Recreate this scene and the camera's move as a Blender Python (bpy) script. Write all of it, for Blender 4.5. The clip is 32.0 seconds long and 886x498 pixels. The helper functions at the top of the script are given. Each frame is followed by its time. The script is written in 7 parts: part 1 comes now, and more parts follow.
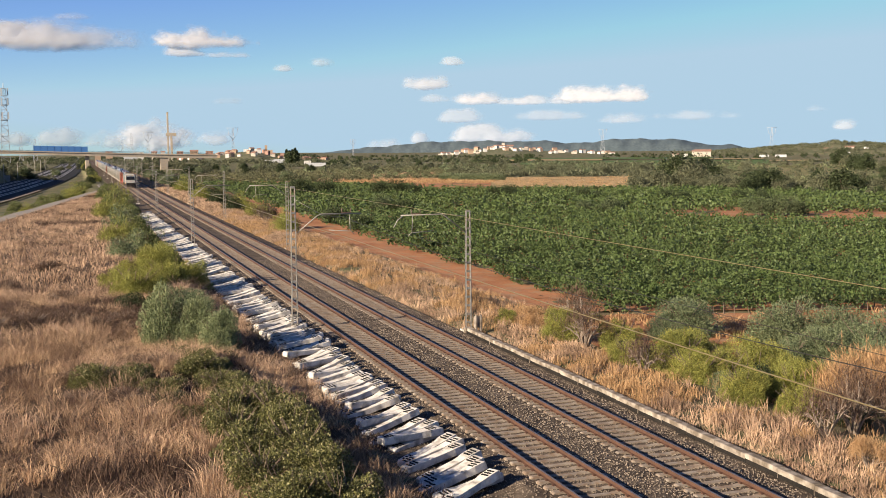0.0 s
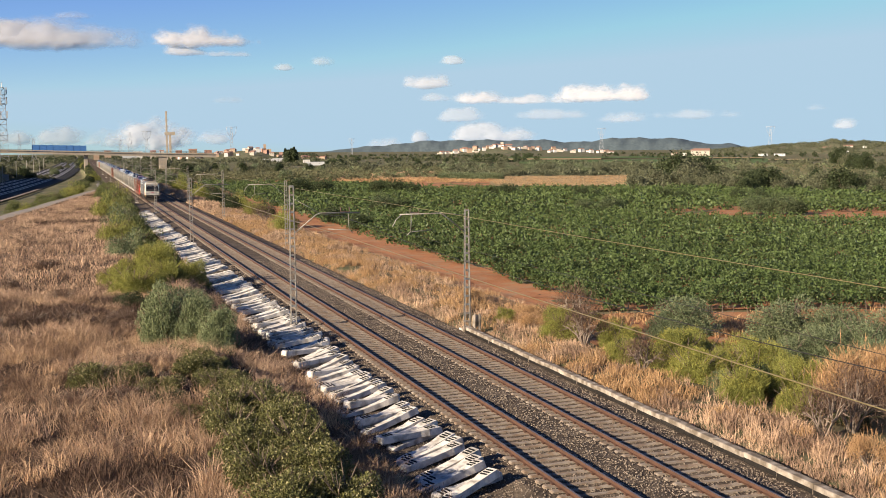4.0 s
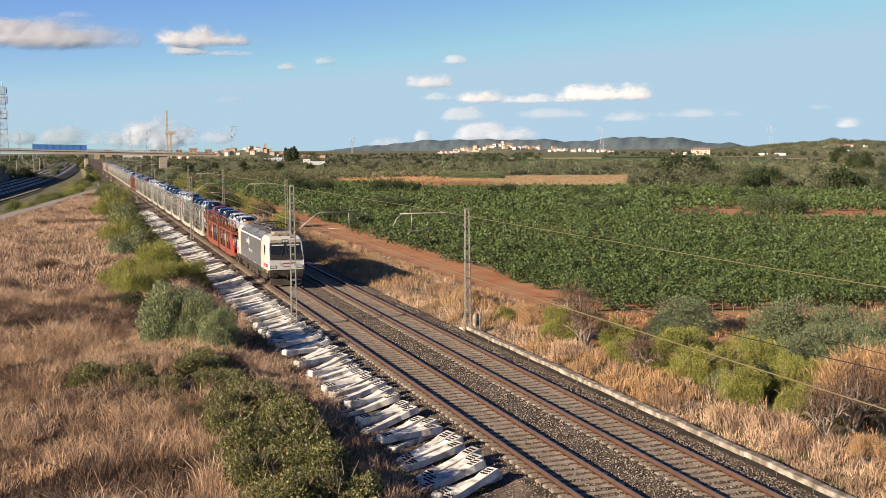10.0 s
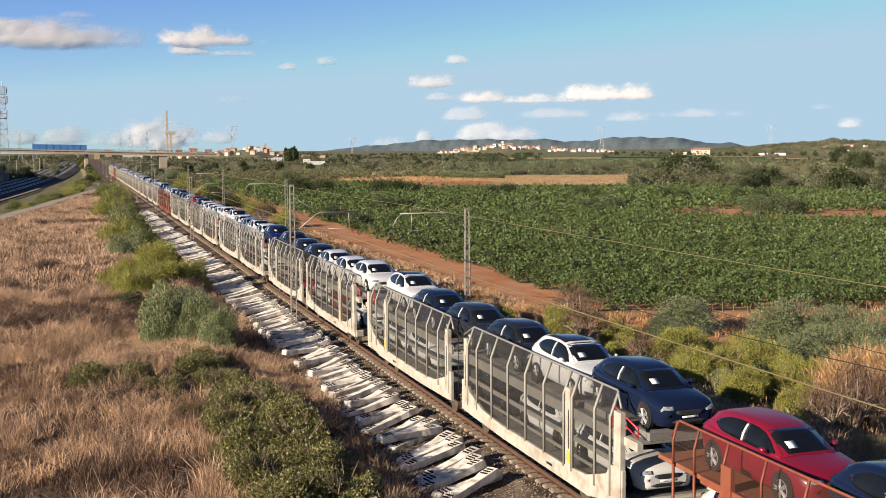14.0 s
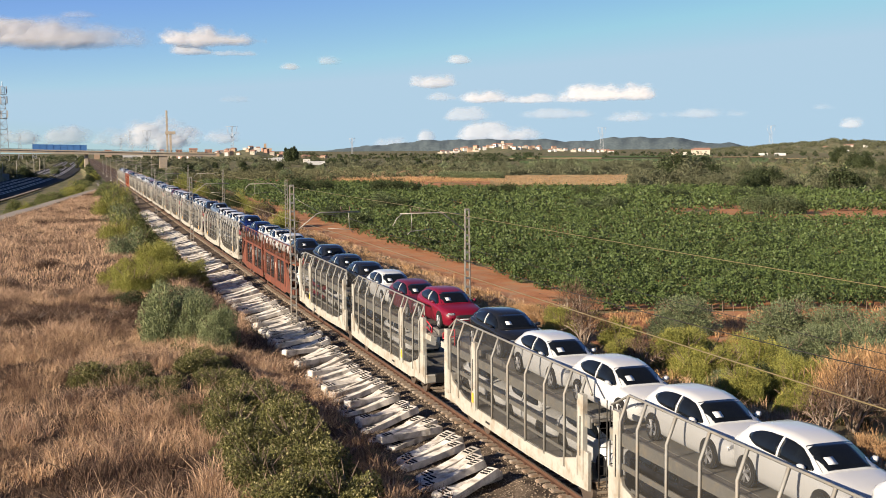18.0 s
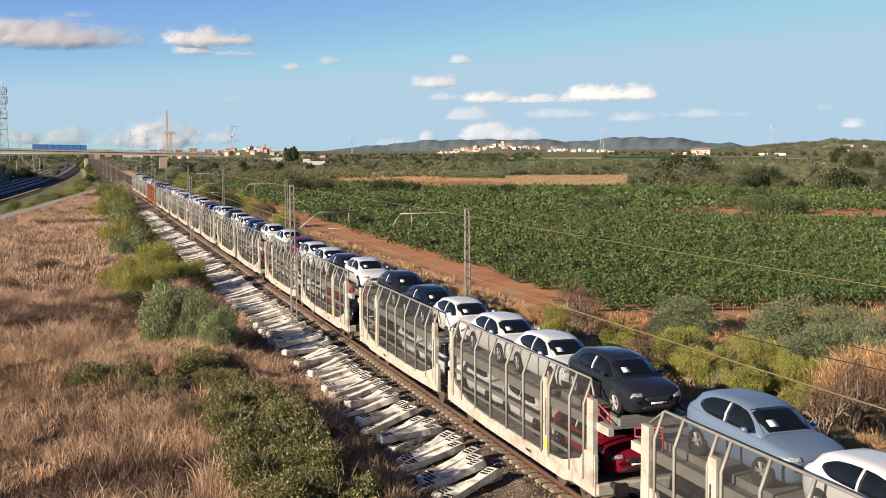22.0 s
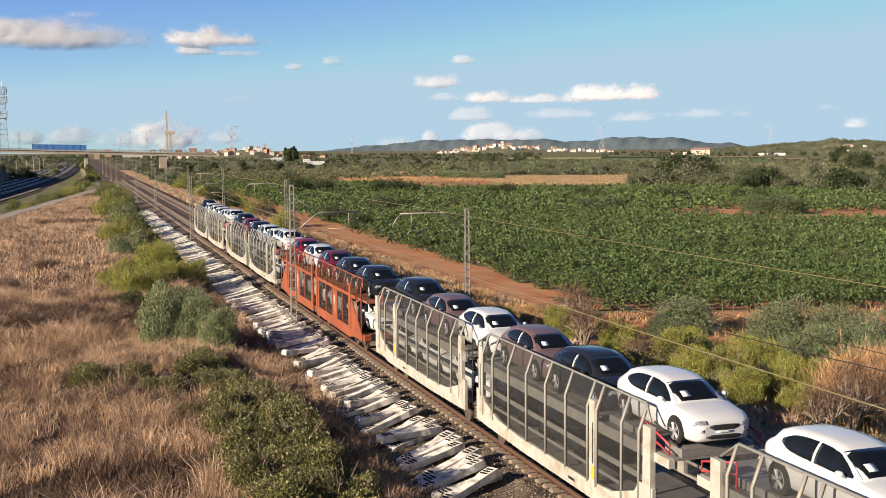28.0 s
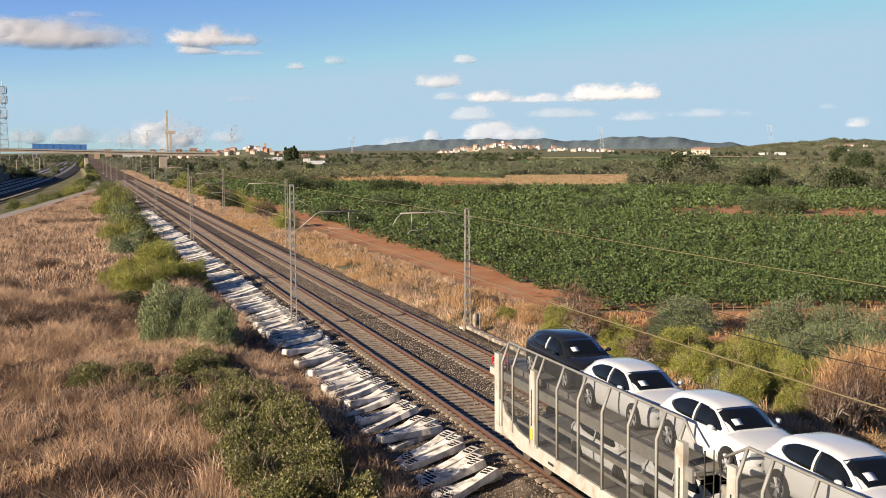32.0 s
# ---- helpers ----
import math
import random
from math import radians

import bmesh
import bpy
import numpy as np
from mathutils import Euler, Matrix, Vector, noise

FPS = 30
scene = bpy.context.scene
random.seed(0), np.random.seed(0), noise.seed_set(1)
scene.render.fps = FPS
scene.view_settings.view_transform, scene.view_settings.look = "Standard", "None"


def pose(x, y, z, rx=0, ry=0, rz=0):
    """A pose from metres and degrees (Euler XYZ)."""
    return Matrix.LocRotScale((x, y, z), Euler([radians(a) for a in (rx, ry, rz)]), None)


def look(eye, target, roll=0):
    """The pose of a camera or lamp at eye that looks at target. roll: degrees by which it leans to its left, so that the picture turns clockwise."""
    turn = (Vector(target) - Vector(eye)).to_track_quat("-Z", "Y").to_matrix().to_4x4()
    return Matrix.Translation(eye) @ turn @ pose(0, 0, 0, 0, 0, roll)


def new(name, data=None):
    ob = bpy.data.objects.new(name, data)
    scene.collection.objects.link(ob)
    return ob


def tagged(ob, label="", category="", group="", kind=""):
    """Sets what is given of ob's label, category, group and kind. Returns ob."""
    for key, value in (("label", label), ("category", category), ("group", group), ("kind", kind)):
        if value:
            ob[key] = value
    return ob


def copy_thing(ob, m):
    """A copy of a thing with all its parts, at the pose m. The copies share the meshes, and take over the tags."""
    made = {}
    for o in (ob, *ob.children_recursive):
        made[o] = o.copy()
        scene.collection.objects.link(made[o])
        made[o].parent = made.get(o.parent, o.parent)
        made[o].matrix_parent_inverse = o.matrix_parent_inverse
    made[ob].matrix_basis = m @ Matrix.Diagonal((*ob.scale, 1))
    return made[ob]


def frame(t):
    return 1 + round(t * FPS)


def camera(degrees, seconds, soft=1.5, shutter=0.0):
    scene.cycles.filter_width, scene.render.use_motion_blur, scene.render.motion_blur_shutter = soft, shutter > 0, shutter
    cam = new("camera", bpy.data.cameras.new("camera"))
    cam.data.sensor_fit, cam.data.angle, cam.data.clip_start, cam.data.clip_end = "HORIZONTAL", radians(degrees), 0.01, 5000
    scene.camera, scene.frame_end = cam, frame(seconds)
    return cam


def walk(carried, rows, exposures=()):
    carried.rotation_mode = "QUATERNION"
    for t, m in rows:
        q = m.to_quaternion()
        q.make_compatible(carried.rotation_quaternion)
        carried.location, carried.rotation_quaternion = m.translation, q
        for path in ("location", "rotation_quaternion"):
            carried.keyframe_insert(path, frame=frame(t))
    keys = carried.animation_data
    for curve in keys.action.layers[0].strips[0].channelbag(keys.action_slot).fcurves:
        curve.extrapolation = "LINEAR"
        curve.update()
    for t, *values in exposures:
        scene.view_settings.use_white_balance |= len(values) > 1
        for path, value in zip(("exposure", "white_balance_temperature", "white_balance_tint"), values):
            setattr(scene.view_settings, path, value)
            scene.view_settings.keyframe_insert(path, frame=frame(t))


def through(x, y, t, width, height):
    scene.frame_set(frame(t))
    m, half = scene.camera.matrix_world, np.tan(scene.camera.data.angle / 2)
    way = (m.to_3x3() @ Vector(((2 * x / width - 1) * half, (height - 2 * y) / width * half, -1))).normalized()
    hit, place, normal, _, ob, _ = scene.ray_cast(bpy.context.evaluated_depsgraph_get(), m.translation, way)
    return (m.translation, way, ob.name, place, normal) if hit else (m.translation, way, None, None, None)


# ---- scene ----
from mathutils.bvhtree import BVHTree

# ---- camera: held by hand on an overbridge, almost still ----
EYE = Vector((-15.443, 0.0, 10.823))
cam = camera(43.02, 32.0, soft=0.95)


def aim(dx, dy):
    """A pose of the camera; dx, dy: its small sway, in thousandths."""
    yaw, pitch = radians(18.055) - dx / 1000, radians(5.134) - dy / 1000
    d = Vector((math.sin(yaw) * math.cos(pitch), math.cos(yaw) * math.cos(pitch), -math.sin(pitch)))
    return look(EYE, EYE + d * 10, -0.435)


SWAY = [(0, .7, .75), (.5, .7, .75), (1, .1, .7), (1.5, .0, .5), (2, 0, 0), (3, -.1, 0), (3.5, -.4, 0), (5.5, 0, -.85), (6, -.6, -1.0),
        (6.5, 0, -.75), (7, 0, 0), (8, 0, 0), (9, 0, -.05), (9.5, 0, -.1), (10, 0, -.7), (11, 0, -.6), (11.5, -.45, -.75), (12, 0, -.7),
        (12.5, 0, -.7), (13, 0, -.1), (13.5, 0, -.2), (14, 0, -.75), (14.5, 0, -.7), (16.5, 0, -.7), (19.5, 0, -.7), (20, 0, -1.2),
        (20.5, 0, -.7), (22.5, 0, -.7), (23, 0, -1.0), (23.5, -.1, -.7), (24, 0, -1.35), (24.5, -.5, -2.1), (25, -.6, -2.15),
        (25.5, -.35, -1.8), (27.5, -.4, -1.0), (28, -.2, -.75), (29, -.2, -.85), (29.5, -.4, -.7), (30, -.25, -.95), (31, -.25, -.7),
        (31.5, 0, -.7), (32, 0, -1.1)]
walk(cam, [(t, aim(a, b)) for t, a, b in SWAY], exposures=[(0.0, 1.15, 6550, 11), (32.0, 1.15, 6550, 11)])

# ---- light: low evening sun from the side and a little behind, clear sky ----
SUN_TO = Vector((-0.885, -0.26, 0.33)).normalized()
world = bpy.data.worlds.new("sky")
scene.world = world
world.use_nodes = True
wn = world.node_tree
sky = wn.nodes.new("ShaderNodeTexSky")
sky.sky_type, sky.sun_disc = "NISHITA", False
sky.sun_elevation = math.asin(SUN_TO.z)
sky.sun_rotation = math.atan2(SUN_TO.x, SUN_TO.y)
sky.air_density, sky.dust_density, sky.ozone_density, sky.altitude = 0.8, 0.0, 3.5, 100
# the blue deepens towards the zenith, and an even pale haze lies over the low sky
HAZE = (4.25, 6.05, 7.5)
tint, haze, veil = (wn.nodes.new("ShaderNodeMix") for _ in range(3))
for node, blend, c in ((tint, "MULTIPLY", (1.16 / HAZE[0], 1.20 / HAZE[1], 1.40 / HAZE[2])), (haze, "DARKEN", (1, 1, 1)), (veil, "MULTIPLY", HAZE)):
    node.data_type, node.blend_type = "RGBA", blend
    node.inputs[0].default_value, node.inputs[7].default_value = 1.0, (*c, 1)
deep = wn.nodes.new("ShaderNodeGamma")
deep.inputs[1].default_value = 1.25
wn.links.new(sky.outputs[0], tint.inputs[6])
wn.links.new(tint.outputs[2], deep.inputs[0])
wn.links.new(deep.outputs[0], haze.inputs[6])
wn.links.new(haze.outputs[2], veil.inputs[6])
wn.links.new(veil.outputs[2], wn.nodes["Background"].inputs[0])
wn.nodes["Background"].inputs[1].default_value = 0.047
sun = new("sun", bpy.data.lights.new("sun", "SUN"))
sun.data.energy, sun.data.angle, sun.data.color = 5.0, radians(0.5), (1.0, 0.86, 0.675)
sun.matrix_world = look(SUN_TO * 100, (0, 0, 0))


# ---- small tools ----
def part(name, bm, material, parent=None, label=""):
    """Links a bmesh as one mesh object under a thing or under a part."""
    me = bpy.data.meshes.new(name)
    bm.to_mesh(me)
    bm.free()
    me.materials.append(material)
    ob = new(name, me)
    if parent is not None:
        ob.parent = parent
    return tagged(ob, label) if label else ob


def share(name, me, parent, m):
    """One more object on a mesh that is there already."""
    ob = new(name, me)
    ob.parent, ob.matrix_basis = parent, m
    return ob


def sheet(name, verts, faces, material, smooth=False):
    """A mesh object from arrays; faces: an array of one row of corners a face."""
    verts, faces = np.asarray(verts, np.float32), np.asarray(faces, np.int32)
    me = bpy.data.meshes.new(name)
    n, k = faces.shape
    me.vertices.add(len(verts)), me.loops.add(n * k), me.polygons.add(n)
    me.vertices.foreach_set("co", verts.ravel())
    me.loops.foreach_set("vertex_index", faces.ravel())
    me.polygons.foreach_set("loop_start", np.arange(0, n * k, k, dtype=np.int32))
    me.polygons.foreach_set("use_smooth", np.full(n, smooth))
    me.update(calc_edges=True)
    me.materials.append(material)
    return new(name, me)


def empty(name, label, category, group="", m=None):
    ob = tagged(new(name), label, category, group)
    ob.empty_display_size = 0.2
    if m is not None:
        ob.matrix_basis = m
    return ob


def box(bm, x0, y0, z0, x1, y1, z1, bevel=0.0):
    r = bmesh.ops.create_cube(bm, size=1.0, matrix=Matrix.LocRotScale(((x0 + x1) / 2, (y0 + y1) / 2, (z0 + z1) / 2), None, (x1 - x0, y1 - y0, z1 - z0)))
    if bevel:
        edges = list({e for v in r["verts"] for e in v.link_edges})
        bmesh.ops.bevel(bm, geom=edges, offset=bevel, segments=1, affect="EDGES", clamp_overlap=True)
    return bm


def block(x0, y0, z0, x1, y1, z1, bevel=0.0):
    return box(bmesh.new(), x0, y0, z0, x1, y1, z1, bevel)


def rod(bm, a, b, r, sides=6, r2=None):
    a, b = Vector(a), Vector(b)
    d = b - a
    m = Matrix.Translation((a + b) / 2) @ d.to_track_quat("Z", "Y").to_matrix().to_4x4()
    bmesh.ops.create_cone(bm, cap_ends=True, segments=sides, radius1=r, radius2=r if r2 is None else r2, depth=d.length, matrix=m)
    return bm


def tube(points, r, sides=6):
    """A bent rod through the points, in one piece."""
    p = [Vector(q) for q in points]
    rings = []
    for k, q in enumerate(p):
        d = (p[min(k + 1, len(p) - 1)] - p[max(k - 1, 0)]).normalized()
        a = d.orthogonal().normalized() if not rings else (side - d * side.dot(d)).normalized()
        side, b = a, d.cross(a)
        rings.append([q + (a * math.cos(t) + b * math.sin(t)) * r for t in np.linspace(0, 2 * math.pi, sides, endpoint=False)])
    return loft(rings)


def slab(points, axis, lo, hi):
    """A flat plate: a polygon in the two other axes, from lo to hi along the axis."""
    bm = bmesh.new()
    put = {"x": lambda p, c: (c, p[0], p[1]), "y": lambda p, c: (p[0], c, p[1]), "z": lambda p, c: (p[0], p[1], c)}[axis]
    a = [bm.verts.new(put(p, lo)) for p in points]
    b = [bm.verts.new(put(p, hi)) for p in points]
    bm.faces.new(a), bm.faces.new(b[::-1])
    for i in range(len(a)):
        j = (i + 1) % len(a)
        bm.faces.new((a[j], a[i], b[i], b[j]))
    bmesh.ops.recalc_face_normals(bm, faces=bm.faces)
    return bm


def loft(rings, close=True, smooth=True):
    """A skin over rings of equally many points."""
    bm = bmesh.new()
    vs = [[bm.verts.new(p) for p in ring] for ring in rings]
    n = len(vs[0])
    for a, b in zip(vs, vs[1:]):
        for i in range(n):
            bm.faces.new((a[i], a[(i + 1) % n], b[(i + 1) % n], b[i]))
    if close:
        bm.faces.new(vs[0][::-1]), bm.faces.new(vs[-1])
    bmesh.ops.recalc_face_normals(bm, faces=bm.faces)
    for f in bm.faces:
        f.smooth = smooth and len(f.verts) == 4
    return bm


# ---- materials ----
def surface(name, c1, c2, scale=3.0, rough=0.7, metal=0.0, bump=0.0, fine=40.0, spot=None, amount=0.5, island=0.0, coords="Object", coat=0.0):
    """Two colours mixed by coarse and fine noise, with stains (spot) and fine relief."""
    m = bpy.data.materials.new(name)
    m.use_nodes = True
    nt = m.node_tree
    b = nt.nodes["Principled BSDF"]
    tc = nt.nodes.new("ShaderNodeTexCoord")

    def noise_at(s, detail=4.0):
        n = nt.nodes.new("ShaderNodeTexNoise")
        n.inputs["Scale"].default_value, n.inputs["Detail"].default_value = s, detail
        nt.links.new(tc.outputs[coords], n.inputs["Vector"])
        return n.outputs["Fac"]

    def math_of(op, a, c, clamp=False):
        n = nt.nodes.new("ShaderNodeMath")
        n.operation, n.use_clamp = op, clamp
        for i, v in enumerate((a, c)):
            if isinstance(v, (int, float)):
                n.inputs[i].default_value = v
            else:
                nt.links.new(v, n.inputs[i])
        return n.outputs[0]

    def mix(f, a, c):
        n = nt.nodes.new("ShaderNodeMix")
        n.data_type = "RGBA"
        nt.links.new(f, n.inputs[0])
        for i, v in ((6, a), (7, c)):
            if isinstance(v, tuple):
                n.inputs[i].default_value = (*v, 1)
            else:
                nt.links.new(v, n.inputs[i])
        return n.outputs[2]

    if coords == "World":
        tc = nt.nodes.new("ShaderNodeNewGeometry")
        coords = "Position"
    coarse, small = noise_at(scale), noise_at(fine, 3.0)
    f = math_of("ADD", math_of("MULTIPLY", coarse, 0.6), math_of("MULTIPLY", small, 0.4))
    f = math_of("MULTIPLY_ADD", f, 3.0, True)
    f.node.inputs[2].default_value = -1.0
    if island:
        g = nt.nodes.new("ShaderNodeNewGeometry")
        f = math_of("ADD", math_of("MULTIPLY", f, 1 - island), math_of("MULTIPLY", g.outputs["Random Per Island"], island))
    col = mix(f, c1, c2)
    if spot:
        s = math_of("MULTIPLY_ADD", noise_at(scale * 2.7 + 0.13, 8.0), 4.0, True)
        s.node.inputs[2].default_value = -4.0 * (1 - amount * 0.8) + 1.0
        col = mix(s, col, spot)
    nt.links.new(col, b.inputs["Base Color"])
    b.inputs["Roughness"].default_value, b.inputs["Metallic"].default_value = rough, metal
    b.inputs["Specular IOR Level"].default_value = 0.5 if rough < 0.5 else 0.3 if rough < 0.85 else 0.08
    b.inputs["Coat Weight"].default_value = coat
    b.inputs["Coat Roughness"].default_value = 0.05
    if bump:
        n = nt.nodes.new("ShaderNodeBump")
        n.inputs["Strength"].default_value, n.inputs["Distance"].default_value = 0.6, bump
        nt.links.new(small, n.inputs["Height"])
        nt.links.new(n.outputs[0], b.inputs["Normal"])
    return m


def leaf(name, c1, c2, through=0.35, rough=0.55, patch=None, scale=0.25):
    """Leaves and blades: a colour of its own for each, and some light through them."""
    m = surface(name, c1, c2, scale, rough, island=0.65, fine=3.0, coords="Object", spot=patch, amount=0.45)
    nt = m.node_tree
    b, out = nt.nodes["Principled BSDF"], nt.nodes["Material Output"]
    tr = nt.nodes.new("ShaderNodeBsdfTranslucent")
    mx = nt.nodes.new("ShaderNodeMixShader")
    mx.inputs[0].default_value = through
    nt.links.new(b.inputs["Base Color"].links[0].from_socket, tr.inputs[0])
    nt.links.new(b.outputs[0], mx.inputs[1]), nt.links.new(tr.outputs[0], mx.inputs[2])
    nt.links.new(mx.outputs[0], out.inputs[0])
    b.inputs["Specular IOR Level"].default_value = 0.12
    return m


def paint(name, c, rough=0.28, metal=0.0, coat=0.6):
    return surface(name, tuple(v * 0.96 for v in c), c, 2.0, rough, metal, fine=60.0, coat=coat)


def screen(name, c, cover):
    """Fine wire mesh or dusty glass that lets part of the light pass."""
    m = surface(name, c, tuple(v * 0.75 for v in c), 1.2, 0.5, 0.3, fine=25.0)
    nt = m.node_tree
    b, out = nt.nodes["Principled BSDF"], nt.nodes["Material Output"]
    tr = nt.nodes.new("ShaderNodeBsdfTransparent")
    mx = nt.nodes.new("ShaderNodeMixShader")
    mx.inputs[0].default_value = cover
    nt.links.new(tr.outputs[0], mx.inputs[1]), nt.links.new(b.outputs[0], mx.inputs[2])
    nt.links.new(mx.outputs[0], out.inputs[0])
    return m


M_GROUND = surface("dry_ground", (.15, .125, .072), (.25, .20, .125), .05, .95, bump=.05, fine=1.5, spot=(.095, .10, .048), amount=.5)
M_RED = surface("red_soil", (.27, .108, .048), (.47, .225, .112), .2, .95, bump=.04, fine=4.0, spot=(.32, .22, .13), amount=.35)
M_BALLAST = surface("ballast", (.065, .049, .036), (.175, .135, .10), .6, .95, bump=.05, fine=14.0, spot=(.055, .042, .032), amount=.4)
M_BALLAST_STONE = surface("ballast_stone", (.085, .065, .047), (.31, .25, .19), 1.0, .9, fine=9.0, island=.7)
M_SLEEPER = surface("track_sleeper", (.235, .19, .15), (.33, .28, .22), 1.2, .9, bump=.01, fine=30.0, spot=(.22, .15, .10), amount=.4, coords="World")
M_RUST = surface("rail_rust", (.07, .037, .024), (.12, .062, .04), 2.0, .75, .2, fine=30.0)
M_RAILTOP = surface("rail_head", (.20, .15, .125), (.30, .24, .20), 3.0, .45, .6, fine=50.0)
M_CONCRETE = surface("old_concrete", (.58, .53, .46), (.74, .69, .61), .9, .9, bump=.01, fine=14.0, spot=(.27, .24, .20), amount=.38, coords="World")
M_KERB = surface("kerb_concrete", (.30, .255, .205), (.44, .38, .315), .7, .9, bump=.03, fine=9.0, spot=(.15, .12, .09), amount=.52, coords="World")
M_DARK = surface("dark_metal", (.02, .02, .02), (.05, .045, .04), 3.0, .6, .4, fine=30.0)
M_SLOT = surface("fastening_slot", (.016, .016, .016), (.03, .028, .026), 6.0, .9)
M_GALV = surface("galvanised", (.24, .23, .205), (.34, .325, .29), 1.5, .55, .35, fine=20.0, spot=(.30, .22, .15), amount=.35)
M_WIRE = surface("copper_wire", (.35, .27, .12), (.46, .36, .17), 2.0, .4, .7)
M_INSUL = surface("insulator", (.10, .06, .045), (.17, .105, .075), 2.0, .3)

# ---- the lie of the land ----
def path_edge(y):
    """x of the gravel path on top of the bank, beyond which the ground falls to the other railway."""
    y = np.asarray(y, float)
    return np.minimum(-24.0 + 0.137 * (y - 209), -8.6 + 1.0 * (y > 371))


def ramp(v, a, b):
    t = np.clip((np.asarray(v, float) - a) / (b - a), 0, 1)
    return t * t * (3 - 2 * t)


def height(x, y):
    x, y = np.asarray(x, float), np.asarray(y, float)
    uneven = ramp(-x, 6, 12) * (1 - .8 * ramp(y, 105, 150))
    left = -0.5 + 0.7 * ramp(-x, 5.2, 9.0) + (0.25 * np.sin(x * 0.31 + y * 0.11) + 0.2 * np.sin(y * 0.23 - x * 0.17)) * uneven
    cut = ramp((path_edge(y) - 1.5 - x) / (9 - 6.5 * ramp(y, 371, 480)), 0, 1)
    left = left * (1 - cut) - 2.9 * cut
    # beyond the second railway an unseen bank is added to throw shade over its tracks
    rail = np.interp(y, [100, 150, 250, 330, 426, 536, 640], [-78, -70, -57, -48.5, -41.5, -35.2, -31.2])
    left = left + 13.0 * ramp(rail - 10.5 - x, 0, 9) * ramp(y, 60, 130) * (1 - ramp(y, 540, 630))
    right = -1.25 + 0.75 * ramp(x, 6.4, 7.2) + 0.25 * ramp(x, 7.2, 8.5) - 0.8 * ramp(x, 9.0, 18.0) + 0.06 * np.sin(x * 0.7 + y * 0.4) * ramp(x, 8, 12)
    z = np.where(x < 2, left, right)
    far = ramp(y, 700, 1600)
    z = z * (1 - far) - np.where(x < path_edge(y) - 1.5, 2.9, 1.2) * far
    # a low rise with scrub behind the vineyard
    z = z + 2.2 * np.exp(-((x - 30) / 60) ** 2 - ((y - 620) / 90) ** 2) * ramp(x, 12, 40)
    z = z + 1.5 * np.exp(-((x - 330) / 90) ** 2 - ((y - 480) / 110) ** 2)
    return z


def grow(lo, hi, first, rate):
    out, step = [lo], first
    while out[-1] < hi:
        out.append(out[-1] + step)
        step *= rate
    return out


gx = np.array(sorted({*np.arange(-60, 60, 0.8).round(2).tolist(), *[-60 - v for v in grow(0, 3500, 2, 1.15)], *[60 + v for v in grow(0, 4000, 2, 1.12)]}))
gy = np.array([-400, -200, -100, -40] + np.arange(-20, 130, 1.0).tolist() + [130 + v for v in grow(0, 4600, 1.2, 1.03)])
GX, GY = np.meshgrid(gx, gy)
gv = np.stack([GX.ravel(), GY.ravel(), height(GX, GY).ravel()], 1)
nx, ny = len(gx), len(gy)
ii = (np.arange(ny - 1)[:, None] * nx + np.arange(nx - 1)[None]).ravel()
ground = sheet("ground", gv, np.stack([ii, ii + 1, ii + nx + 1, ii + nx], 1), M_GROUND, True)
tagged(ground, "dry ochre earth with patches of green scrub", "ground", kind="structure")


def drape(name, edge_a, edge_b, lift, material, label, category, across=8, kind="structure"):
    """A strip of ground cover between two lines of plan points, lying on the land."""
    a, b = np.array(edge_a, float), np.array(edge_b, float)
    n = 90
    t = np.linspace(0, 1, n)

    def even(p):
        d = np.r_[0, np.cumsum(np.hypot(*np.diff(p, axis=0).T))]
        return np.stack([np.interp(t * d[-1], d, p[:, k]) for k in (0, 1)], 1)

    a, b = even(a), even(b)
    s = np.linspace(0, 1, across)
    pts = a[:, None] * (1 - s)[None, :, None] + b[:, None] * s[None, :, None]
    x, y = pts[..., 0].ravel(), pts[..., 1].ravel()
    i = (np.arange(n - 1)[:, None] * across + np.arange(across - 1)[None]).ravel()
    ob = sheet(name, np.stack([x, y, height(x, y) + lift], 1), np.stack([i, i + 1, i + across + 1, i + across], 1), material, True)
    return tagged(ob, label, category, kind=kind)


def near_line(x):
    return 77.0 - 0.27 * np.asarray(x, float)


drape("road_soil", [(15, 84), (16.3, 113), (16.0, 165), (18, 260), (22, 430)], [(20, 80), (23, 113), (23.5, 165), (25, 260), (28, 430)], .06, M_RED, "red earth farm track beside the vineyard", "farm track")
drape("ground_vineyard", [(16, 74), (22, 200), (28, 440)], [(330, -12), (330, 150), (330, 300)], .05, M_RED, "red tilled earth under the vines", "soil", 40)
M_PATH = surface("gravel", (.24, .21, .175), (.33, .29, .245), .3, .95, fine=6.0)
py = np.linspace(120, 380, 40)
drape("path", np.stack([path_edge(py) - 0.8, py], 1), np.stack([path_edge(py) + 1.6, py], 1), .30, M_PATH, "grey gravel service path on the bank", "path")

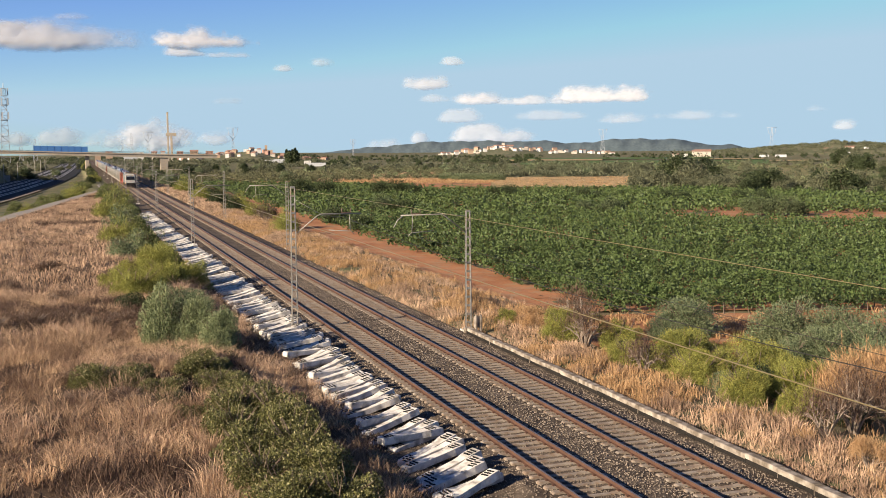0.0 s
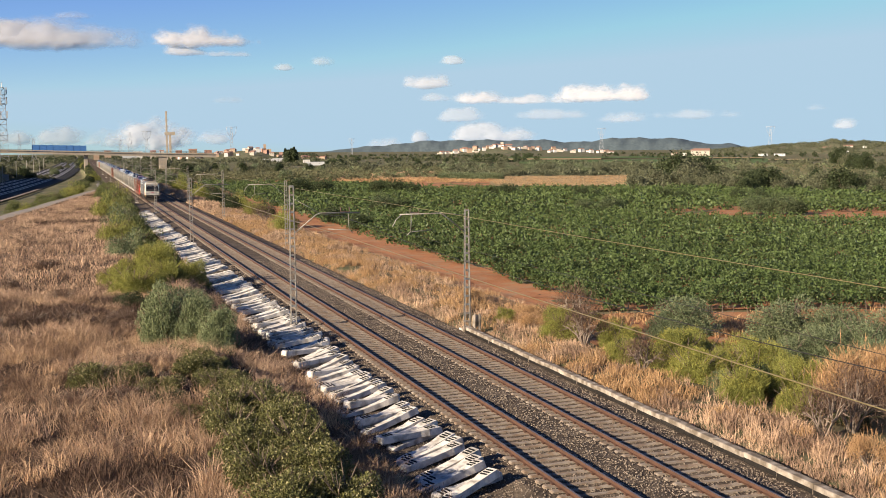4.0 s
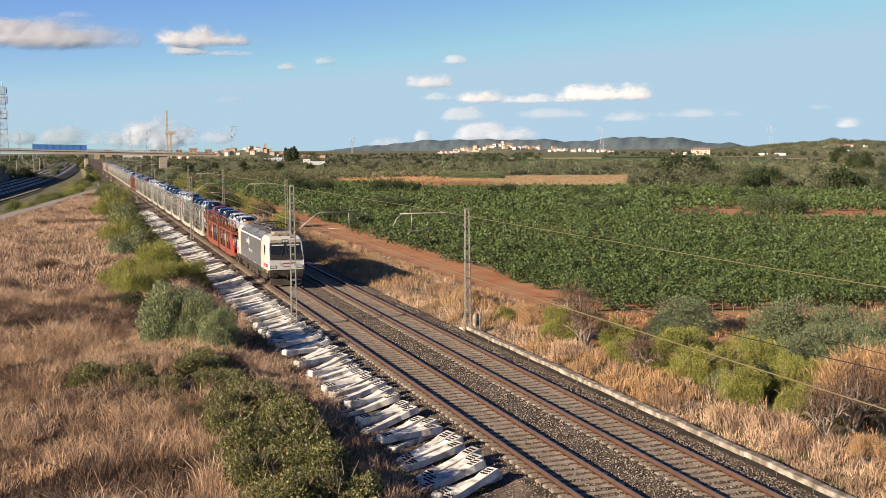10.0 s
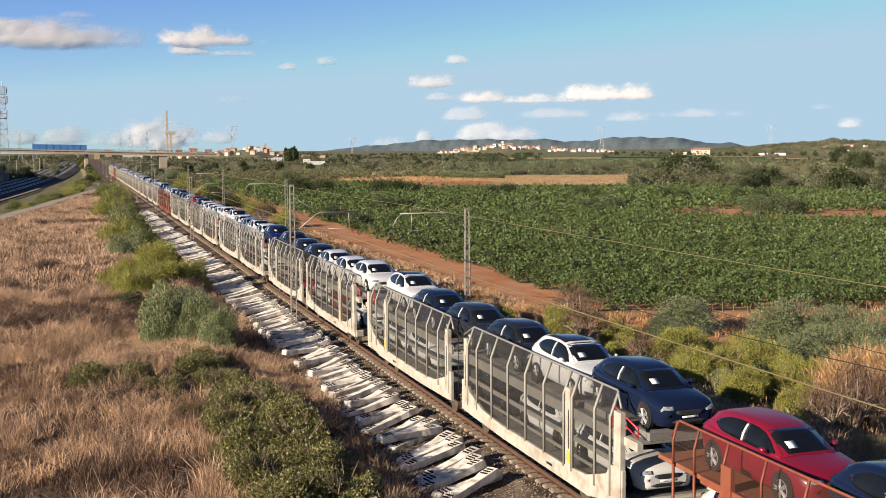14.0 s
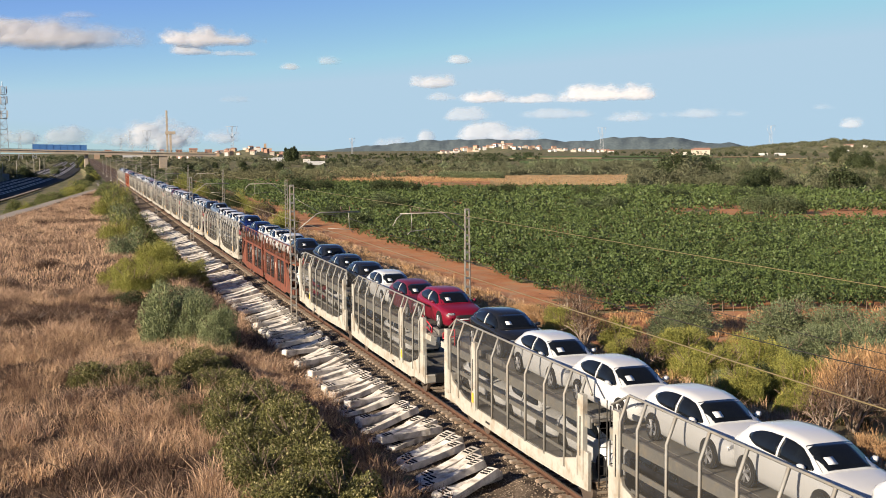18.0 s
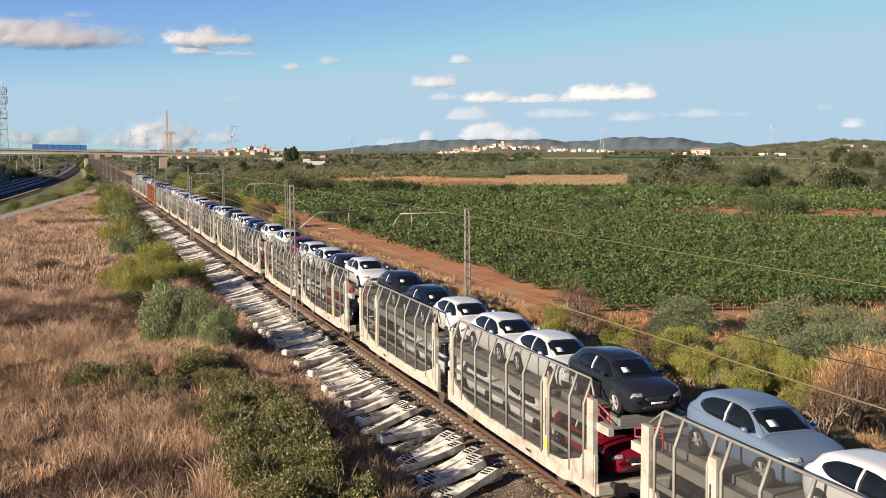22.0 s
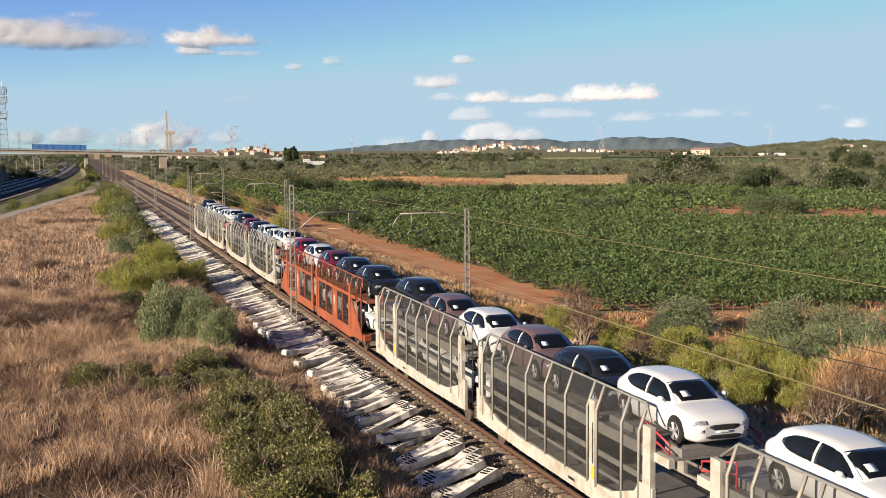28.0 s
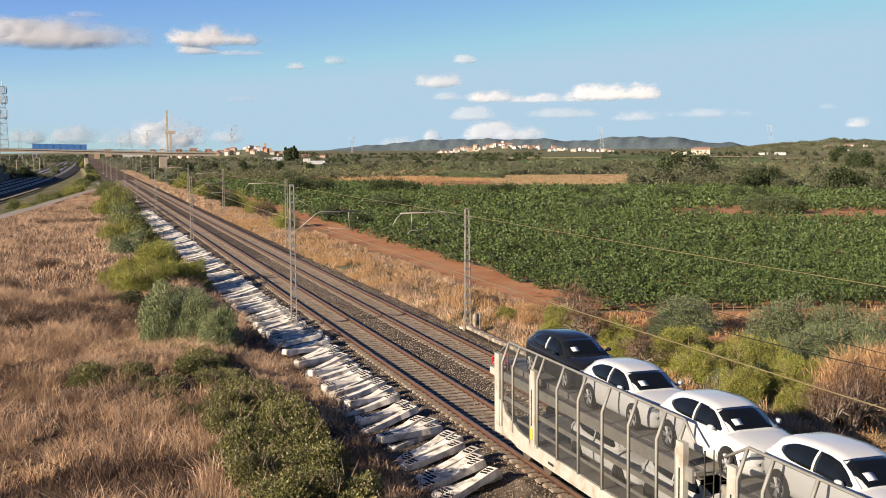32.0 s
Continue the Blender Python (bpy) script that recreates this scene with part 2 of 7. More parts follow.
# ---- the double track ----
NEAR, FAR_END = -30.0, 1500.0
bx = [-5.7, -4.4, -3.0, -2.35, -1.75, -1.3, -.9, 0, .9, 1.4, 2.05, 2.7, 3.2, 4.11, 5.0, 5.5, 5.8, 6.15, 6.85]
bz = [-.55, -.46, -.44, -.40, -.25, -.235, -.23, -.245, -.23, -.20, -.2, -.20, -.23, -.245, -.23, -.23, -.25, -.37, -.40]
bys = np.array(np.arange(NEAR, 130, .5).tolist() + grow(130, FAR_END, .8, 1.02))
BX, BY = np.meshgrid(np.array(bx), bys)
jit = np.random.RandomState(4)
BZ = np.array(bz)[None] + jit.uniform(-.02, .02, BX.shape)
i = (np.arange(len(bys) - 1)[:, None] * len(bx) + np.arange(len(bx) - 1)[None]).ravel()
ballast = sheet("ballast_bed", np.stack([BX.ravel() + jit.uniform(-.04, .04, BX.size), BY.ravel(), BZ.ravel()], 1), np.stack([i, i + 1, i + len(bx) + 1, i + len(bx)], 1), M_BALLAST)
tagged(ballast, "brown-grey crushed stone ballast under two tracks", "ballast", kind="structure")

# loose stones on the near ballast
rs = np.random.RandomState(7)
n = 62000
sy = 22 + 90 * rs.rand(n) ** 1.6
sx = rs.uniform(-5.2, 6.7, n)
keep = ~((np.abs(np.abs(sx) - .87) < .12) | (np.abs(np.abs(sx - 4.11) - .87) < .12))
sx, sy = sx[keep], sy[keep]
n = len(sx)
sz = np.interp(sx, bx, bz) + .012
base = np.array([(1, 0, 0), (-.4, .9, 0), (-.5, -.8, 0), (0, 0, .8)])
rot = rs.uniform(0, 6.28, n)
size = rs.uniform(.024, .05, n)[:, None, None]
cs, sn = np.cos(rot)[:, None], np.sin(rot)[:, None]
pts = np.stack([base[None, :, 0] * cs - base[None, :, 1] * sn, base[None, :, 0] * sn + base[None, :, 1] * cs, np.repeat(base[None, :, 2], n, 0)], 2) * size
pts += np.stack([sx, sy, sz], 1)[:, None]
k = (np.arange(n) * 4)[:, None]
tri = np.concatenate([k + np.array([[0, 1, 3]]), k + np.array([[1, 2, 3]]), k + np.array([[2, 0, 3]])])
tagged(sheet("ballast_stones", pts.reshape(-1, 3), tri, M_BALLAST_STONE), "loose grey and brown ballast stones", "stones", kind="stuff")

RAIL = [(-.035, 0), (.035, 0), (.036, -.04), (.01, -.055), (.009, -.125), (.07, -.145), (.07, -.16), (-.07, -.16), (-.07, -.145), (-.009, -.125), (-.01, -.055), (-.036, -.04)]


def rail_mesh(name, x, parent):
    bm = bmesh.new()
    ys = np.linspace(NEAR, FAR_END, 60)
    rows = [[bm.verts.new((x + a, y, b)) for a, b in RAIL] for y in ys]
    for p, q in zip(rows, rows[1:]):
        for i in range(len(RAIL)):
            f = bm.faces.new((p[i], q[i], q[(i + 1) % 12], p[(i + 1) % 12]))
            f.material_index = 1 if i == 0 else 0
    ob = part(name, bm, M_RUST, parent)
    ob.data.materials.append(M_RAILTOP)
    return ob


def sleeper_bm(l=2.6, w=.28, h=.2):
    """A concrete monobloc sleeper, waisted in the middle, its top at 0."""
    rings = []
    for x, t, ww in ((-l / 2, -.03, .9), (-l / 2 + .06, 0, 1), (-.85, 0, 1), (-.45, -.04, .78), (.45, -.04, .78), (.85, 0, 1), (l / 2 - .06, 0, 1), (l / 2, -.03, .9)):
        rings.append([(x, -w / 2 * ww, -h), (x, -w / 2 * ww * .84, t), (x, w / 2 * ww * .84, t), (x, w / 2 * ww, -h)])
    return loft(rings, smooth=False)


def track(name, xc, label):
    t = empty(name, label, "railway track", "tracks")
    t["kind"] = "structure"
    t.location.x = xc
    for x in (-.87, .87):
        rail_mesh("rail", x, t)
    me = part("sleeper", sleeper_bm(), M_SLEEPER, t)
    me.location = (0, 24, -.155)
    for k in range(1, 92):
        share("sleeper", me.data, t, pose(0, 24 + .6 * k, -.155))
    far = part("sleeper", sleeper_bm(), M_SLEEPER)
    v = np.array([q.co[:] for q in far.data.vertices])
    f = np.array([q.vertices[:] for q in far.data.polygons if len(q.vertices) == 4])
    bpy.data.objects.remove(far)
    ys = np.r_[np.arange(-6, 24, .6), np.arange(79.2, 420, .6)]
    vv = (v[None] + np.stack([0 * ys, ys, 0 * ys - .155], 1)[:, None]).reshape(-1, 3)
    ff = (f[None] + (np.arange(len(ys)) * len(v))[:, None, None]).reshape(-1, 4)
    s = sheet("sleepers", vv, ff, M_SLEEPER)
    s.parent = t
    tagged(s, kind="stuff")
    # rail fastenings of the near sleepers
    bm = bmesh.new()
    for k in range(110):
        for x in (-.87, .87):
            for d in (-.11, .11):
                box(bm, x + d - .04, 24 + .6 * k - .06, -.155, x + d + .04, 24 + .6 * k + .06, -.12)
    c = part("clips", bm, M_RUST, t, "rusty rail clips")
    tagged(c, kind="stuff")
    return t


track("track_1", 0.0, "rusty rails on grey concrete sleepers, used track")
track("track_2", 4.11, "rusty rails on grey concrete sleepers, free track")

# signal cable loops between the rails
for k, (y, x) in enumerate(((52.5, 1.2), (63.0, -1.3), (103.0, 1.3))):
    pts = [(x + .25 * math.sin(a * 3.1), y + a * 1.6, -.13 + .03 * math.sin(a * 6)) for a in np.linspace(0, 1, 12)]
    tagged(part("track_cable", tube(pts, .025, 5), M_DARK), "black cable looped across the ballast", "cable")

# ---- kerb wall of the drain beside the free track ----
# near-black colour for the wall's drain side: trench shadow painted in, along with staining
M_DRAIN = surface("drain_shade_stain", (.012, .011, .010), (.03, .026, .022), 1.0, .95, fine=9.0, coords="World")
kerb = empty("trim_kerb", "weathered pale concrete drain wall with cracked joints", "kerb")
kerb["kind"] = "structure"
kme = None
for k in range(38):
    y0 = -12 + 2.0 * k
    if kme is None:
        ob = part("slab", block(-.15, 0, -.9, .20, 1.99, -.06, .025), M_KERB, kerb)
        kme = ob.data
        # thin dark sheet, its top edge where the trench shadow ends on the wall
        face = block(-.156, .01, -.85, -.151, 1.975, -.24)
        fob = part("shade_stain", face, M_DRAIN, ob, "dark sheet on the drain side, painted trench shadow and stain")
        fme = fob.data
    else:
        ob = share("slab", kme, kerb, Matrix())
        share("shade_stain", fme, ob, Matrix())
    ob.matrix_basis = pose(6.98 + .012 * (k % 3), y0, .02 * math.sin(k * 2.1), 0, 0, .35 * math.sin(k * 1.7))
part("end_stone", block(6.82, 64.2, -.6, 7.2, 64.5, -.05, .03), M_KERB, kerb)

# ---- stacks of old concrete sleepers along the used track ----
old = empty("concrete_sleeper", "old whitish concrete sleeper with dark fastening slots, lying beside the track", "sleeper", "discarded sleepers")
part("beam", sleeper_bm(2.75, .50, .26), M_CONCRETE, old)
for x in (-1.0, 1.0):
    bm = bmesh.new()
    for d in (-.15, 0, .15):
        box(bm, x + d - .030, -.14, -.004, x + d + .030, .14, .024)
    part("fastening", bm, M_SLOT, old, "dark fastening slots")
rs = np.random.RandomState(3)
spots = []
y = 33.6
while y < 205:
    cluster = rs.randint(2, 4) if y < 48 else rs.randint(3, 6)
    for j in range(cluster):
        spots.append((y, rs.uniform(-.22, .22), rs.uniform(-3, 3)))
        y += rs.uniform(.5, .78) if y < 80 else rs.uniform(.7, 1.3)
    y += rs.uniform(.5, 1.2) if y < 48 else rs.uniform(.3, 1.2) if y < 70 else rs.uniform(.3, 1.5)
far_v, far_f = [], []
tmp = part("tmp", sleeper_bm(2.75, .50, .26), M_CONCRETE)
tv = [v.co.copy() for v in tmp.data.vertices]
tf = [p.vertices[:] for p in tmp.data.polygons if len(p.vertices) == 4]
bpy.data.objects.remove(tmp)
for k, (y, dx, turn) in enumerate(spots):
    tilt = rs.uniform(-6, 9)
    ang = (22 if y < 60 else 15) + turn * 3.0
    m = pose(-3.55 + dx - .006 * (y - 34), y, -.19 + rs.uniform(0, .14) + (.1 if y > 60 else 0), tilt * .8, rs.uniform(-13, -5), ang)
    if k == 0:
        old.matrix_basis = m
    elif y < 82:
        copy_thing(old, m)
    else:
        far_f += [[i + len(far_v) for i in q] for q in tf]
        far_v += [m @ v for v in tv]
heap = sheet("concrete_sleepers", far_v, far_f, M_CONCRETE)
tagged(heap, "heap of old whitish concrete sleepers further along", "sleepers", kind="stuff")
# a second layer on part of the heap
for k in range(10):
    y = 40 + k * 3.3 + rs.uniform(-.5, .5)
    copy_thing(old, pose(-3.75 + rs.uniform(-.3, .3), y, .02 + rs.uniform(0, .04), rs.uniform(-4, 8), rs.uniform(-3, 3), 21 + rs.uniform(-6, 6)))


# ---- catenary ----
def mast(name, x, y, top, arm, label):
    """A lattice mast with its bracket; arm: +1 reaches to the right, -1 to the left, 0 none."""
    z0 = -.45
    t = empty(name, label, "catenary mast", "catenary masts", pose(x, y, z0))
    h = top - z0
    w0, w1 = .17, .12
    for sx in (-1, 1):
        for sy in (-1, 1):
            part("leg", rod(bmesh.new(), (sx * w0, sy * w0 * .6, 0), (sx * w1, sy * w1 * .6, h), .032, 4), M_GALV, t)
    n = int(h / .52)
    bm = bmesh.new()
    for k in range(n + 1):
        z = k * h / n
        w = w0 + (w1 - w0) * z / h
        for sy in (-1, 1):
            box(bm, -w, sy * w * .6 - .008, z - .055, w, sy * w * .6 + .008, z + .055)
        for sx in (-1, 1):
            rod(bm, (sx * w, -w * .6, z), (sx * w, w * .6, z), .022, 4)
    tagged(part("batten", bm, M_GALV, t), kind="stuff")
    part("footing", block(-.42, -.42, -.3, .42, .42, .1, .03), M_CONCRETE, t)
    if arm:
        a = arm
        za = 5.7 - z0
        zt = 6.85 - z0
        part("bracket", tube([(a * .2, 0, za), (a * 1.5, 0, zt - .1), (a * 1.75, 0, zt), (a * 4.3, 0, zt - .02)], .04), M_GALV, t)
        part("stay", tube([(a * .2, 0, min(h - .3, zt + .9)), (a * 1.7, 0, zt + .02)], .02, 5), M_GALV, t)
        u = a * 3.35
        part("insulator", tube([(u - .28, 0, zt + .34), (u - .28, 0, zt + .06), (u + .28, 0, zt + .06), (u + .28, 0, zt + .34)], .035), M_INSUL, t)
        part("drop", tube([(u + a * .2, 0, zt), (u + a * .25, 0, 5.75 - z0)], .025, 5), M_GALV, t)
        part("steady_arm", tube([(u - a * 1.1, 0, 5.85 - z0), (u + a * .3, 0, 5.75 - z0), (u + a * .5, 0, 5.55 - z0)], .025, 5), M_GALV, t)
        if a < 0:
            part("bow", tube([(-4.1, 0, zt), (-4.5, 0, zt - .3), (-4.75, 0, zt - .75)], .035), M_GALV, t)
    return t


mast("catenary_mast", -2.85, 68.5, 8.55, 1, "tall grey lattice mast standing among old sleepers")
mast("catenary_mast", 7.42, 65.3, 7.0, -1, "grey lattice mast beside the drain wall")
mast("catenary_mast", -2.95, 131.0, 7.6, 1, "grey lattice mast among the shrubs")
mast("catenary_mast", 7.45, 128.0, 7.2, -1, "grey lattice mast in the dry grass")
for y in (190.0, 250.0, 310.0, 370.0, 430.0, 490.0, 550.0):
    mast("catenary_mast", -3.0, y, 7.5, 1, "grey lattice mast further along the line")
    mast("catenary_mast", 7.5, y - 4, 7.4, -1, "grey lattice mast further along the line")
cab = empty("cable_cabinet", "small grey concrete cable post at the foot of the mast", "cable post", m=pose(7.4, 63.6, -.35))
part("post", block(-.16, -.16, 0, -.04, .0, 1.15, .02), M_KERB, cab)
part("post", block(.12, -.16, 0, .24, .0, 1.15, .02), M_KERB, cab)
part("box", block(-.2, -.05, .35, .3, .12, 1.05, .02), M_KERB, cab)


def wire(label, x, spans, z, sag, r, material):
    pts = []
    for y0, y1 in zip(spans, spans[1:]):
        for t in np.linspace(0, 1, 13)[:-1]:
            pts.append((x, y0 + (y1 - y0) * t, z - sag * 4 * t * (1 - t)))
    pts.append((x, spans[-1], z))
    return tagged(part("overhead_wire", tube(pts, r, 5), material), label, "overhead wire", "overhead wires")


spans = [5.0, 66.9, 129.5, 188, 248, 308, 368, 428, 488, 548, 610]
wire("contact wire of tarnished copper over the used track", 0.05, spans, 5.5, .08, .017, M_WIRE)
wire("sagging dark carrier wire over the used track", 0.0, spans, 6.75, .75, .012, M_DARK)
wire("contact wire of tarnished copper over the free track", 4.1, spans, 5.5, .05, .010, M_DARK)
wire("taut carrier wire over the free track", 4.15, spans, 7.22, .06, .013, M_WIRE)

# ---- plants ----
def billow(u, v, seed, octaves=5):
    """Smooth random heights over the plane, finer and weaker octave by octave."""
    rs = np.random.RandomState(seed)
    out, amp, f = np.zeros_like(u), 1.0, 1.0
    for _ in range(octaves):
        g = rs.uniform(-1, 1, (64, 64))
        x, y = u * f + 7.3, v * f + 3.1
        i, j = np.floor(x).astype(int), np.floor(y).astype(int)
        a, b = x - i, y - j
        a, b = a * a * (3 - 2 * a), b * b * (3 - 2 * b)
        i, j, i1, j1 = i % 64, j % 64, (i + 1) % 64, (j + 1) % 64
        out += amp * ((g[i, j] * (1 - a) + g[i1, j] * a) * (1 - b) + (g[i, j1] * (1 - a) + g[i1, j1] * a) * b)
        amp, f = amp * .55, f * 2.07
    return out


L_VINE = leaf("vine_leaf", (.006, .016, .006), (.138, .176, .064), .16, .45, patch=(.095, .135, .043), scale=.08)
L_BROOM = leaf("broom_twig", (.060, .070, .018), (.46, .45, .120), .30, .6)
L_BROOMY = leaf("broom_flower", (.30, .26, .05), (.60, .50, .12), .25, .6)
L_OLIVE = leaf("olive_leaf", (.045, .062, .032), (.265, .30, .155), .2, .45)
L_BUSH = leaf("bush_leaf", (.026, .032, .011), (.25, .235, .085), .2, .45)
L_SAGE = leaf("sage_leaf", (.065, .085, .036), (.34, .37, .19), .24, .45)
L_DARK = leaf("dark_leaf", (.022, .031, .013), (.078, .095, .042), .15, .6)
L_DRY = leaf("dry_grass", (.26, .165, .098), (.86, .595, .37), .18, .8, patch=(.20, .125, .08), scale=.12)
L_DRYGOLD = leaf("golden_grass", (.22, .125, .062), (.62, .395, .20), .2, .8)
L_DRYPINK = leaf("pinkish_grass", (.28, .18, .115), (.88, .615, .40), .18, .8, patch=(.22, .14, .095), scale=.15)
L_DRYBROWN = leaf("brown_weed", (.055, .034, .024), (.20, .13, .09), .12, .85)
L_SCRUB = leaf("scrub_leaf", (.075, .077, .040), (.185, .178, .095), .18, .7)
L_FAR = leaf("far_leaf", (.055, .062, .036), (.17, .172, .10), .15, .7)
L_HEDGE = leaf("hedge_leaf", (.045, .058, .020), (.25, .265, .10), .22, .55)
L_SEED = leaf("seed_head", (.24, .215, .10), (.44, .39, .21), .25, .7)
M_BARK = surface("bark", (.12, .085, .06), (.22, .17, .13), 3.0, .9, bump=.01, fine=25.0)
M_DEADWOOD = surface("dead_wood", (.22, .17, .13), (.33, .265, .21), 3.0, .9, fine=25.0)


def quads(c, size, rs, flat=0.0, long=1.0, slim=.9):
    """Leaves as small quads of random turn round the centres c."""
    n = len(c)
    a = rs.normal(size=(n, 3))
    a[:, 2] *= 1 - flat
    a /= np.linalg.norm(a, axis=1)[:, None]
    b = np.cross(a, rs.normal(size=(n, 3)))
    b /= np.linalg.norm(b, axis=1)[:, None] + 1e-9
    s = np.asarray(size, float).reshape(-1, 1) * np.ones((n, 1))
    a, b = a * s * .5 * long, b * s * .5
    v = np.stack([c - a, c + b * slim, c + a, c - b * slim], 1).reshape(-1, 3)
    return v, np.arange(4 * n).reshape(n, 4)


def grass(name, x, y, hgt, wid, material, label, seed, lean=.35, tuft=11, spread=.13):
    """Tufts of bent blades round the given places."""
    rs = np.random.RandomState(seed)
    x, y = np.repeat(x, tuft), np.repeat(y, tuft)
    n = len(x)
    ang, la = rs.uniform(0, 6.28, n), rs.uniform(0, 6.28, n)
    off = np.abs(rs.normal(size=n)) * spread
    x, y = x + np.cos(la) * off, y + np.sin(la) * off
    h = np.repeat(hgt * rs.uniform(.65, 1.25, n // tuft), tuft) * rs.uniform(.4, 1.15, n)
    w = wid * rs.uniform(.6, 1.3, n)
    la = la + rs.normal(size=n) * .6
    r = lean * h * rs.uniform(.1, 1.0, n)
    d = np.stack([np.cos(ang) * w / 2, np.sin(ang) * w / 2, 0 * w], 1)
    p = np.stack([x, y, height(x, y) - .03], 1)
    mid = np.stack([np.cos(la) * r * .4, np.sin(la) * r * .4, h * .66], 1)
    tip = np.stack([np.cos(la) * r, np.sin(la) * r, h * rs.uniform(.75, 1.0, n)], 1)
    v = np.stack([p - d * .6, p + d * .6, p + mid + d, p + tip + d * .5, p + tip - d * .5, p + mid - d], 1).reshape(-1, 3)
    k = (np.arange(n) * 6)[:, None]
    f = np.concatenate([k + np.array([[0, 1, 2, 5]]), k + np.array([[5, 2, 3, 4]])])
    return tagged(sheet(name, v, f, material), label, "grass", kind="stuff")


def crown_points(rs, n, rx, ry, rz, lumps, base=.1, tight=.24):
    """Leaf places in an uneven crown: many lumps within an ellipsoid, thinner inside."""
    d = rs.normal(size=(lumps, 3))
    d /= np.linalg.norm(d, axis=1)[:, None]
    c = d * (rs.uniform(.35, .95, lumps) ** .6)[:, None]
    c[:, 2] = np.abs(c[:, 2]) * .9 + base * 0
    k = rs.randint(0, lumps, n)
    p = c[k] + rs.normal(size=(n, 3)) * tight * rs.uniform(.6, 1.2, lumps)[k][:, None]
    p = p * np.array([rx, ry, rz])
    p[:, 2] = np.abs(p[:, 2]) + base
    return p


def lobes(rs, n, count, lo=.24, hi=.40, low=.0, shell=.82):
    """Leaf places on the skins of many round lobes within a half ball of radius 1, and the way out of the lobe at each."""
    d = rs.normal(size=(count, 3))
    d /= np.linalg.norm(d, axis=1)[:, None]
    c = d * rs.uniform(.30, .74, count)[:, None]
    c[:, 2] = np.abs(c[:, 2]) * 1.05 + low
    r = rs.uniform(lo, hi, count)
    k = rs.choice(count, n, p=r ** 2 / (r ** 2).sum())
    o = rs.normal(size=(n, 3))
    o /= np.linalg.norm(o, axis=1)[:, None]
    p = c[k] + o * (r[k] * np.where(rs.rand(n) < shell, rs.uniform(.8, 1.08, n), rs.uniform(.2, .9, n)))[:, None]
    p[:, 2] = np.abs(p[:, 2])
    return p, o


def sprays(p, axis, length, width, rs, stray=.6):
    """Leaves or twigs as slim pieces that start at p and point along the axis, more or less."""
    n = len(p)
    a = axis + rs.normal(size=(n, 3)) * stray
    a /= np.linalg.norm(a, axis=1)[:, None] + 1e-9
    b = np.cross(a, rs.normal(size=(n, 3)))
    b /= np.linalg.norm(b, axis=1)[:, None] + 1e-9
    l, w = length * rs.uniform(.6, 1.4, n)[:, None], width * rs.uniform(.7, 1.3, n)[:, None]
    v = np.stack([p, p + a * l * .5 + b * w * .5, p + a * l, p + a * l * .5 - b * w * .5], 1).reshape(-1, 3)
    return v, np.arange(4 * n).reshape(n, 4)


def shrub(name, label, category, mat, seed, r, h, n, length, width, count=26, stems=6, wood=None, group="shrubs", flowers=None, rise=.0, stray=.8, lo=.24, hi=.40, low=.0, dots=.12):
    """A bush: lobes of leaves or upright twigs (rise) round a few forked stems."""
    rs = np.random.RandomState(seed)
    t = empty(name, label, category, group)
    p, o = lobes(rs, n, count, lo, hi, low)
    q = p * np.array([r, r, h])
    ax = o * (1 - rise) + np.array([0, 0, rise]) + p * rise * .5
    ob = sheet("foliage", *sprays(q, ax, length, width, rs, stray), mat)
    ob.parent = t
    if flowers:
        k = (rs.rand(n) < dots) & (p[:, 2] > .35) & (o[:, 2] > -.1)
        top = q[k] + ax[k] * length * .8
        fl = sheet("bloom", *quads(top, width * 1.6, rs, .2, 1.5), flowers)
        fl.parent = t
        tagged(fl, kind="stuff")
    bm = bmesh.new()
    for k in range(stems):
        a = rs.uniform(0, 6.28)
        u = rs.uniform(.3, .75) * r
        e1 = Vector((math.cos(a) * u * .4, math.sin(a) * u * .4, h * .4))
        rod(bm, (0, 0, -.1), e1, .022 * h + .01, 5, .014 * h + .006)
        for turn in (-.35, .3):
            rod(bm, e1, (math.cos(a + turn) * u, math.sin(a + turn) * u, h * rs.uniform(.6, .9)), .013 * h + .005, 5, .004)
    tagged(part("stem", bm, wood or M_BARK, t), kind="stuff")
    return t


def bare_bush(name, label, seed, r, h, crown, n):
    """A dead bush: pale forked stems, twigs on their upper ends only."""
    rs = np.random.RandomState(seed)
    t = empty(name, label, "bush", "shrubs")
    bm, tips = bmesh.new(), []
    for k in range(11):
        a = rs.uniform(0, 6.28)
        p0, heading, thick_ = Vector((0, 0, -.1)), Vector((math.cos(a) * .55, math.sin(a) * .55, 1.0)), .028
        todo = [(p0, heading, thick_, 0)]
        while todo:
            p, d, w, level = todo.pop()
            e = p + d.normalized() * h * (.42, .3, .24)[level] * rs.uniform(.8, 1.2)
            rod(bm, p, e, w, 5, w * .7)
            if level == 2:
                tips.append(e)
                continue
            for j in range(2):
                todo.append((e, d.normalized() + Vector(rs.normal(size=3)) * .42, w * .68, level + 1))
    part("stem", bm, M_DEADWOOD, t, "pale bare stems")
    p = np.array([v[:] for v in tips])[rs.randint(0, len(tips), n)] + rs.normal(size=(n, 3)) * .13 * r
    ob = sheet("foliage", *sprays(p, np.array([0, 0, .7]) + p * .3, .16, .012, rs, .6), crown)
    ob.parent = t
    return t


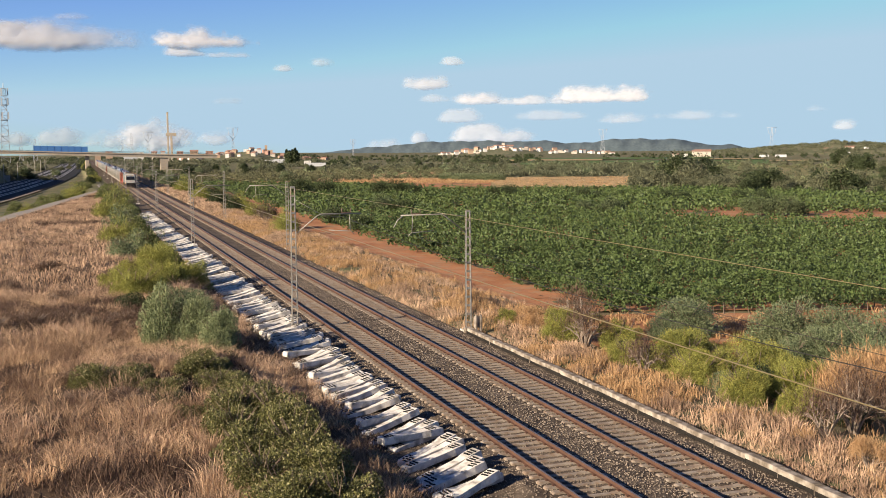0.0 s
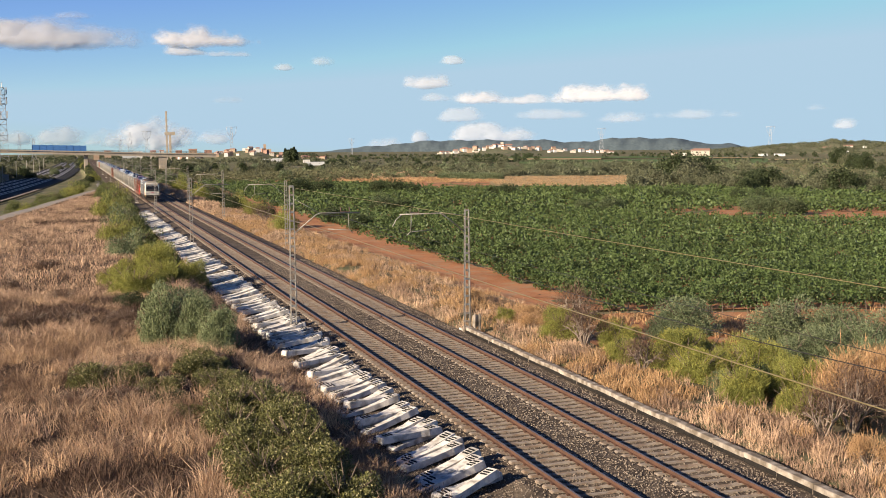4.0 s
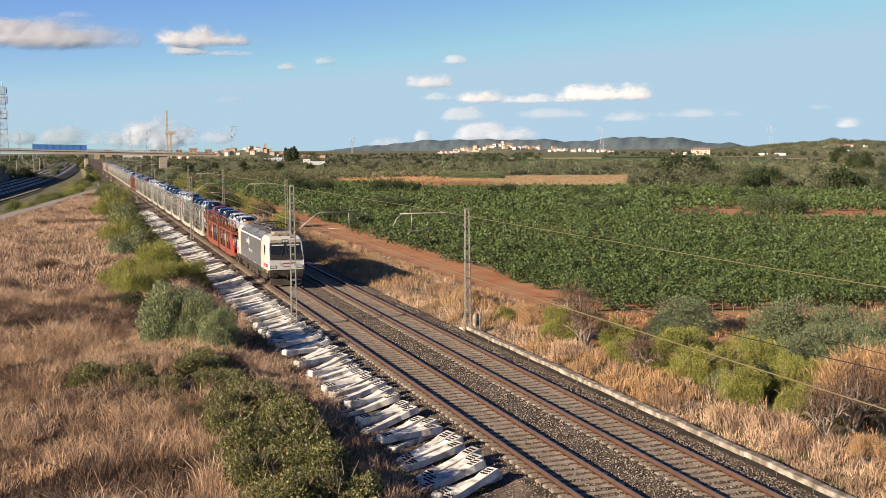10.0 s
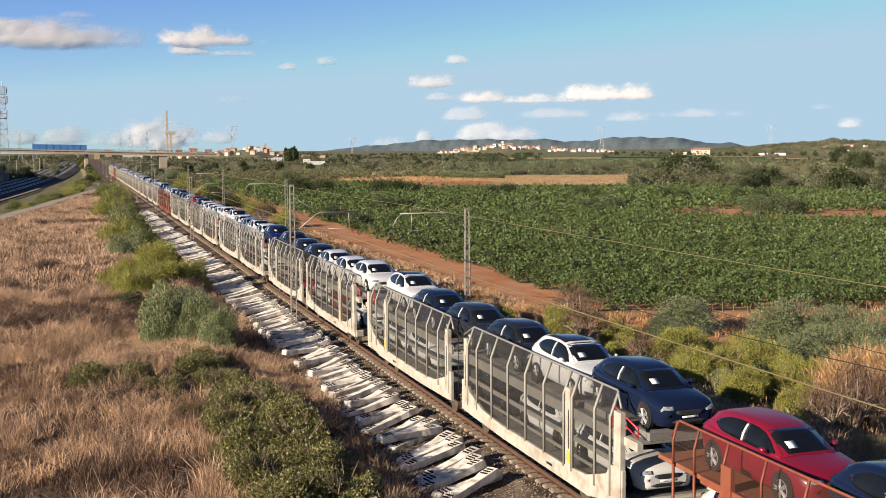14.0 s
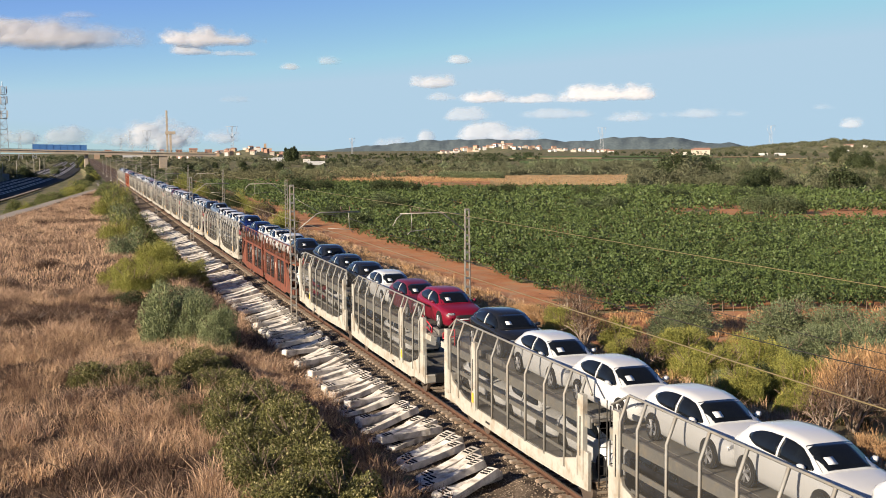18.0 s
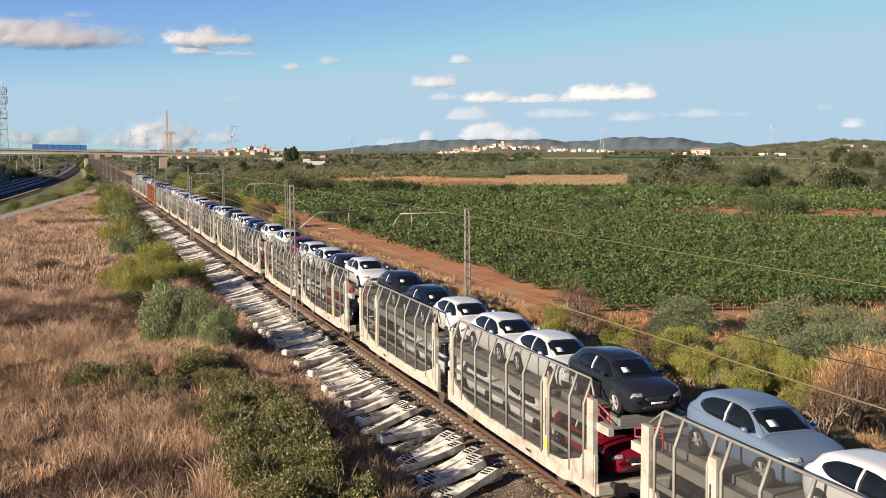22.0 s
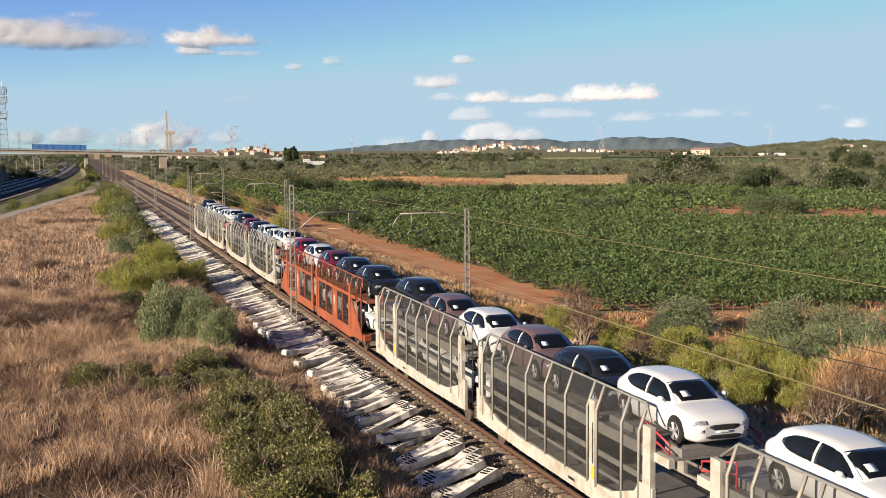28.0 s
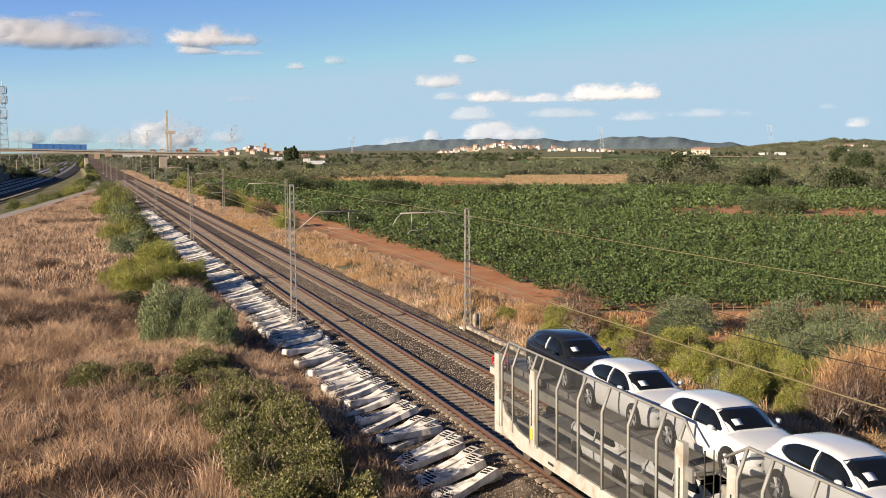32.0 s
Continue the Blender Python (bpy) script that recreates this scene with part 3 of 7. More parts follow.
def tree(name, label, mat, seed, r, h, n, size, trunk=.3, lumps=34):
    rs = np.random.RandomState(seed)
    t = empty(name, label, "tree", "trees")
    p = crown_points(rs, n, r, r, h * (1 - trunk) * .95, lumps, 0, .22)
    p[:, 2] += h * trunk * .8
    ob = sheet("crown", *quads(p, rs.uniform(size * .6, size * 1.4, n), rs, .2, 1.3), mat)
    ob.parent = t
    bm = bmesh.new()
    rod(bm, (0, 0, -.3), (.05 * r, 0, h * trunk), .05 * r + .08, 7, .035 * r + .05)
    for k in range(5):
        a = k * 1.257 + rs.uniform(-.3, .3)
        rod(bm, (.05 * r, 0, h * trunk * .95), (math.cos(a) * r * .55, math.sin(a) * r * .55, h * rs.uniform(.55, .8)), .03 * r + .03, 5, .01)
    part("trunk", bm, M_BARK, t)
    return t


def plant(proto, x, y, scale=1.0, turn=0.0, tall=1.0, first=set()):
    m = pose(x, y, float(height(x, y)) - .05, 0, 0, turn)
    if proto not in first:
        first.add(proto)
        ob = proto
        ob.matrix_basis = m
    else:
        ob = copy_thing(proto, m)
    ob.scale = (scale, scale, scale * tall)
    return ob


# dry grass on the bank and beside the line
rs = np.random.RandomState(21)


def patchy(x, y, s, lo, seed=0.0):
    v = 1.25 * billow(x * s * .62, y * s * .62, int(seed * 10) + 5, 3)
    return v > lo


M_LITTER = surface("dead_litter", (.045, .030, .020), (.12, .082, .055), .5, .95, fine=5.0)
yy = np.linspace(5, 375, 60)
drape("ground_bank", np.stack([path_edge(yy) + .8, yy], 1), np.stack([0 * yy - 5.4, yy], 1), .03, M_LITTER, "dark brown litter of dead grass", "ground", 40)


def swell(x, y, s=1.0):
    """0 to 1: how tall the growth stands, in tussocks and hollows."""
    v = 1.3 * billow(x * .62 * s, y * .62 * s, 3, 3)
    return np.clip(.5 + .33 * v, 0, 1)


n = 15500
gy_ = 27 + 66 * rs.rand(n) ** 1.3
gx_ = rs.uniform(-34, -5.6, n)
k = (gx_ > -17 - gy_ * .1) & (rs.rand(n) < .5 + .6 * swell(gx_, gy_))
gx_, gy_ = gx_[k], gy_[k]
free = ~((gx_ > -11.0 - .6 * np.sin(gy_ * .9)) & (gx_ < -6.6) & (gy_ < 48)) & ~((gx_ > -11.3) & (gx_ < -7.4) & (gy_ < 55) & (gy_ > 46)) & ~((gx_ > -16.5) & (gx_ < -11) & (np.abs(gy_ - 49.2) < 2.4))
k = free | (rs.rand(len(gx_)) < .10)
gx_, gy_ = gx_[k], gy_[k]
tall_ = .5 + .75 * swell(gx_, gy_)
dark = patchy(gx_, gy_, .3, .62, 1.0)
m2 = ~dark & patchy(gx_, gy_, .5, .1, 2.0)
m1 = ~dark & ~m2
grass("dry_grass", gx_[m1], gy_[m1], .78 * tall_[m1], .016, L_DRY, "tall dry straw-coloured grass on the bank", 31, 1.25, 26, .17)
grass("dry_grass", gx_[m2], gy_[m2], .95 * tall_[m2], .015, L_DRYPINK, "tall pale golden grass on the bank", 32, 1.2, 26, .16)
grass("dry_weeds", gx_[dark], gy_[dark], .65 * tall_[dark], .024, L_DRYBROWN, "dark brown withered weeds on the bank", 33, 1.3, 18, .2)
n = 14000
gy_ = 86 + 250 * rs.rand(n) ** 1.3
gx_ = path_edge(gy_) + 1.7 + (-7.2 - path_edge(gy_)) * rs.rand(n)
dark = patchy(gx_, gy_, .13, .8, .4)
tall_ = .45 + .9 * swell(gx_, gy_, .5)
grass("dry_grass", gx_[~dark], gy_[~dark], .7 * tall_[~dark], .038, L_DRYPINK, "tall pinkish dry grass on the bank", 34, 1.2, 9, .4)
grass("dry_weeds", gx_[dark], gy_[dark], .65, .05, L_DRYBROWN, "dark brown withered weeds on the bank", 35, 1.2, 10, .4)
n = 8500
gy_ = 20 + 200 * rs.rand(n) ** 1.5
gx_ = np.where(gy_ < 64.5, 7.35, 6.85) + 9.0 * rs.rand(n) ** 1.4
k = patchy(gx_, gy_, .3, -1.3) & ((gx_ < 11.4 + .8 * np.sin(gy_ * .7)) | (gy_ > 64) | (rs.rand(n) < .12))
gx_, gy_ = gx_[k], gy_[k]
gold_ = patchy(gx_, gy_, .6, 0, 3.0)
grass("dry_grass", gx_[gold_], gy_[gold_], .68 * (.4 + .85 * swell(gx_[gold_], gy_[gold_])), .020, L_DRYGOLD, "dry golden grass beside the line", 36, .6, 20, .16)
grass("dry_grass", gx_[~gold_], gy_[~gold_], .62 * (.4 + .85 * swell(gx_[~gold_], gy_[~gold_])), .020, L_DRYPINK, "dry orange-brown grass beside the line", 30, .8, 19, .18)
n = 3200
gy_ = 215 + 400 * rs.rand(n) ** 1.3
gx_ = 6.8 + 8.0 * rs.rand(n)
grass("dry_grass", gx_, gy_, .75 * (.4 + .8 * swell(gx_, gy_, .3)), .09, L_DRYPINK, "dry orange-brown grass beside the line", 37, .8, 10, .5)
n = 420
gy_ = 45.5 + 17 * rs.rand(n)
gx_ = -5.0 - 2.8 * rs.rand(n)
grass("dry_grass", gx_, gy_, .42 + .25 * swell(gx_, gy_), .018, L_DRYPINK, "pale dry grass between the bushes and the old sleepers", 40, 1.0, 22, .16)
# weeds among the old sleepers
n = 240
gy_ = 30 + 60 * rs.rand(n)
gx_ = -4.9 - 1.0 * rs.rand(n) + .5 * np.sin(gy_ * .8)
grass("dry_weeds", gx_, gy_, .5, .022, L_DRYBROWN, "brown withered weeds among old sleepers", 38, 1.2, 10, .15)

# shrubs
BR, OL = "yellow-green broom bush with fine upright twigs", "grey-green bushy wild olive"
broom = shrub("broom_bush", BR, "bush", L_BROOM, 51, 1.0, 1.1, 28000, .10, .0092, 44, 9, flowers=L_BROOMY, rise=.55, stray=.75, lo=.08, hi=.31, dots=.2)
broom2 = shrub("broom_bush", BR, "bush", L_BROOM, 52, 1.0, 1.0, 28000, .10, .0092, 42, 8, flowers=L_BROOMY, rise=.5, stray=.8, lo=.07, hi=.29, dots=.3)
olive = shrub("wild_olive", OL, "bush", L_OLIVE, 53, 1.0, 1.1, 20000, .055, .019, 26, 7)
olive2 = shrub("wild_olive", OL, "bush", L_OLIVE, 54, 1.0, 1.1, 20000, .055, .019, 20, 7)
broom_f = shrub("broom_bush", BR, "bush", L_BROOM, 61, 1.0, 1.1, 4200, .19, .020, 24, 6, rise=.5, stray=.4)
green_f = shrub("green_bush", "mid-green bushy shrub on the bank", "bush", L_HEDGE, 63, 1.0, 1.0, 5200, .09, .035, 24, 6)
olive_f = shrub("wild_olive", OL, "bush", L_OLIVE, 62, 1.0, 1.1, 4200, .10, .032, 22, 5)
bush = shrub("green_bush", "dense dark olive-green bush with pale seed heads", "bush", L_BUSH, 55, 1.0, .9, 20000, .048, .024, 30, 8, flowers=L_SEED, lo=.2, hi=.34, dots=.07)
bush2 = shrub("green_bush", "dark olive-green bush in loose clumps", "bush", L_BUSH, 155, 1.0, 1.0, 18000, .048, .024, 22, 8, flowers=L_SEED, lo=.18, hi=.34, dots=.09)
sage = shrub("wild_olive", "mid-green bushy wild olive on the bank", "bush", L_SAGE, 153, 1.0, 1.0, 20000, .058, .020, 55, 7, lo=.15, hi=.27, low=.12)
sage2 = shrub("wild_olive", "mid-green bushy wild olive on the bank", "bush", L_SAGE, 154, 1.0, 1.0, 20000, .058, .020, 48, 7, lo=.15, hi=.27, low=.18)
darkb = shrub("green_bush", "dark green leafy bush", "bush", L_DARK, 56, 1.0, 1.0, 6500, .075, .036, 26, 6)
dry = bare_bush("dry_bush", "brown withered bush with bare grey stems", 57, 1.0, 1.0, L_DRYBROWN, 1500)
thicket = shrub("dry_thicket", "tangled red-brown withered thicket on the bank", "bush", L_DRYBROWN, 59, 1.0, .8, 9000, .07, .014, 26, 14, M_DEADWOOD)
gold = bare_bush("dry_bush", "golden-brown dried-up broom bush on pale stems", 58, 1.0, 1.1, L_DRYGOLD, 6500)
spin = random.Random(5)
for p, x, y, s_, tl in (
        # the bank beside the used track
        (sage, -10.9, 62.8, 1.95, 1.85), (sage2, -9.4, 62.0, 1.6, 1.9), (sage2, -8.45, 59.8, 1.45, 1.75),
        (bush2, -10.5, 57.2, 1.1, .9), (bush, -10.0, 55.4, 1.2, .9), (thicket, -12.9, 54.6, 1.3, .8), (thicket, -11.6, 56.0, 1.0, .8), (thicket, -12.8, 72.4, 1.4, 1.1), (thicket, -11.2, 71.4, 1.3, 1.1), (darkb, -12.2, 79.5, 1.3, .9), (darkb, -10.8, 78.2, 1.1, 1.0), (thicket, -15.4, 51.6, 1.3, .8),
        (bush, -10.4, 52.0, 1.5, .9), (bush2, -9.6, 53.8, 1.2, .9), (bush, -9.2, 49.8, 1.2, .9), (darkb, -8.6, 56.5, .8, .9), (bush2, -9.8, 48.8, 1.4, .9),
        (bush, -8.9, 45.2, 1.4, 1.25), (bush2, -9.9, 43.8, 1.5, 1.2), (bush2, -8.4, 42.9, 1.5, 1.35), (bush, -8.5, 40.0, 1.6, 1.25), (bush2, -10.2, 40.6, 1.5, 1.2),
        (bush2, -8.6, 37.0, 1.6, 1.2), (bush, -10.2, 37.4, 1.6, 1.2), (bush, -8.5, 34.0, 1.6, 1.2), (bush2, -10.2, 34.2, 1.5, 1.2), (bush2, -8.4, 31.0, 1.5, 1.2), (bush, -10.0, 31.0, 1.6, 1.1),
        (thicket, -7.0, 43.5, .7, .8), (thicket, -6.9, 39.6, .7, .7), (thicket, -6.8, 36.0, .8, .7), (thicket, -6.6, 33.0, .8, .7),
        (bush2, -14.9, 50.8, 1.5, .95), (bush, -13.5, 50.4, 1.4, .85), (bush2, -12.3, 48.8, 1.3, .7), (darkb, -12.0, 46.4, 1.1, .6), (bush, -11.6, 44.4, 1.0, .7), (thicket, -13.8, 47.6, 1.3, .7), (thicket, -15.6, 48.4, 1.2, .6), (thicket, -16.2, 45.5, 1.2, .5), (thicket, -14.0, 41.5, 1.1, .5), (thicket, -17.5, 40.5, 1.1, .5), (thicket, -12.4, 38.5, .9, .5),
        (thicket, -20.4, 68.6, 1.6, 1.0), (thicket, -18.2, 69.6, 1.5, 1.1), (thicket, -16.2, 70.2, 1.5, 1.15), (thicket, -14.2, 69.8, 1.5, 1.05), (thicket, -12.4, 69.0, 1.2, 1.0), (thicket, -13.2, 60.5, 1.0, .7), (thicket, -16.5, 84, 1.8, .9), (thicket, -21, 92, 1.8, .9), (thicket, -18, 106, 1.8, .8),
        (broom2, -11.5, 85, 2.6, 1.0), (broom2, -9.0, 88, 2.4, 1.15), (broom, -9.2, 94, 2.6, 1.2), (broom, -7.2, 90, 1.9, 1.2), (broom2, -10.8, 97, 2.2, 1.1), (olive, -8.4, 76, 1.6, 1.0), (broom2, -12.6, 92, 2.2, 1.0),
        (green_f, -8.2, 108, 2.23, 1.1), (olive_f, -10.6, 118, 2.23, 1.2), (green_f, -8.2, 126, 2.33, 1.2), (broom_f, -11.0, 138, 2.42, 1.1), (green_f, -8.2, 148, 2.42, 1.3), (olive_f, -9.8, 162, 2.61, 1.2),
        (green_f, -7.8, 176, 2.61, 1.2), (broom_f, -10.6, 190, 2.79, 1.2), (green_f, -7.4, 205, 2.79, 1.2), (green_f, -9.4, 222, 2.97, 1.3), (broom_f, -7.6, 240, 2.97, 1.2), (green_f, -9.6, 262, 3.17, 1.2), (green_f, -6.6, 285, 2.79, 1.2),
        (broom_f, -16, 330, 3.72, 1.0), (green_f, -20, 295, 3.34, 1.0), (green_f, -13.5, 362, 2.85, 1.0), (darkb, -11, 395, 2.85, 1.1), (broom_f, -9, 420, 2.50, 1.1), (darkb, -14, 440, 2.99, 1.0), (darkb, -9.0, 465, 2.53, 1.1), (green_f, -8.6, 500, 2.53, 1.1), (darkb, -9.0, 540, 2.76, 1.1), (green_f, -8.6, 585, 2.76, 1.1), (darkb, -8.4, 632, 2.76, 1.2), (darkb, -9.5, 690, 3.45, 1.2), (broom_f, -9.5, 760, 3.45, 1.2), (darkb, -9.5, 850, 3.91, 1.2), (darkb, -8.5, 930, 4.60, 1.1), (darkb, -8.5, 1010, 4.60, 1.1), (green_f, -8.5, 1100, 5.06, 1.1), (darkb, -8.5, 1210, 5.29, 1.1), (darkb, -8.5, 1330, 5.75, 1.1), (green_f, -7.5, 330, 2.42, 1.0),
        (green_f, -15, 338, 2.6, 1.0), (green_f, -19, 326, 2.8, 1.0), (broom_f, -17, 306, 2.4, 1.0), (green_f, -21, 300, 2.6, 1.0), (green_f, -22.5, 282, 2.5, 1.0), (green_f, -25, 268, 2.4, 1.0), (broom_f, -26, 254, 2.0, 1.0), (green_f, -28.5, 246, 2.2, .9), (green_f, -30.5, 232, 2.0, .9), (broom_f, -33, 220, 1.8, .8), (green_f, -12.5, 352, 2.4, 1.0), (green_f, -24, 316, 2.8, 1.0), (green_f, -29, 282, 2.6, 1.0),
        # between the free track and the vineyard
        (broom, 11.4, 60.0, 1.5, 1.25), (dry, 12.9, 61.5, 2.2, 1.3), (gold, 10.6, 62.4, 1.0, 1.0), (broom2, 13.2, 56.3, 1.8, 1.25), (dry, 11.6, 57.2, 1.9, 1.2), (broom, 14.4, 51.0, 2.3, 1.0), (broom2, 13.4, 49.0, 1.9, 1.05), (broom2, 12.8, 47.2, 2.0, .95), (broom2, 14.2, 46.8, 2.0, 1.15), (broom, 15.6, 46.8, 2.4, 1.05), (olive, 13.0, 45.0, 1.2, .8), (broom2, 11.7, 52.5, 1.5, 1.1), (dry, 11.2, 49.6, 1.5, 1.1), (broom2, 16.6, 52.5, 1.8, 1.1),
        (olive, 21.3, 62.6, 2.8, .85), (olive2, 19.2, 61.4, 1.7, .85), (olive2, 25.2, 57.6, 2.8, 1.0), (olive, 27.8, 56.0, 2.6, .95), (olive, 23.2, 51.4, 2.2, 1.0), (olive2, 25.6, 50.6, 2.6, 1.0), (olive2, 21.2, 51.4, 1.9, .9), (olive, 28.8, 51.6, 2.8, 1.0), (olive, 23.6, 47.4, 2.0, 1.0),
        (broom2, 12.7, 42.8, 1.7, 1.15), (broom, 15.2, 42.6, 2.0, 1.1), (darkb, 14.2, 44.4, 1.3, 1.3), (darkb, 16.6, 44.0, 1.4, 1.2), (broom2, 13.4, 39.9, 1.4, 1.2), (dry, 12.2, 36.6, 1.6, 1.2), (dry, 14.0, 37.2, 2.0, 1.3), (gold, 16.8, 40.2, 2.2, 1.2), (gold, 18.8, 41.2, 2.0, 1.2), (dry, 15.6, 36.0, 2.0, 1.3), (gold, 15.2, 32.6, 1.7, 1.1), (gold, 10.2, 31.5, 0.9, 1.1), (darkb, 12.8, 54.4, 1.0, 1.1), (darkb, 15.0, 38.6, 1.2, .9),
        (broom, 10.2, 66, 0.9, 1.1), (darkb, 14.5, 71, 1.0, .8), (gold, 13, 68, 1.2, .8), (broom2, 17.5, 69, 1.0, .9), (gold, 11.6, 77, 1.2, .7), (broom_f, 12.0, 155, 2.11, 1.0), (broom_f, 14.5, 168, 2.31, 1.1), (dry, 13.2, 180, 2.50, 1.0), (broom_f, 14.5, 196, 2.50, 1.1),
        (darkb, 12.5, 215, 2.50, 1.1), (broom_f, 15.5, 226, 2.50, 1.2), (darkb, 13.5, 246, 2.88, 1.2), (broom_f, 12.5, 270, 2.88, 1.1), (darkb, 14.5, 295, 3.07, 1.2), (broom_f, 12.5, 320, 3.07, 1.2), (darkb, 14.0, 350, 3.46, 1.3), (olive_f, 13, 385, 3.46, 1.3), (darkb, 13, 420, 3.84, 1.3), (darkb, 17.5, 205, 2.2, 1.1), (darkb, 16.5, 236, 2.4, 1.1), (olive_f, 17.5, 262, 2.6, 1.1), (darkb, 16.0, 283, 2.8, 1.1), (olive_f, 17.5, 308, 3.0, 1.1), (darkb, 16.5, 335, 3.2, 1.1), (broom_f, 17.0, 365, 3.2, 1.1), (darkb, 17.0, 398, 3.6, 1.1), (darkb, 16.0, 445, 3.8, 1.1), (olive_f, 14.0, 475, 3.8, 1.1), (darkb, 15.0, 505, 4.0, 1.1), (darkb, 14.0, 545, 4.0, 1.1), (olive_f, 15.0, 590, 4.2, 1.1)):
    plant(p, x, y, s_, spin.uniform(0, 360), tl)
# a low weed growing through the ballast
weed = shrub("track_weed", "small green weed in the ballast by the rail", "weed", L_BUSH, 77, .35, .35, 420, .08, .03, 14, 5)
plant(weed, -1.2, 31.3, 1.0)

# ---- vineyard ----
rs = np.random.RandomState(61)


def vine_rows(y_lo, y_hi, step, per_metre, size, seed, name="vine_leaves"):
    """Rows of vines across the plot, each a ragged hedge of leaves."""
    rs = np.random.RandomState(seed)
    pts = []
    for c in np.arange(y_lo, y_hi, step):
        x_lo = 20.5 + (c - 70) * .016 + rs.uniform(-.8, .8)
        x_hi = min(60 + (c - 60) * .62, 235)
        n = int((x_hi - x_lo) * per_metre / 9)
        x = rs.uniform(x_lo, x_hi, n)
        y = c - .27 * (x - 20) + rs.normal(size=n) * .34
        stock = (x + .37 * c) / 1.25
        off = np.abs(stock - np.round(stock)) * 2
        vigour = np.modf(np.abs(np.sin(np.round(stock) * 12.9898 + c * 78.233)) * 43758.5453)[0]
        gap = np.sin(x * 1.7 + c) * .5 + .55 - off * .55 + (vigour - .12) * .9
        top = (.6 + .95 * vigour) * (1.15 - .5 * off) + .2 * np.sin(x * .4 + c)
        z = rs.beta(2.0, 1.3, n) * top + .15
        ok = (gap > -.12) & (y < 402 - 1.15 * (x - 31)) & (y > near_line(x) - .5)
        # the lane across the plot, and the bare corner
        lane = 165.5 - .44 * (x - 80)
        ok &= ~((x > 76) & (np.abs(y - lane - 1) < 15 * np.clip((x - 76) / 12, .2, 1))) & ~((x > 93) & (x < 106) & (y > lane - 3) & (y < lane + 24))
        ok &= ~((x > 80) & (y > 292 - .55 * (x - 99)))
        shoot = np.repeat(np.stack([x, y, z], 1)[ok], 9, 0)
        pts.append(shoot + rs.normal(size=shoot.shape) * (size * .75))
    p = np.concatenate(pts)
    p[:, 2] += height(p[:, 0], p[:, 1]) + .05
    ob = sheet(name, *quads(p, rs.uniform(size * .65, size * 1.35, len(p)), rs, .25, 1.1), L_VINE)
    return tagged(ob, "rows of leafy green grape vines on red soil", "vineyard", kind="stuff")


vine_rows(70.5, 96, 2.5, 240, .160, 1)
vine_rows(96, 124, 2.5, 135, .195, 4)
vine_rows(124, 190, 2.6, 54, .26, 2)
vine_rows(190, 440, 2.8, 17, .43, 3)
bm = bmesh.new()
for k in range(150):
    x = 21 + rs.rand() * 26
    y = near_line(x) + rs.choice([.3, 2.8, 5.3]) + rs.normal() * .05 - .6
    z = float(height(x, y))
    rod(bm, (x, y, z), (x + rs.normal() * .06, y, z + rs.uniform(.5, .8)), .03, 5, .02)
tagged(part("vine_stocks", bm, M_BARK), "gnarled brown vine stocks at the plot's edge", "vine stocks", kind="stuff")
n = 2600
gx_ = rs.uniform(13, 62, n)
gy_ = near_line(gx_) - rs.uniform(.5, 16, n)
k = patchy(gx_, gy_, .4, .2)
grass("dry_grass", gx_[k], gy_[k], .5, .04, L_DRYGOLD, "dry grass along the edge of the vineyard", 39, .7)

vx = np.linspace(12.5, 90, 40)
drape("ground_verge", np.stack([vx, near_line(vx) - 22], 1), np.stack([vx, near_line(vx) + .5], 1), .035, M_RED, "bare red earth along the vineyard", "ground", 10)
# trees standing in the vineyard
ol_tree = tree("olive_tree", "round dark grey-green olive tree among the vines", L_DARK, 71, 2.6, 3.6, 6500, .15, .16)
L_OLIVEDARK = leaf("old_olive_leaf", (.04, .055, .026), (.15, .175, .085), .2, .6)
ol_tree2 = tree("olive_tree", "grey-green olive tree among the vines", L_OLIVEDARK, 72, 2.6, 3.4, 6500, .15, .16)
for p, x, y, s_ in ((ol_tree, 62, 277, 1.3), (ol_tree, 58, 279, 1.2), (ol_tree, 66, 275, 1.0), (ol_tree2, 39.5, 204, 1.1), (ol_tree, 42.5, 202, .8), (ol_tree, 84, 254, 1.0), (ol_tree, 80.5, 255, .8), (ol_tree, 95, 235, .9), (ol_tree, 98, 234, .7),
                    (ol_tree2, 71, 183, .9), (ol_tree2, 74.5, 181, 1.0), (ol_tree, 76, 181, .8), (ol_tree2, 96, 167, 1.1), (ol_tree2, 99.5, 165, 1.2), (ol_tree, 102, 164, .8), (ol_tree, 105, 215, .9), (ol_tree, 108, 213, .8), (ol_tree, 118, 207, .9), (ol_tree, 122, 205, .9), (ol_tree, 39, 286, 1.5), (ol_tree, 45, 284, 1.3), (ol_tree, 24, 160, .8), (ol_tree, 23.5, 176, .9)):
    plant(p, x, y, s_ * .88, spin.uniform(0, 360), 1.1)

# a slender young tree close to the bridge
young = tree("young_tree", "slender young tree with yellow-green leaves near the bridge", L_BROOMY, 99, 1.0, 7.3, 1500, .10, .72, 26)
plant(young, -5.75, 11.3, 1.0)

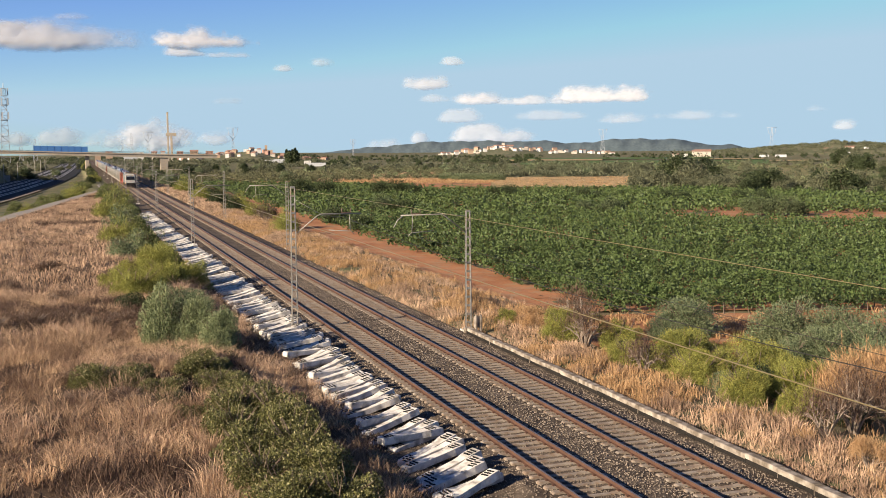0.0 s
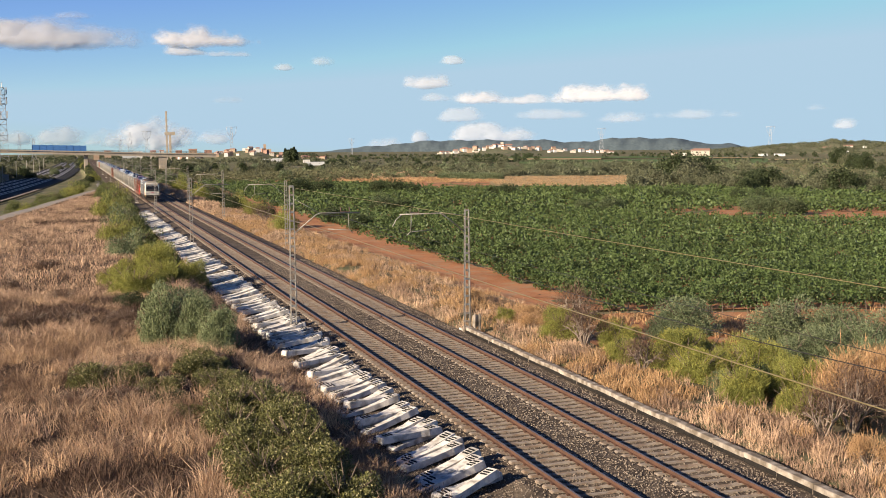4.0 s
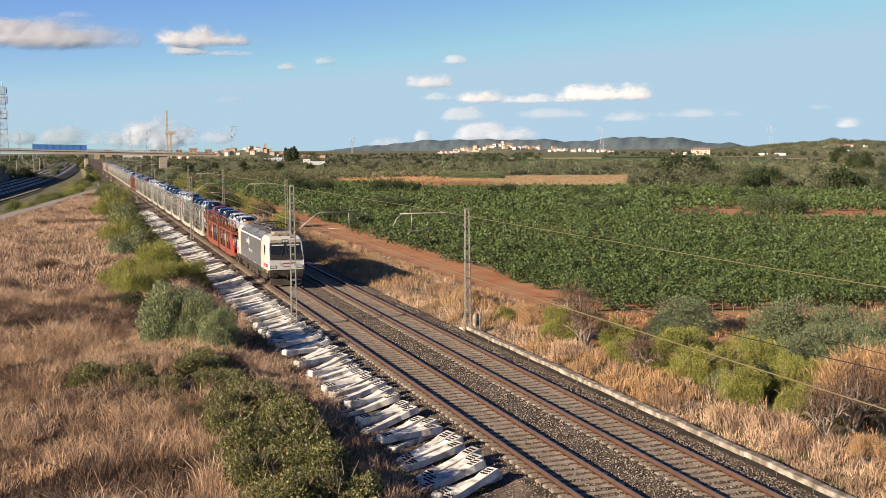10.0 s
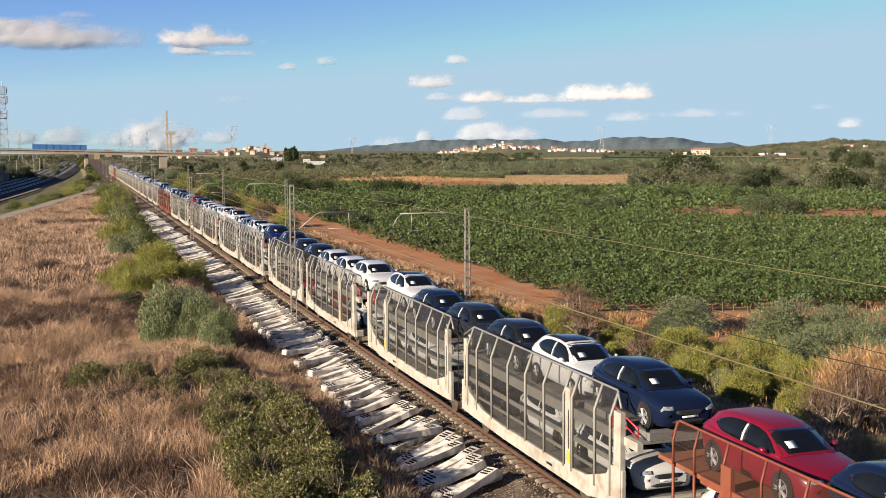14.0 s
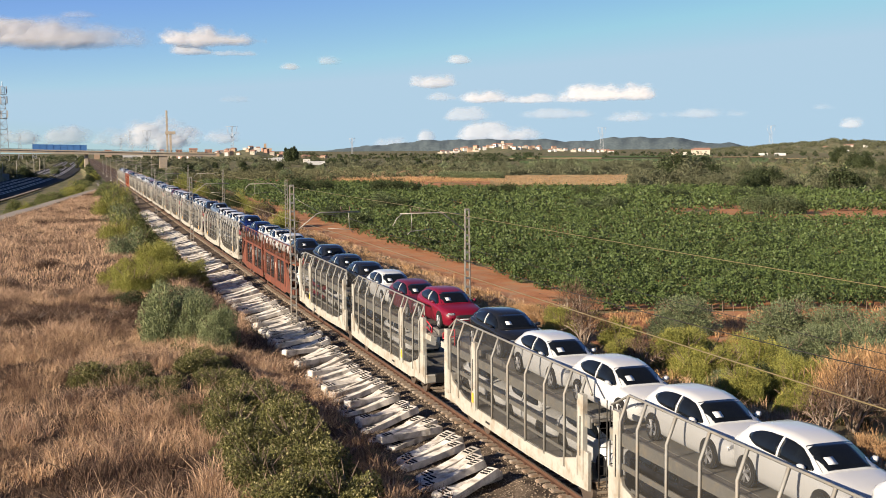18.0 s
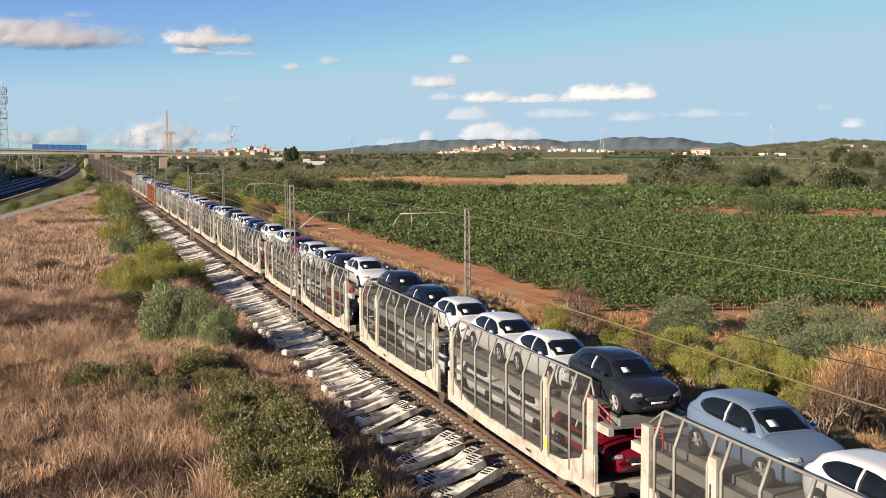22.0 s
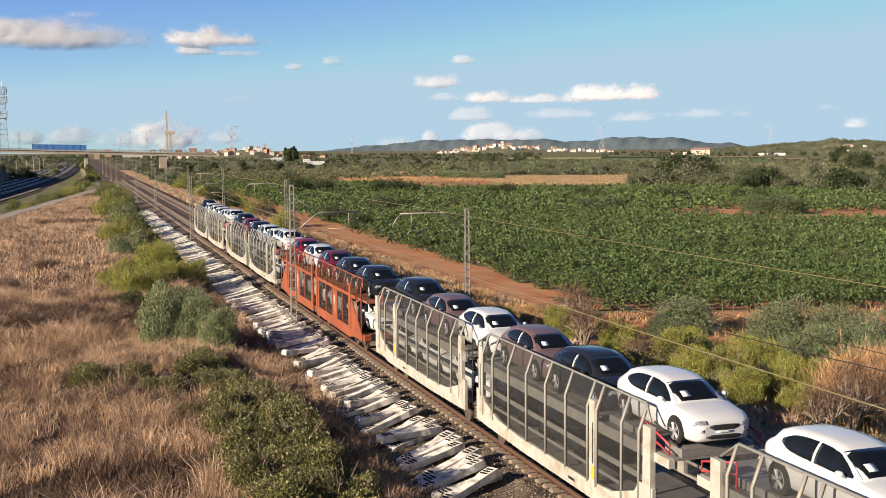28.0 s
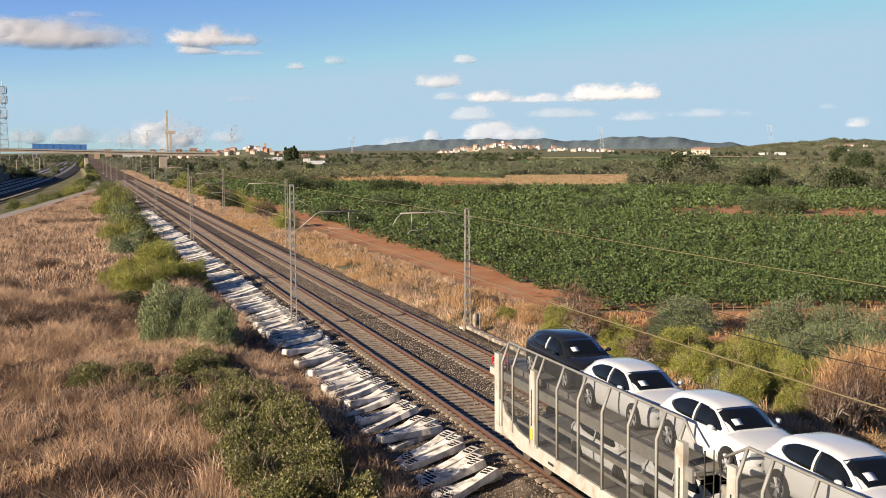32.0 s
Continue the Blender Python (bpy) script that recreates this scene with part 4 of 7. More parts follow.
# ---- scrub and woods behind the vineyard ----
scrubs = [tree("scrub_tree", "grey-green scrub tree on the dry slope", L_FAR, 81, 3.2, 4.6, 3200, .32, .12), tree("scrub_tree", "olive-green scrub tree on the dry slope", L_FAR, 82, 3.4, 5.0, 3200, .32, .12),
          tree("scrub_tree", "dark green pine on the dry slope", L_DARK, 83, 3.0, 6.0, 3200, .32, .18), tree("scrub_tree", "silvery olive on the dry slope", L_OLIVE, 84, 3.0, 4.0, 3200, .30, .12)]


def polar(bearing, d):
    """A plan point at a compass bearing (degrees from the track's line) and a distance from the bridge."""
    return EYE.x + d * math.sin(radians(bearing)), d * math.cos(radians(bearing))


rnd = random.Random(9)


def thick(x, y):
    """Whether trees stand at a plan point: groves and gaps."""
    return np.sin(x * .031 + 1.0) + np.sin(y * .023 + x * .012) + .7 * np.sin(x * .071 - y * .052) > -.35


def scatter(count, b0, b1, d0, d1, s0, s1, kinds):
    for _ in range(count):
        x, y = polar(rnd.uniform(b0, b1), rnd.uniform(d0, d1))
        if abs(x - 2) < 12 or not thick(x, y):
            continue
        plant(scrubs[rnd.choice(kinds)], x, y, rnd.uniform(s0, s1), rnd.uniform(0, 360), rnd.uniform(.8, 1.2))


scatter(66, 4.93, 13.91, 430, 640, .5, 1.0, (0, 0, 1, 3, 2))
scatter(34, 12.77, 21.39, 500, 760, .45, .95, (0, 1, 2, 3))
scatter(56, 20.82, 29.31, 455, 620, .45, .95, (0, 1, 1, 3, 0))
scatter(50, 29.87, 39.62, 320, 520, .4, .9, (0, 1, 1, 2, 3))
scatter(30, 30.97, 35.00, 290, 325, .5, 1.0, (0, 0, 1, 2))
scatter(26, 36.05, 40.36, 265, 320, .5, 1.0, (1, 0, 3, 2))
scatter(16, 36.82, 40.36, 470, 620, 1.0, 1.5, (2, 2, 1))
scatter(20, -3.46, -1.94, 560, 630, .6, 1.1, (0, 1, 2))
scatter(24, -2.95, -0.66, 680, 900, .6, 1.0, (0, 1, 3))
scatter(26, 1.17, 4.38, 660, 800, .6, 1.0, (0, 1, 2))
# the tall clump of pines and the dark thicket at the edge of the vines
for px, d, s_, k in ((1185, 372, 1.5, 2), (1205, 365, 1.75, 2), (1226, 360, 1.8, 1), (1246, 368, 1.6, 2), (1212, 352, 1.3, 1), (1238, 350, 1.2, 0), (1260, 356, 1.1, 2), (1170, 350, 1.1, 0)):
    x, y = polar(18.055 + math.degrees(math.atan((px - 784) / 1989.26)), d)
    plant(scrubs[k], x, y, s_, px * 7 % 360, .95)
for px, d, s_, k in ((1335, 305, 1.0, 2), (1350, 302, 1.1, 2), (1366, 300, 1.1, 2), (1128, 335, .9, 0), (1300, 308, .8, 0), (1280, 312, .9, 0), (1262, 318, .9, 0), (1490, 290, 1.2, 2), (1475, 294, 1.1, 0), (1455, 298, 1.2, 1)):
    x, y = polar(18.055 + math.degrees(math.atan((px - 784) / 1989.26)), d)
    plant(scrubs[k], x, y, s_, px * 7 % 360, .95)
for j in range(24):
    x, y = polar(18.08 + j * .125, 425 - j * .6)
    plant(scrubs[3], x, y, .62, j * 37, 1.1)


def woods(name, label, mat, count, b0, b1, d0, d1, h, size, seed, gaps=True):
    """Far woods in one piece: clumps of leaves on the plain, with gaps between the groves."""
    rs = np.random.RandomState(seed)
    b, d = np.radians(rs.uniform(b0, b1, count)), rs.uniform(d0, d1, count)
    x, y = EYE.x + d * np.sin(b), d * np.cos(b)
    if gaps:
        k = thick(x * 1.3, y * .7)
        x, y = x[k], y[k]
    k = np.abs(x - 2) > 15
    x, y = x[k], y[k]
    per = 64
    c = np.stack([x, y, height(x, y)], 1)
    g = np.repeat(rs.uniform(.55, 1.35, len(x)), per)[:, None]
    q = rs.normal(size=(len(x) * per, 3))
    q /= np.linalg.norm(q, axis=1)[:, None]
    q[:, 2] = np.abs(q[:, 2]) * 1.3
    p = np.repeat(c, per, 0) + q * g * h * .62 * rs.uniform(.55, 1.1, (len(q), 1))
    ob = sheet(name, *quads(p, rs.uniform(size * .4, size * .95, len(p)), rs, .1, 1.2), mat)
    return tagged(ob, label, "woods", kind="stuff")


woods("far_woods", "scrub woods on the plain", L_FAR, 900, 4.38, 21.39, 640, 1300, 3.4, 1.2, 91)
woods("far_woods", "scrub woods on the plain", L_FAR, 420, 21.39, 40.85, 620, 900, 3.2, 1.2, 191)
woods("far_woods", "dark woods on the plain", L_DARK, 420, 11.63, 23.11, 800, 1900, 4, 1.5, 92)
woods("far_woods", "dark woods on the plain", L_DARK, 260, 25.95, 40.85, 1150, 1900, 4, 1.5, 192)
woods("far_woods", "scrub woods on the plain", L_FAR, 260, -4.45, 4.38, 900, 1700, 4, 1.5, 93)
woods("far_woods", "olive groves on the plain", L_OLIVE, 260, 17.94, 28.76, 520, 860, 3, 1.1, 94)
woods("scrub_cover", "low scrub on the dry slope", L_SCRUB, 620, 4.38, 21.39, 440, 680, 2.4, .75, 95)
woods("scrub_cover", "low scrub on the dry slope", L_SCRUB, 300, 27.92, 40.85, 320, 640, 1.9, .65, 96)
woods("scrub_cover", "low green scrub on the dry slope", L_SAGE, 300, 27.92, 40.85, 320, 640, 1.7, .65, 97)
woods("scrub_cover", "low scrub beside the second railway", L_SCRUB, 160, -3.70, -0.92, 560, 900, 2.6, .8, 98)
woods("scrub_cover", "brownish scrub on the slope beside the line", L_SCRUB, 230, 4.9, 14.5, 420, 540, 3.4, .65, 199, False)
woods("scrub_cover", "thick grey-green scrub behind the vineyard", L_FAR, 520, 18.6, 28.2, 455, 650, 3.0, .8, 197, False)
woods("scrub_cover", "thick grey-green scrub behind the vineyard", L_FAR, 480, 27.4, 41.0, 310, 560, 2.5, .6, 198, False)
woods("far_woods", "dark woods on the plain", L_DARK, 420, -4.94, 11.63, 1300, 2600, 5, 1.8, 193, False)
woods("far_woods", "scrub woods on the plain", L_FAR, 500, -4.94, 11.63, 1000, 2200, 4.5, 1.7, 194, False)
woods("scrub_cover", "low scrub on the dry slope", L_SCRUB, 230, 10.78, 18.52, 440, 640, 2.0, .6, 195, False)
woods("scrub_cover", "low green scrub on the dry slope", L_SAGE, 110, 10.78, 18.52, 440, 640, 2.0, .6, 196, False)

# ---- the train: an electric locomotive and seventeen car carriers in two units each ----
SPEED, NOSE_Y, NOSE_T = 26.36, 34.0, 12.0
TRAIN = []  # things that go with the train, and how far behind the nose their origin is


def rides(ob, s):
    TRAIN.append((ob, s, Matrix(ob.matrix_basis)))
    return ob


M_CREAM = paint("cream_paint", (.54, .50, .41), .35)
M_GREY = surface("grey_livery", (.085, .087, .09), (.11, .11, .112), 1.0, .42, fine=20.0, coat=.2)
M_ROOF = surface("dusty_roof", (.085, .088, .092), (.15, .152, .155), .7, .55, fine=6.0, spot=(.13, .105, .08), amount=.36)
M_ROOFCAB = surface("soiled_roof_paint", (.26, .215, .16), (.40, .36, .285), 1.4, .7, fine=10.0, spot=(.22, .17, .12), amount=.45)
M_MAGENTA = paint("magenta_band", (.45, .02, .10), .35)
M_WHITE = paint("white_marks", (.52, .52, .50), .5, 0, 0)
M_GLASS = surface("dark_glass", (.010, .012, .014), (.016, .018, .021), 2.0, .06)
M_LAMP = surface("lamp_glass", (.62, .62, .60), (.75, .75, .72), 6.0, .12, .4, coat=1.0)
M_BOGIE = surface("bogie_grime", (.036, .031, .027), (.088, .073, .060), 2.0, .85, .2, fine=15.0)
M_WHEELSTEEL = surface("wheel_steel", (.10, .075, .06), (.2, .16, .13), 3.0, .5, .6)
M_YELLOW = paint("yellow_mark", (.72, .36, .03), .5, 0, 0)
M_BROWNBOX = surface("rusty_box", (.15, .085, .045), (.22, .13, .075), 2.0, .7, fine=12.0)
M_WAGON = surface("wagon_cream", (.31, .295, .255), (.40, .385, .335), .8, .55, .0, fine=8.0, spot=(.25, .205, .15), amount=.34)
M_WSTEEL = surface("wagon_grey_steel", (.19, .185, .168), (.26, .25, .225), 1.2, .5, .3, fine=10.0, spot=(.32, .27, .2), amount=.3)
M_POST = surface("post_cream", (.20, .195, .178), (.28, .272, .245), .8, .55, .0, fine=8.0, spot=(.28, .24, .19), amount=.36)
M_DECK = surface("deck_steel", (.14, .13, .12), (.23, .215, .195), 1.2, .6, .3, fine=10.0)
M_MESH = screen("wire_mesh_grey", (.075, .072, .066), .34)
M_ORANGE = surface("orange_paint", (.135, .038, .023), (.225, .064, .034), .7, .55, fine=6.0, spot=(.17, .06, .032), amount=.38)
M_ORANGEDARK = surface("rusted_orange_paint", (.135, .040, .025), (.215, .066, .036), .7, .6, fine=6.0, spot=(.10, .040, .026), amount=.48)
M_ORANGELIGHT = surface("fresh_orange_paint", (.195, .050, .023), (.30, .080, .036), .7, .55, fine=6.0, spot=(.17, .06, .032), amount=.36)
M_ODECK = surface("rusty_deck", (.15, .052, .026), (.23, .085, .043), 1.2, .75, fine=10.0)
M_OMESH = screen("wire_mesh_brown", (.10, .06, .045), .25)
M_OMESHDARK = screen("wire_mesh_dark", (.040, .036, .036), .55)
M_EMBLEM = paint("faded_emblem", (.48, .30, .22), .6, 0, 0)
M_REDTARP = paint("red_panel", (.50, .022, .026), .55, 0, 0)
M_REDRAIL = paint("red_rail", (.50, .03, .04), .4)


def wheelset(parent, y, r=.46, z=None):
    z = r if z is None else z
    for x in (-.835, .835):
        o = .07 if x > 0 else -.07
        w = part("wheel", rod(bmesh.new(), (x, y, z), (x + o * 2, y, z), r, 20), M_WHEELSTEEL, parent)


def bogie(parent, y, half, r=.46, x=1.08):
    b = part("bogie", block(-x + .1, y - .25, .35, x - .1, y + .25, .75, .04), M_BOGIE, parent)
    for s in (-1, 1):
        f = part("side_frame", slab([(y - half - .5, .62), (y - half - .3, .35), (y - .5, .42), (y, .32), (y + .5, .42), (y + half + .3, .35), (y + half + .5, .62), (y + .6, .78), (y - .6, .78)], "x", s * x - .05, s * x + .05), M_BOGIE, b)
        for yy in (y - half, y + half):
            bm = block(s * x - .1, yy - .16, r - .14, s * x + .1, yy + .16, r + .16, .03)
            part("axle_box", rod(bm, (s * x, yy, r + .15), (s * x, yy, r + .36), .1, 8), M_BOGIE, f)
    for yy in (y - half, y + half):
        wheelset(b, yy, r)
    return b


def buffers(parent, y, s, z=1.06):
    for x in (-.98, .98):
        b = part("buffer", rod(bmesh.new(), (x, y, z), (x, y + s * .5, z), .1, 10), M_DARK, parent)
        part("buffer_head", slab([(x - .22, z - .15), (x - .16, z - .2), (x + .16, z - .2), (x + .22, z - .15), (x + .22, z + .15), (x + .16, z + .2), (x - .16, z + .2), (x - .22, z + .15)], "y", min(y + s * .5, y + s * .56), max(y + s * .5, y + s * .56)), M_DARK, b)
    part("coupling", tube([(0, y, z), (.0, y + s * .35, z - .05), (0, y + s * .42, z - .4)], .05), M_DARK, parent)


def letters(text, size, m, parent, material, name="lettering"):
    cu = bpy.data.curves.new(name, "FONT")
    cu.body, cu.size, cu.extrude = text, size, .002
    tmp = bpy.data.objects.new(name, cu)
    scene.collection.objects.link(tmp)
    me = bpy.data.meshes.new_from_object(tmp.evaluated_get(bpy.context.evaluated_depsgraph_get()))
    bpy.data.objects.remove(tmp)
    me.materials.clear()
    me.materials.append(material)
    ob = new(name, me)
    ob.parent, ob.matrix_basis = parent, m
    return ob


def locomotive():
    t = empty("electric_locomotive", "cream and dark grey electric freight locomotive, dusty roof, pantographs", "locomotive")
    L, W = 18.0, 1.49
    # middle of the body
    prof = [(-W, 1.36), (-W, 3.60), (-1.33, 3.76), (-.92, 3.95), (.92, 3.95), (1.33, 3.76), (W, 3.60), (W, 1.36)]
    part("body", loft([[(x, y, z) for x, z in prof] for y in (3.3, L - 3.3)], smooth=False), M_GREY, t, "dark grey machine room body")
    for s in (-1, 1):
        part("band", block(s * W - .006, 3.25, 3.50, s * W + .006, L - 3.25, 3.63), M_WHITE, t, "white band under the roof edge")
        part("roof_slope", slab([(3.4, 3.62), (L - 3.4, 3.62), (L - 3.5, 3.74), (3.5, 3.74)], "x", s * 1.38 - .05, s * 1.38 + .05), M_ROOF, t)
    part("roof", block(-1.0, 3.35, 3.9, 1.0, L - 3.35, 4.0, .03), M_ROOF, t, "dusty grey roof")
    for y in (5.2, 9.0, 12.6):
        part("roof_hatch", slab([(-1.40, 3.68), (-.9, 4.08), (.9, 4.08), (1.40, 3.68)], "y", y - 1.4, y + 1.4), M_ROOF, t)
    for s in (-1, 1):
        for k in range(12 if s < 0 else 0):
            part("roof_bolt", block(s * 1.45 - .03, 4 + k * .9, 3.63, s * 1.45 + .03, 4.1 + k * .9, 3.7), M_DARK, t)
    # cabs
    for end in (0, 1):
        def Y(v):
            return v if end == 0 else L - v

        rings = []
        # (y, roof, half width, shoulder): the windscreen leans back from the nose
        for y, zt, w, zb in ((3.3, 3.95, W, 1.36), (2.2, 3.97, W, 1.36), (1.15, 3.95, 1.47, 1.36), (.95, 3.86, 1.45, 1.36)):
            rings.append([(-w, Y(y), zb), (-w, Y(y), 2.5), (-w * .985, Y(y), 3.3), (-w * .93, Y(y), zt - .25), (-w * .78, Y(y), zt), (w * .78, Y(y), zt), (w * .93, Y(y), zt - .25), (w * .985, Y(y), 3.3), (w, Y(y), 2.5), (w, Y(y), zb)])
        w = 1.42
        rings.append([(-w, Y(.2), 1.36), (-w, Y(.28), 2.2), (-w * .97, Y(.55), 3.0), (-w * .92, Y(.74), 3.56), (-w * .86, Y(.84), 3.8), (w * .86, Y(.84), 3.8), (w * .92, Y(.74), 3.56), (w * .97, Y(.55), 3.0), (w, Y(.28), 2.2), (w, Y(.2), 1.36)])
        w = 1.34
        rings.append([(-w, Y(.08), 1.4), (-w, Y(.12), 2.16), (-w * .97, Y(.40), 3.0), (-w * .92, Y(.60), 3.56), (-w * .88, Y(.68), 3.74), (w * .88, Y(.68), 3.74), (w * .92, Y(.60), 3.56), (w * .97, Y(.40), 3.0), (w, Y(.12), 2.16), (w, Y(.08), 1.4)])
        cabin = part("cab", loft(rings, smooth=False), M_CREAM, t, "cream driver's cab")
        part("cab_roof", slab([(-1.05, 3.95), (-.85, 4.06), (.85, 4.06), (1.05, 3.95)], "y", min(Y(1.2), Y(3.0)), max(Y(1.2), Y(3.0))), M_ROOFCAB, cabin)
        ac = part("air_conditioner", block(-.75, min(Y(1.4), Y(2.7)), 4.02, .75, max(Y(1.4), Y(2.7)), 4.24, .06), M_ROOFCAB if end == 0 else M_BROWNBOX, t)
        for x in (-.35, .35):
            part("horn", rod(bmesh.new(), (x, Y(1.1), 4.0), (x, Y(1.5), 4.02), .06, 8, .03), M_DARK, ac)

        # windscreen, its halves, the dark panel below
        def on_front(x, z, out):
            return (x, Y(.12 + (z - 2.16) / (3.74 - 2.16) * .56 - out), z)

        def pane(x0, x1, z0, z1, out, mat, name, slim=.94):
            a = [on_front(x0, z0, out), on_front(x1, z0, out), on_front(x1 * slim, z1, out), on_front(x0 * slim, z1, out)]
            b = [on_front(x0, z0, -.05), on_front(x1, z0, -.05), on_front(x1 * slim, z1, -.05), on_front(x0 * slim, z1, -.05)]
            return part(name, loft([b, a], smooth=False), mat, cabin)

        pane(-1.27, 1.27, 2.18, 3.46, .02, M_DARK, "front_panel", .95)
        pane(-1.19, -.06, 2.60, 3.34, .035, M_GLASS, "windscreen", .96)
        pane(.06, 1.19, 2.60, 3.34, .035, M_GLASS, "windscreen", .96)
        for x0, x1 in ((-1.1, -.12), (.12, 1.1)):
            pane(x0, x1, 3.26, 3.33, .045, M_WHITE, "sun_blind", .97)
        pane(-1.18, -.27, 3.48, 3.70, .03, M_ROOFCAB, "headboard", .97)
        pane(.27, 1.18, 3.48, 3.70, .03, M_ROOFCAB, "headboard", .97)
        pane(-.25, .25, 3.46, 3.72, .03, M_DARK, "lamp_panel", 1.0)
        for x in (-.13, .13):
            part("top_lamp", rod(bmesh.new(), on_front(x * .9, 3.59, .03), on_front(x * .9, 3.59, .07), .095, 14), M_LAMP, cabin)
        for x in (-.5, .5):
            part("wiper", tube([on_front(x * .8, 2.45, .06), on_front(x * .25, 3.2, .06)], .014, 4), M_DARK, cabin)
        for x in (-1.05, 1.05):
            lamp = part("headlight", block(x - .25, min(Y(.072), Y(.14)), 1.50, x + .25, max(Y(.072), Y(.14)), 1.74, .01), M_GREY, cabin, "dark headlight housing")
            part("lens", block(x - .21, min(Y(.062), Y(.074)), 1.54, x + .21, max(Y(.062), Y(.074)), 1.70, .004), M_LAMP, lamp, "clear headlight lens")
        for x in (-.5, .6):
            part("grab_rail", tube([(x, Y(.10), 1.72), (x, Y(.05), 1.76), (x, Y(.05), 1.92), (x, Y(.10), 1.96)], .014, 5), M_DARK, cabin)
        part("number_plate", block(-.3, min(Y(.083), Y(.13)), 1.58, .3, max(Y(.083), Y(.13)), 1.66), M_GREY, cabin)
        part("emblem", block(-.27, min(Y(.092), Y(.14)), 1.83, .27, max(Y(.092), Y(.14)), 1.93), M_MAGENTA, cabin)
        # skirt, snow plough
        part("front_beam", block(-1.35, min(Y(.12), Y(.5)), .82, 1.35, max(Y(.12), Y(.5)), 1.37, .04), M_BOGIE, t)
        part("plough", loft([[(-1.25, Y(.35), .83), (1.25, Y(.35), .83), (1.25, Y(.45), .83), (-1.25, Y(.45), .83)], [(-1.15, Y(.05), .2), (1.15, Y(.05), .2), (1.15, Y(.2), .2), (-1.15, Y(.2), .2)]], smooth=False), M_BOGIE, t)
        buffers(t, Y(.15), -1 if end == 0 else 1)
        for s in (-1, 1):
            x = s * 1.47
            part("cab_window", slab([(Y(1.62), 2.5), (Y(1.28), 2.5), (Y(1.22), 2.58), (Y(1.22), 3.1), (Y(1.36), 3.26), (Y(1.62), 3.26)], "x", x - .035, x + .035), M_GLASS, cabin)
            door = part("cab_door", block(x - .03, min(Y(1.85), Y(2.55)), 1.4, x + .03, max(Y(1.85), Y(2.55)), 3.35, .01), M_CREAM, cabin)
            part("door_rail", tube([(s * 1.56, Y(1.78), 1.2), (s * 1.56, Y(1.78), 2.6)], .02, 5), M_CREAM, door)
            part("stripe", block(x - .032, min(Y(.42), Y(1.8)), 1.6, x + .032, max(Y(.42), Y(1.8)), 1.84), M_MAGENTA, cabin, "magenta stripe")
            part("step", block(s * 1.4 - .1, min(Y(1.95), Y(2.45)), .5, s * 1.4 + .1, max(Y(1.95), Y(2.45)), .55), M_BOGIE, t)
            part("warning_mark", block(s * 1.42 - .035, min(Y(.5), Y(.75)), 1.14, s * 1.42 + .035, max(Y(.5), Y(.75)), 1.4), M_YELLOW, t)
    # underframe, bogies, boxes
    part("underframe", block(-1.4, .6, .9, 1.4, L - .6, 1.37, .02), M_BOGIE, t)
    for y in (3.75, L - 3.75):
        bogie(t, y, 1.3, .62, 1.15)
    for k, (y0, y1) in enumerate(((6.4, 8.2), (8.5, 9.6), (9.9, 11.6))):
        part("equipment_box", block(-1.25, y0, .32, 1.25, y1, .88, .04), M_BOGIE, t)
    for s in (-1, 1):
        for y in (1.5, 6.0, 12.0, L - 1.5):
            part("sand_box", block(min(s * 1.18, s * 1.42), y - .3, .62, max(s * 1.18, s * 1.42), y + .3, 1.0, .03), M_BOGIE, t)
        part("air_pipe", tube([(s * 1.43, 1.0, .98), (s * 1.43, 6.0, .93), (s * 1.43, 12.0, .93), (s * 1.43, L - 1.0, .98)], .03, 5), M_DARK, t)
    # marks on the sides: a large emblem of plain strokes, one word, small lines
    for s in (-1, 1):
        x = s * (W + .004)
        rz = -90 if s < 0 else 90
        for k in range(5):
            y = (11.0 if s < 0 else L - 11.0) + s * k * .34
            part("emblem_stroke", block(x - .004, y - (.11 if k != 3 else .06), 2.78 if k != 3 else 2.6, x + .004, y + (.11 if k != 3 else .06), 3.06 if k != 3 else 3.28), M_WHITE, t)
        letters("Mercanc\u00edas", .46, pose(x, 9.9 if s < 0 else L - 9.9, 2.1, 90, 0, rz), t, M_WHITE)
        for y, w, z in ((12.6, .9, 1.45), (9.8, .5, 1.35), (6.8, 1.0, 1.38)):
            part("small_mark", block(x - .004, y - w / 2, z, x + .004, y + w / 2, z + .05), M_WHITE, t)
    # roof gear: insulators, bus bar, two folded and one half-raised pantograph
    for y in (4.6, 6.4, 8.0, 9.8, 11.4, 13.2):
        for x in (-.35, .45):
            part("insulator", rod(rod(bmesh.new(), (x, y, 4.0), (x, y, 4.3), .035, 8), (x, y, 4.08), (x, y, 4.22), .06, 8), M_INSUL, t)
    part("bus_bar", tube([(-.35, 4.6, 4.28), (-.35, 8, 4.28), (.45, 9.8, 4.3), (-.35, 13.2, 4.28)], .025, 5), M_GALV, t)
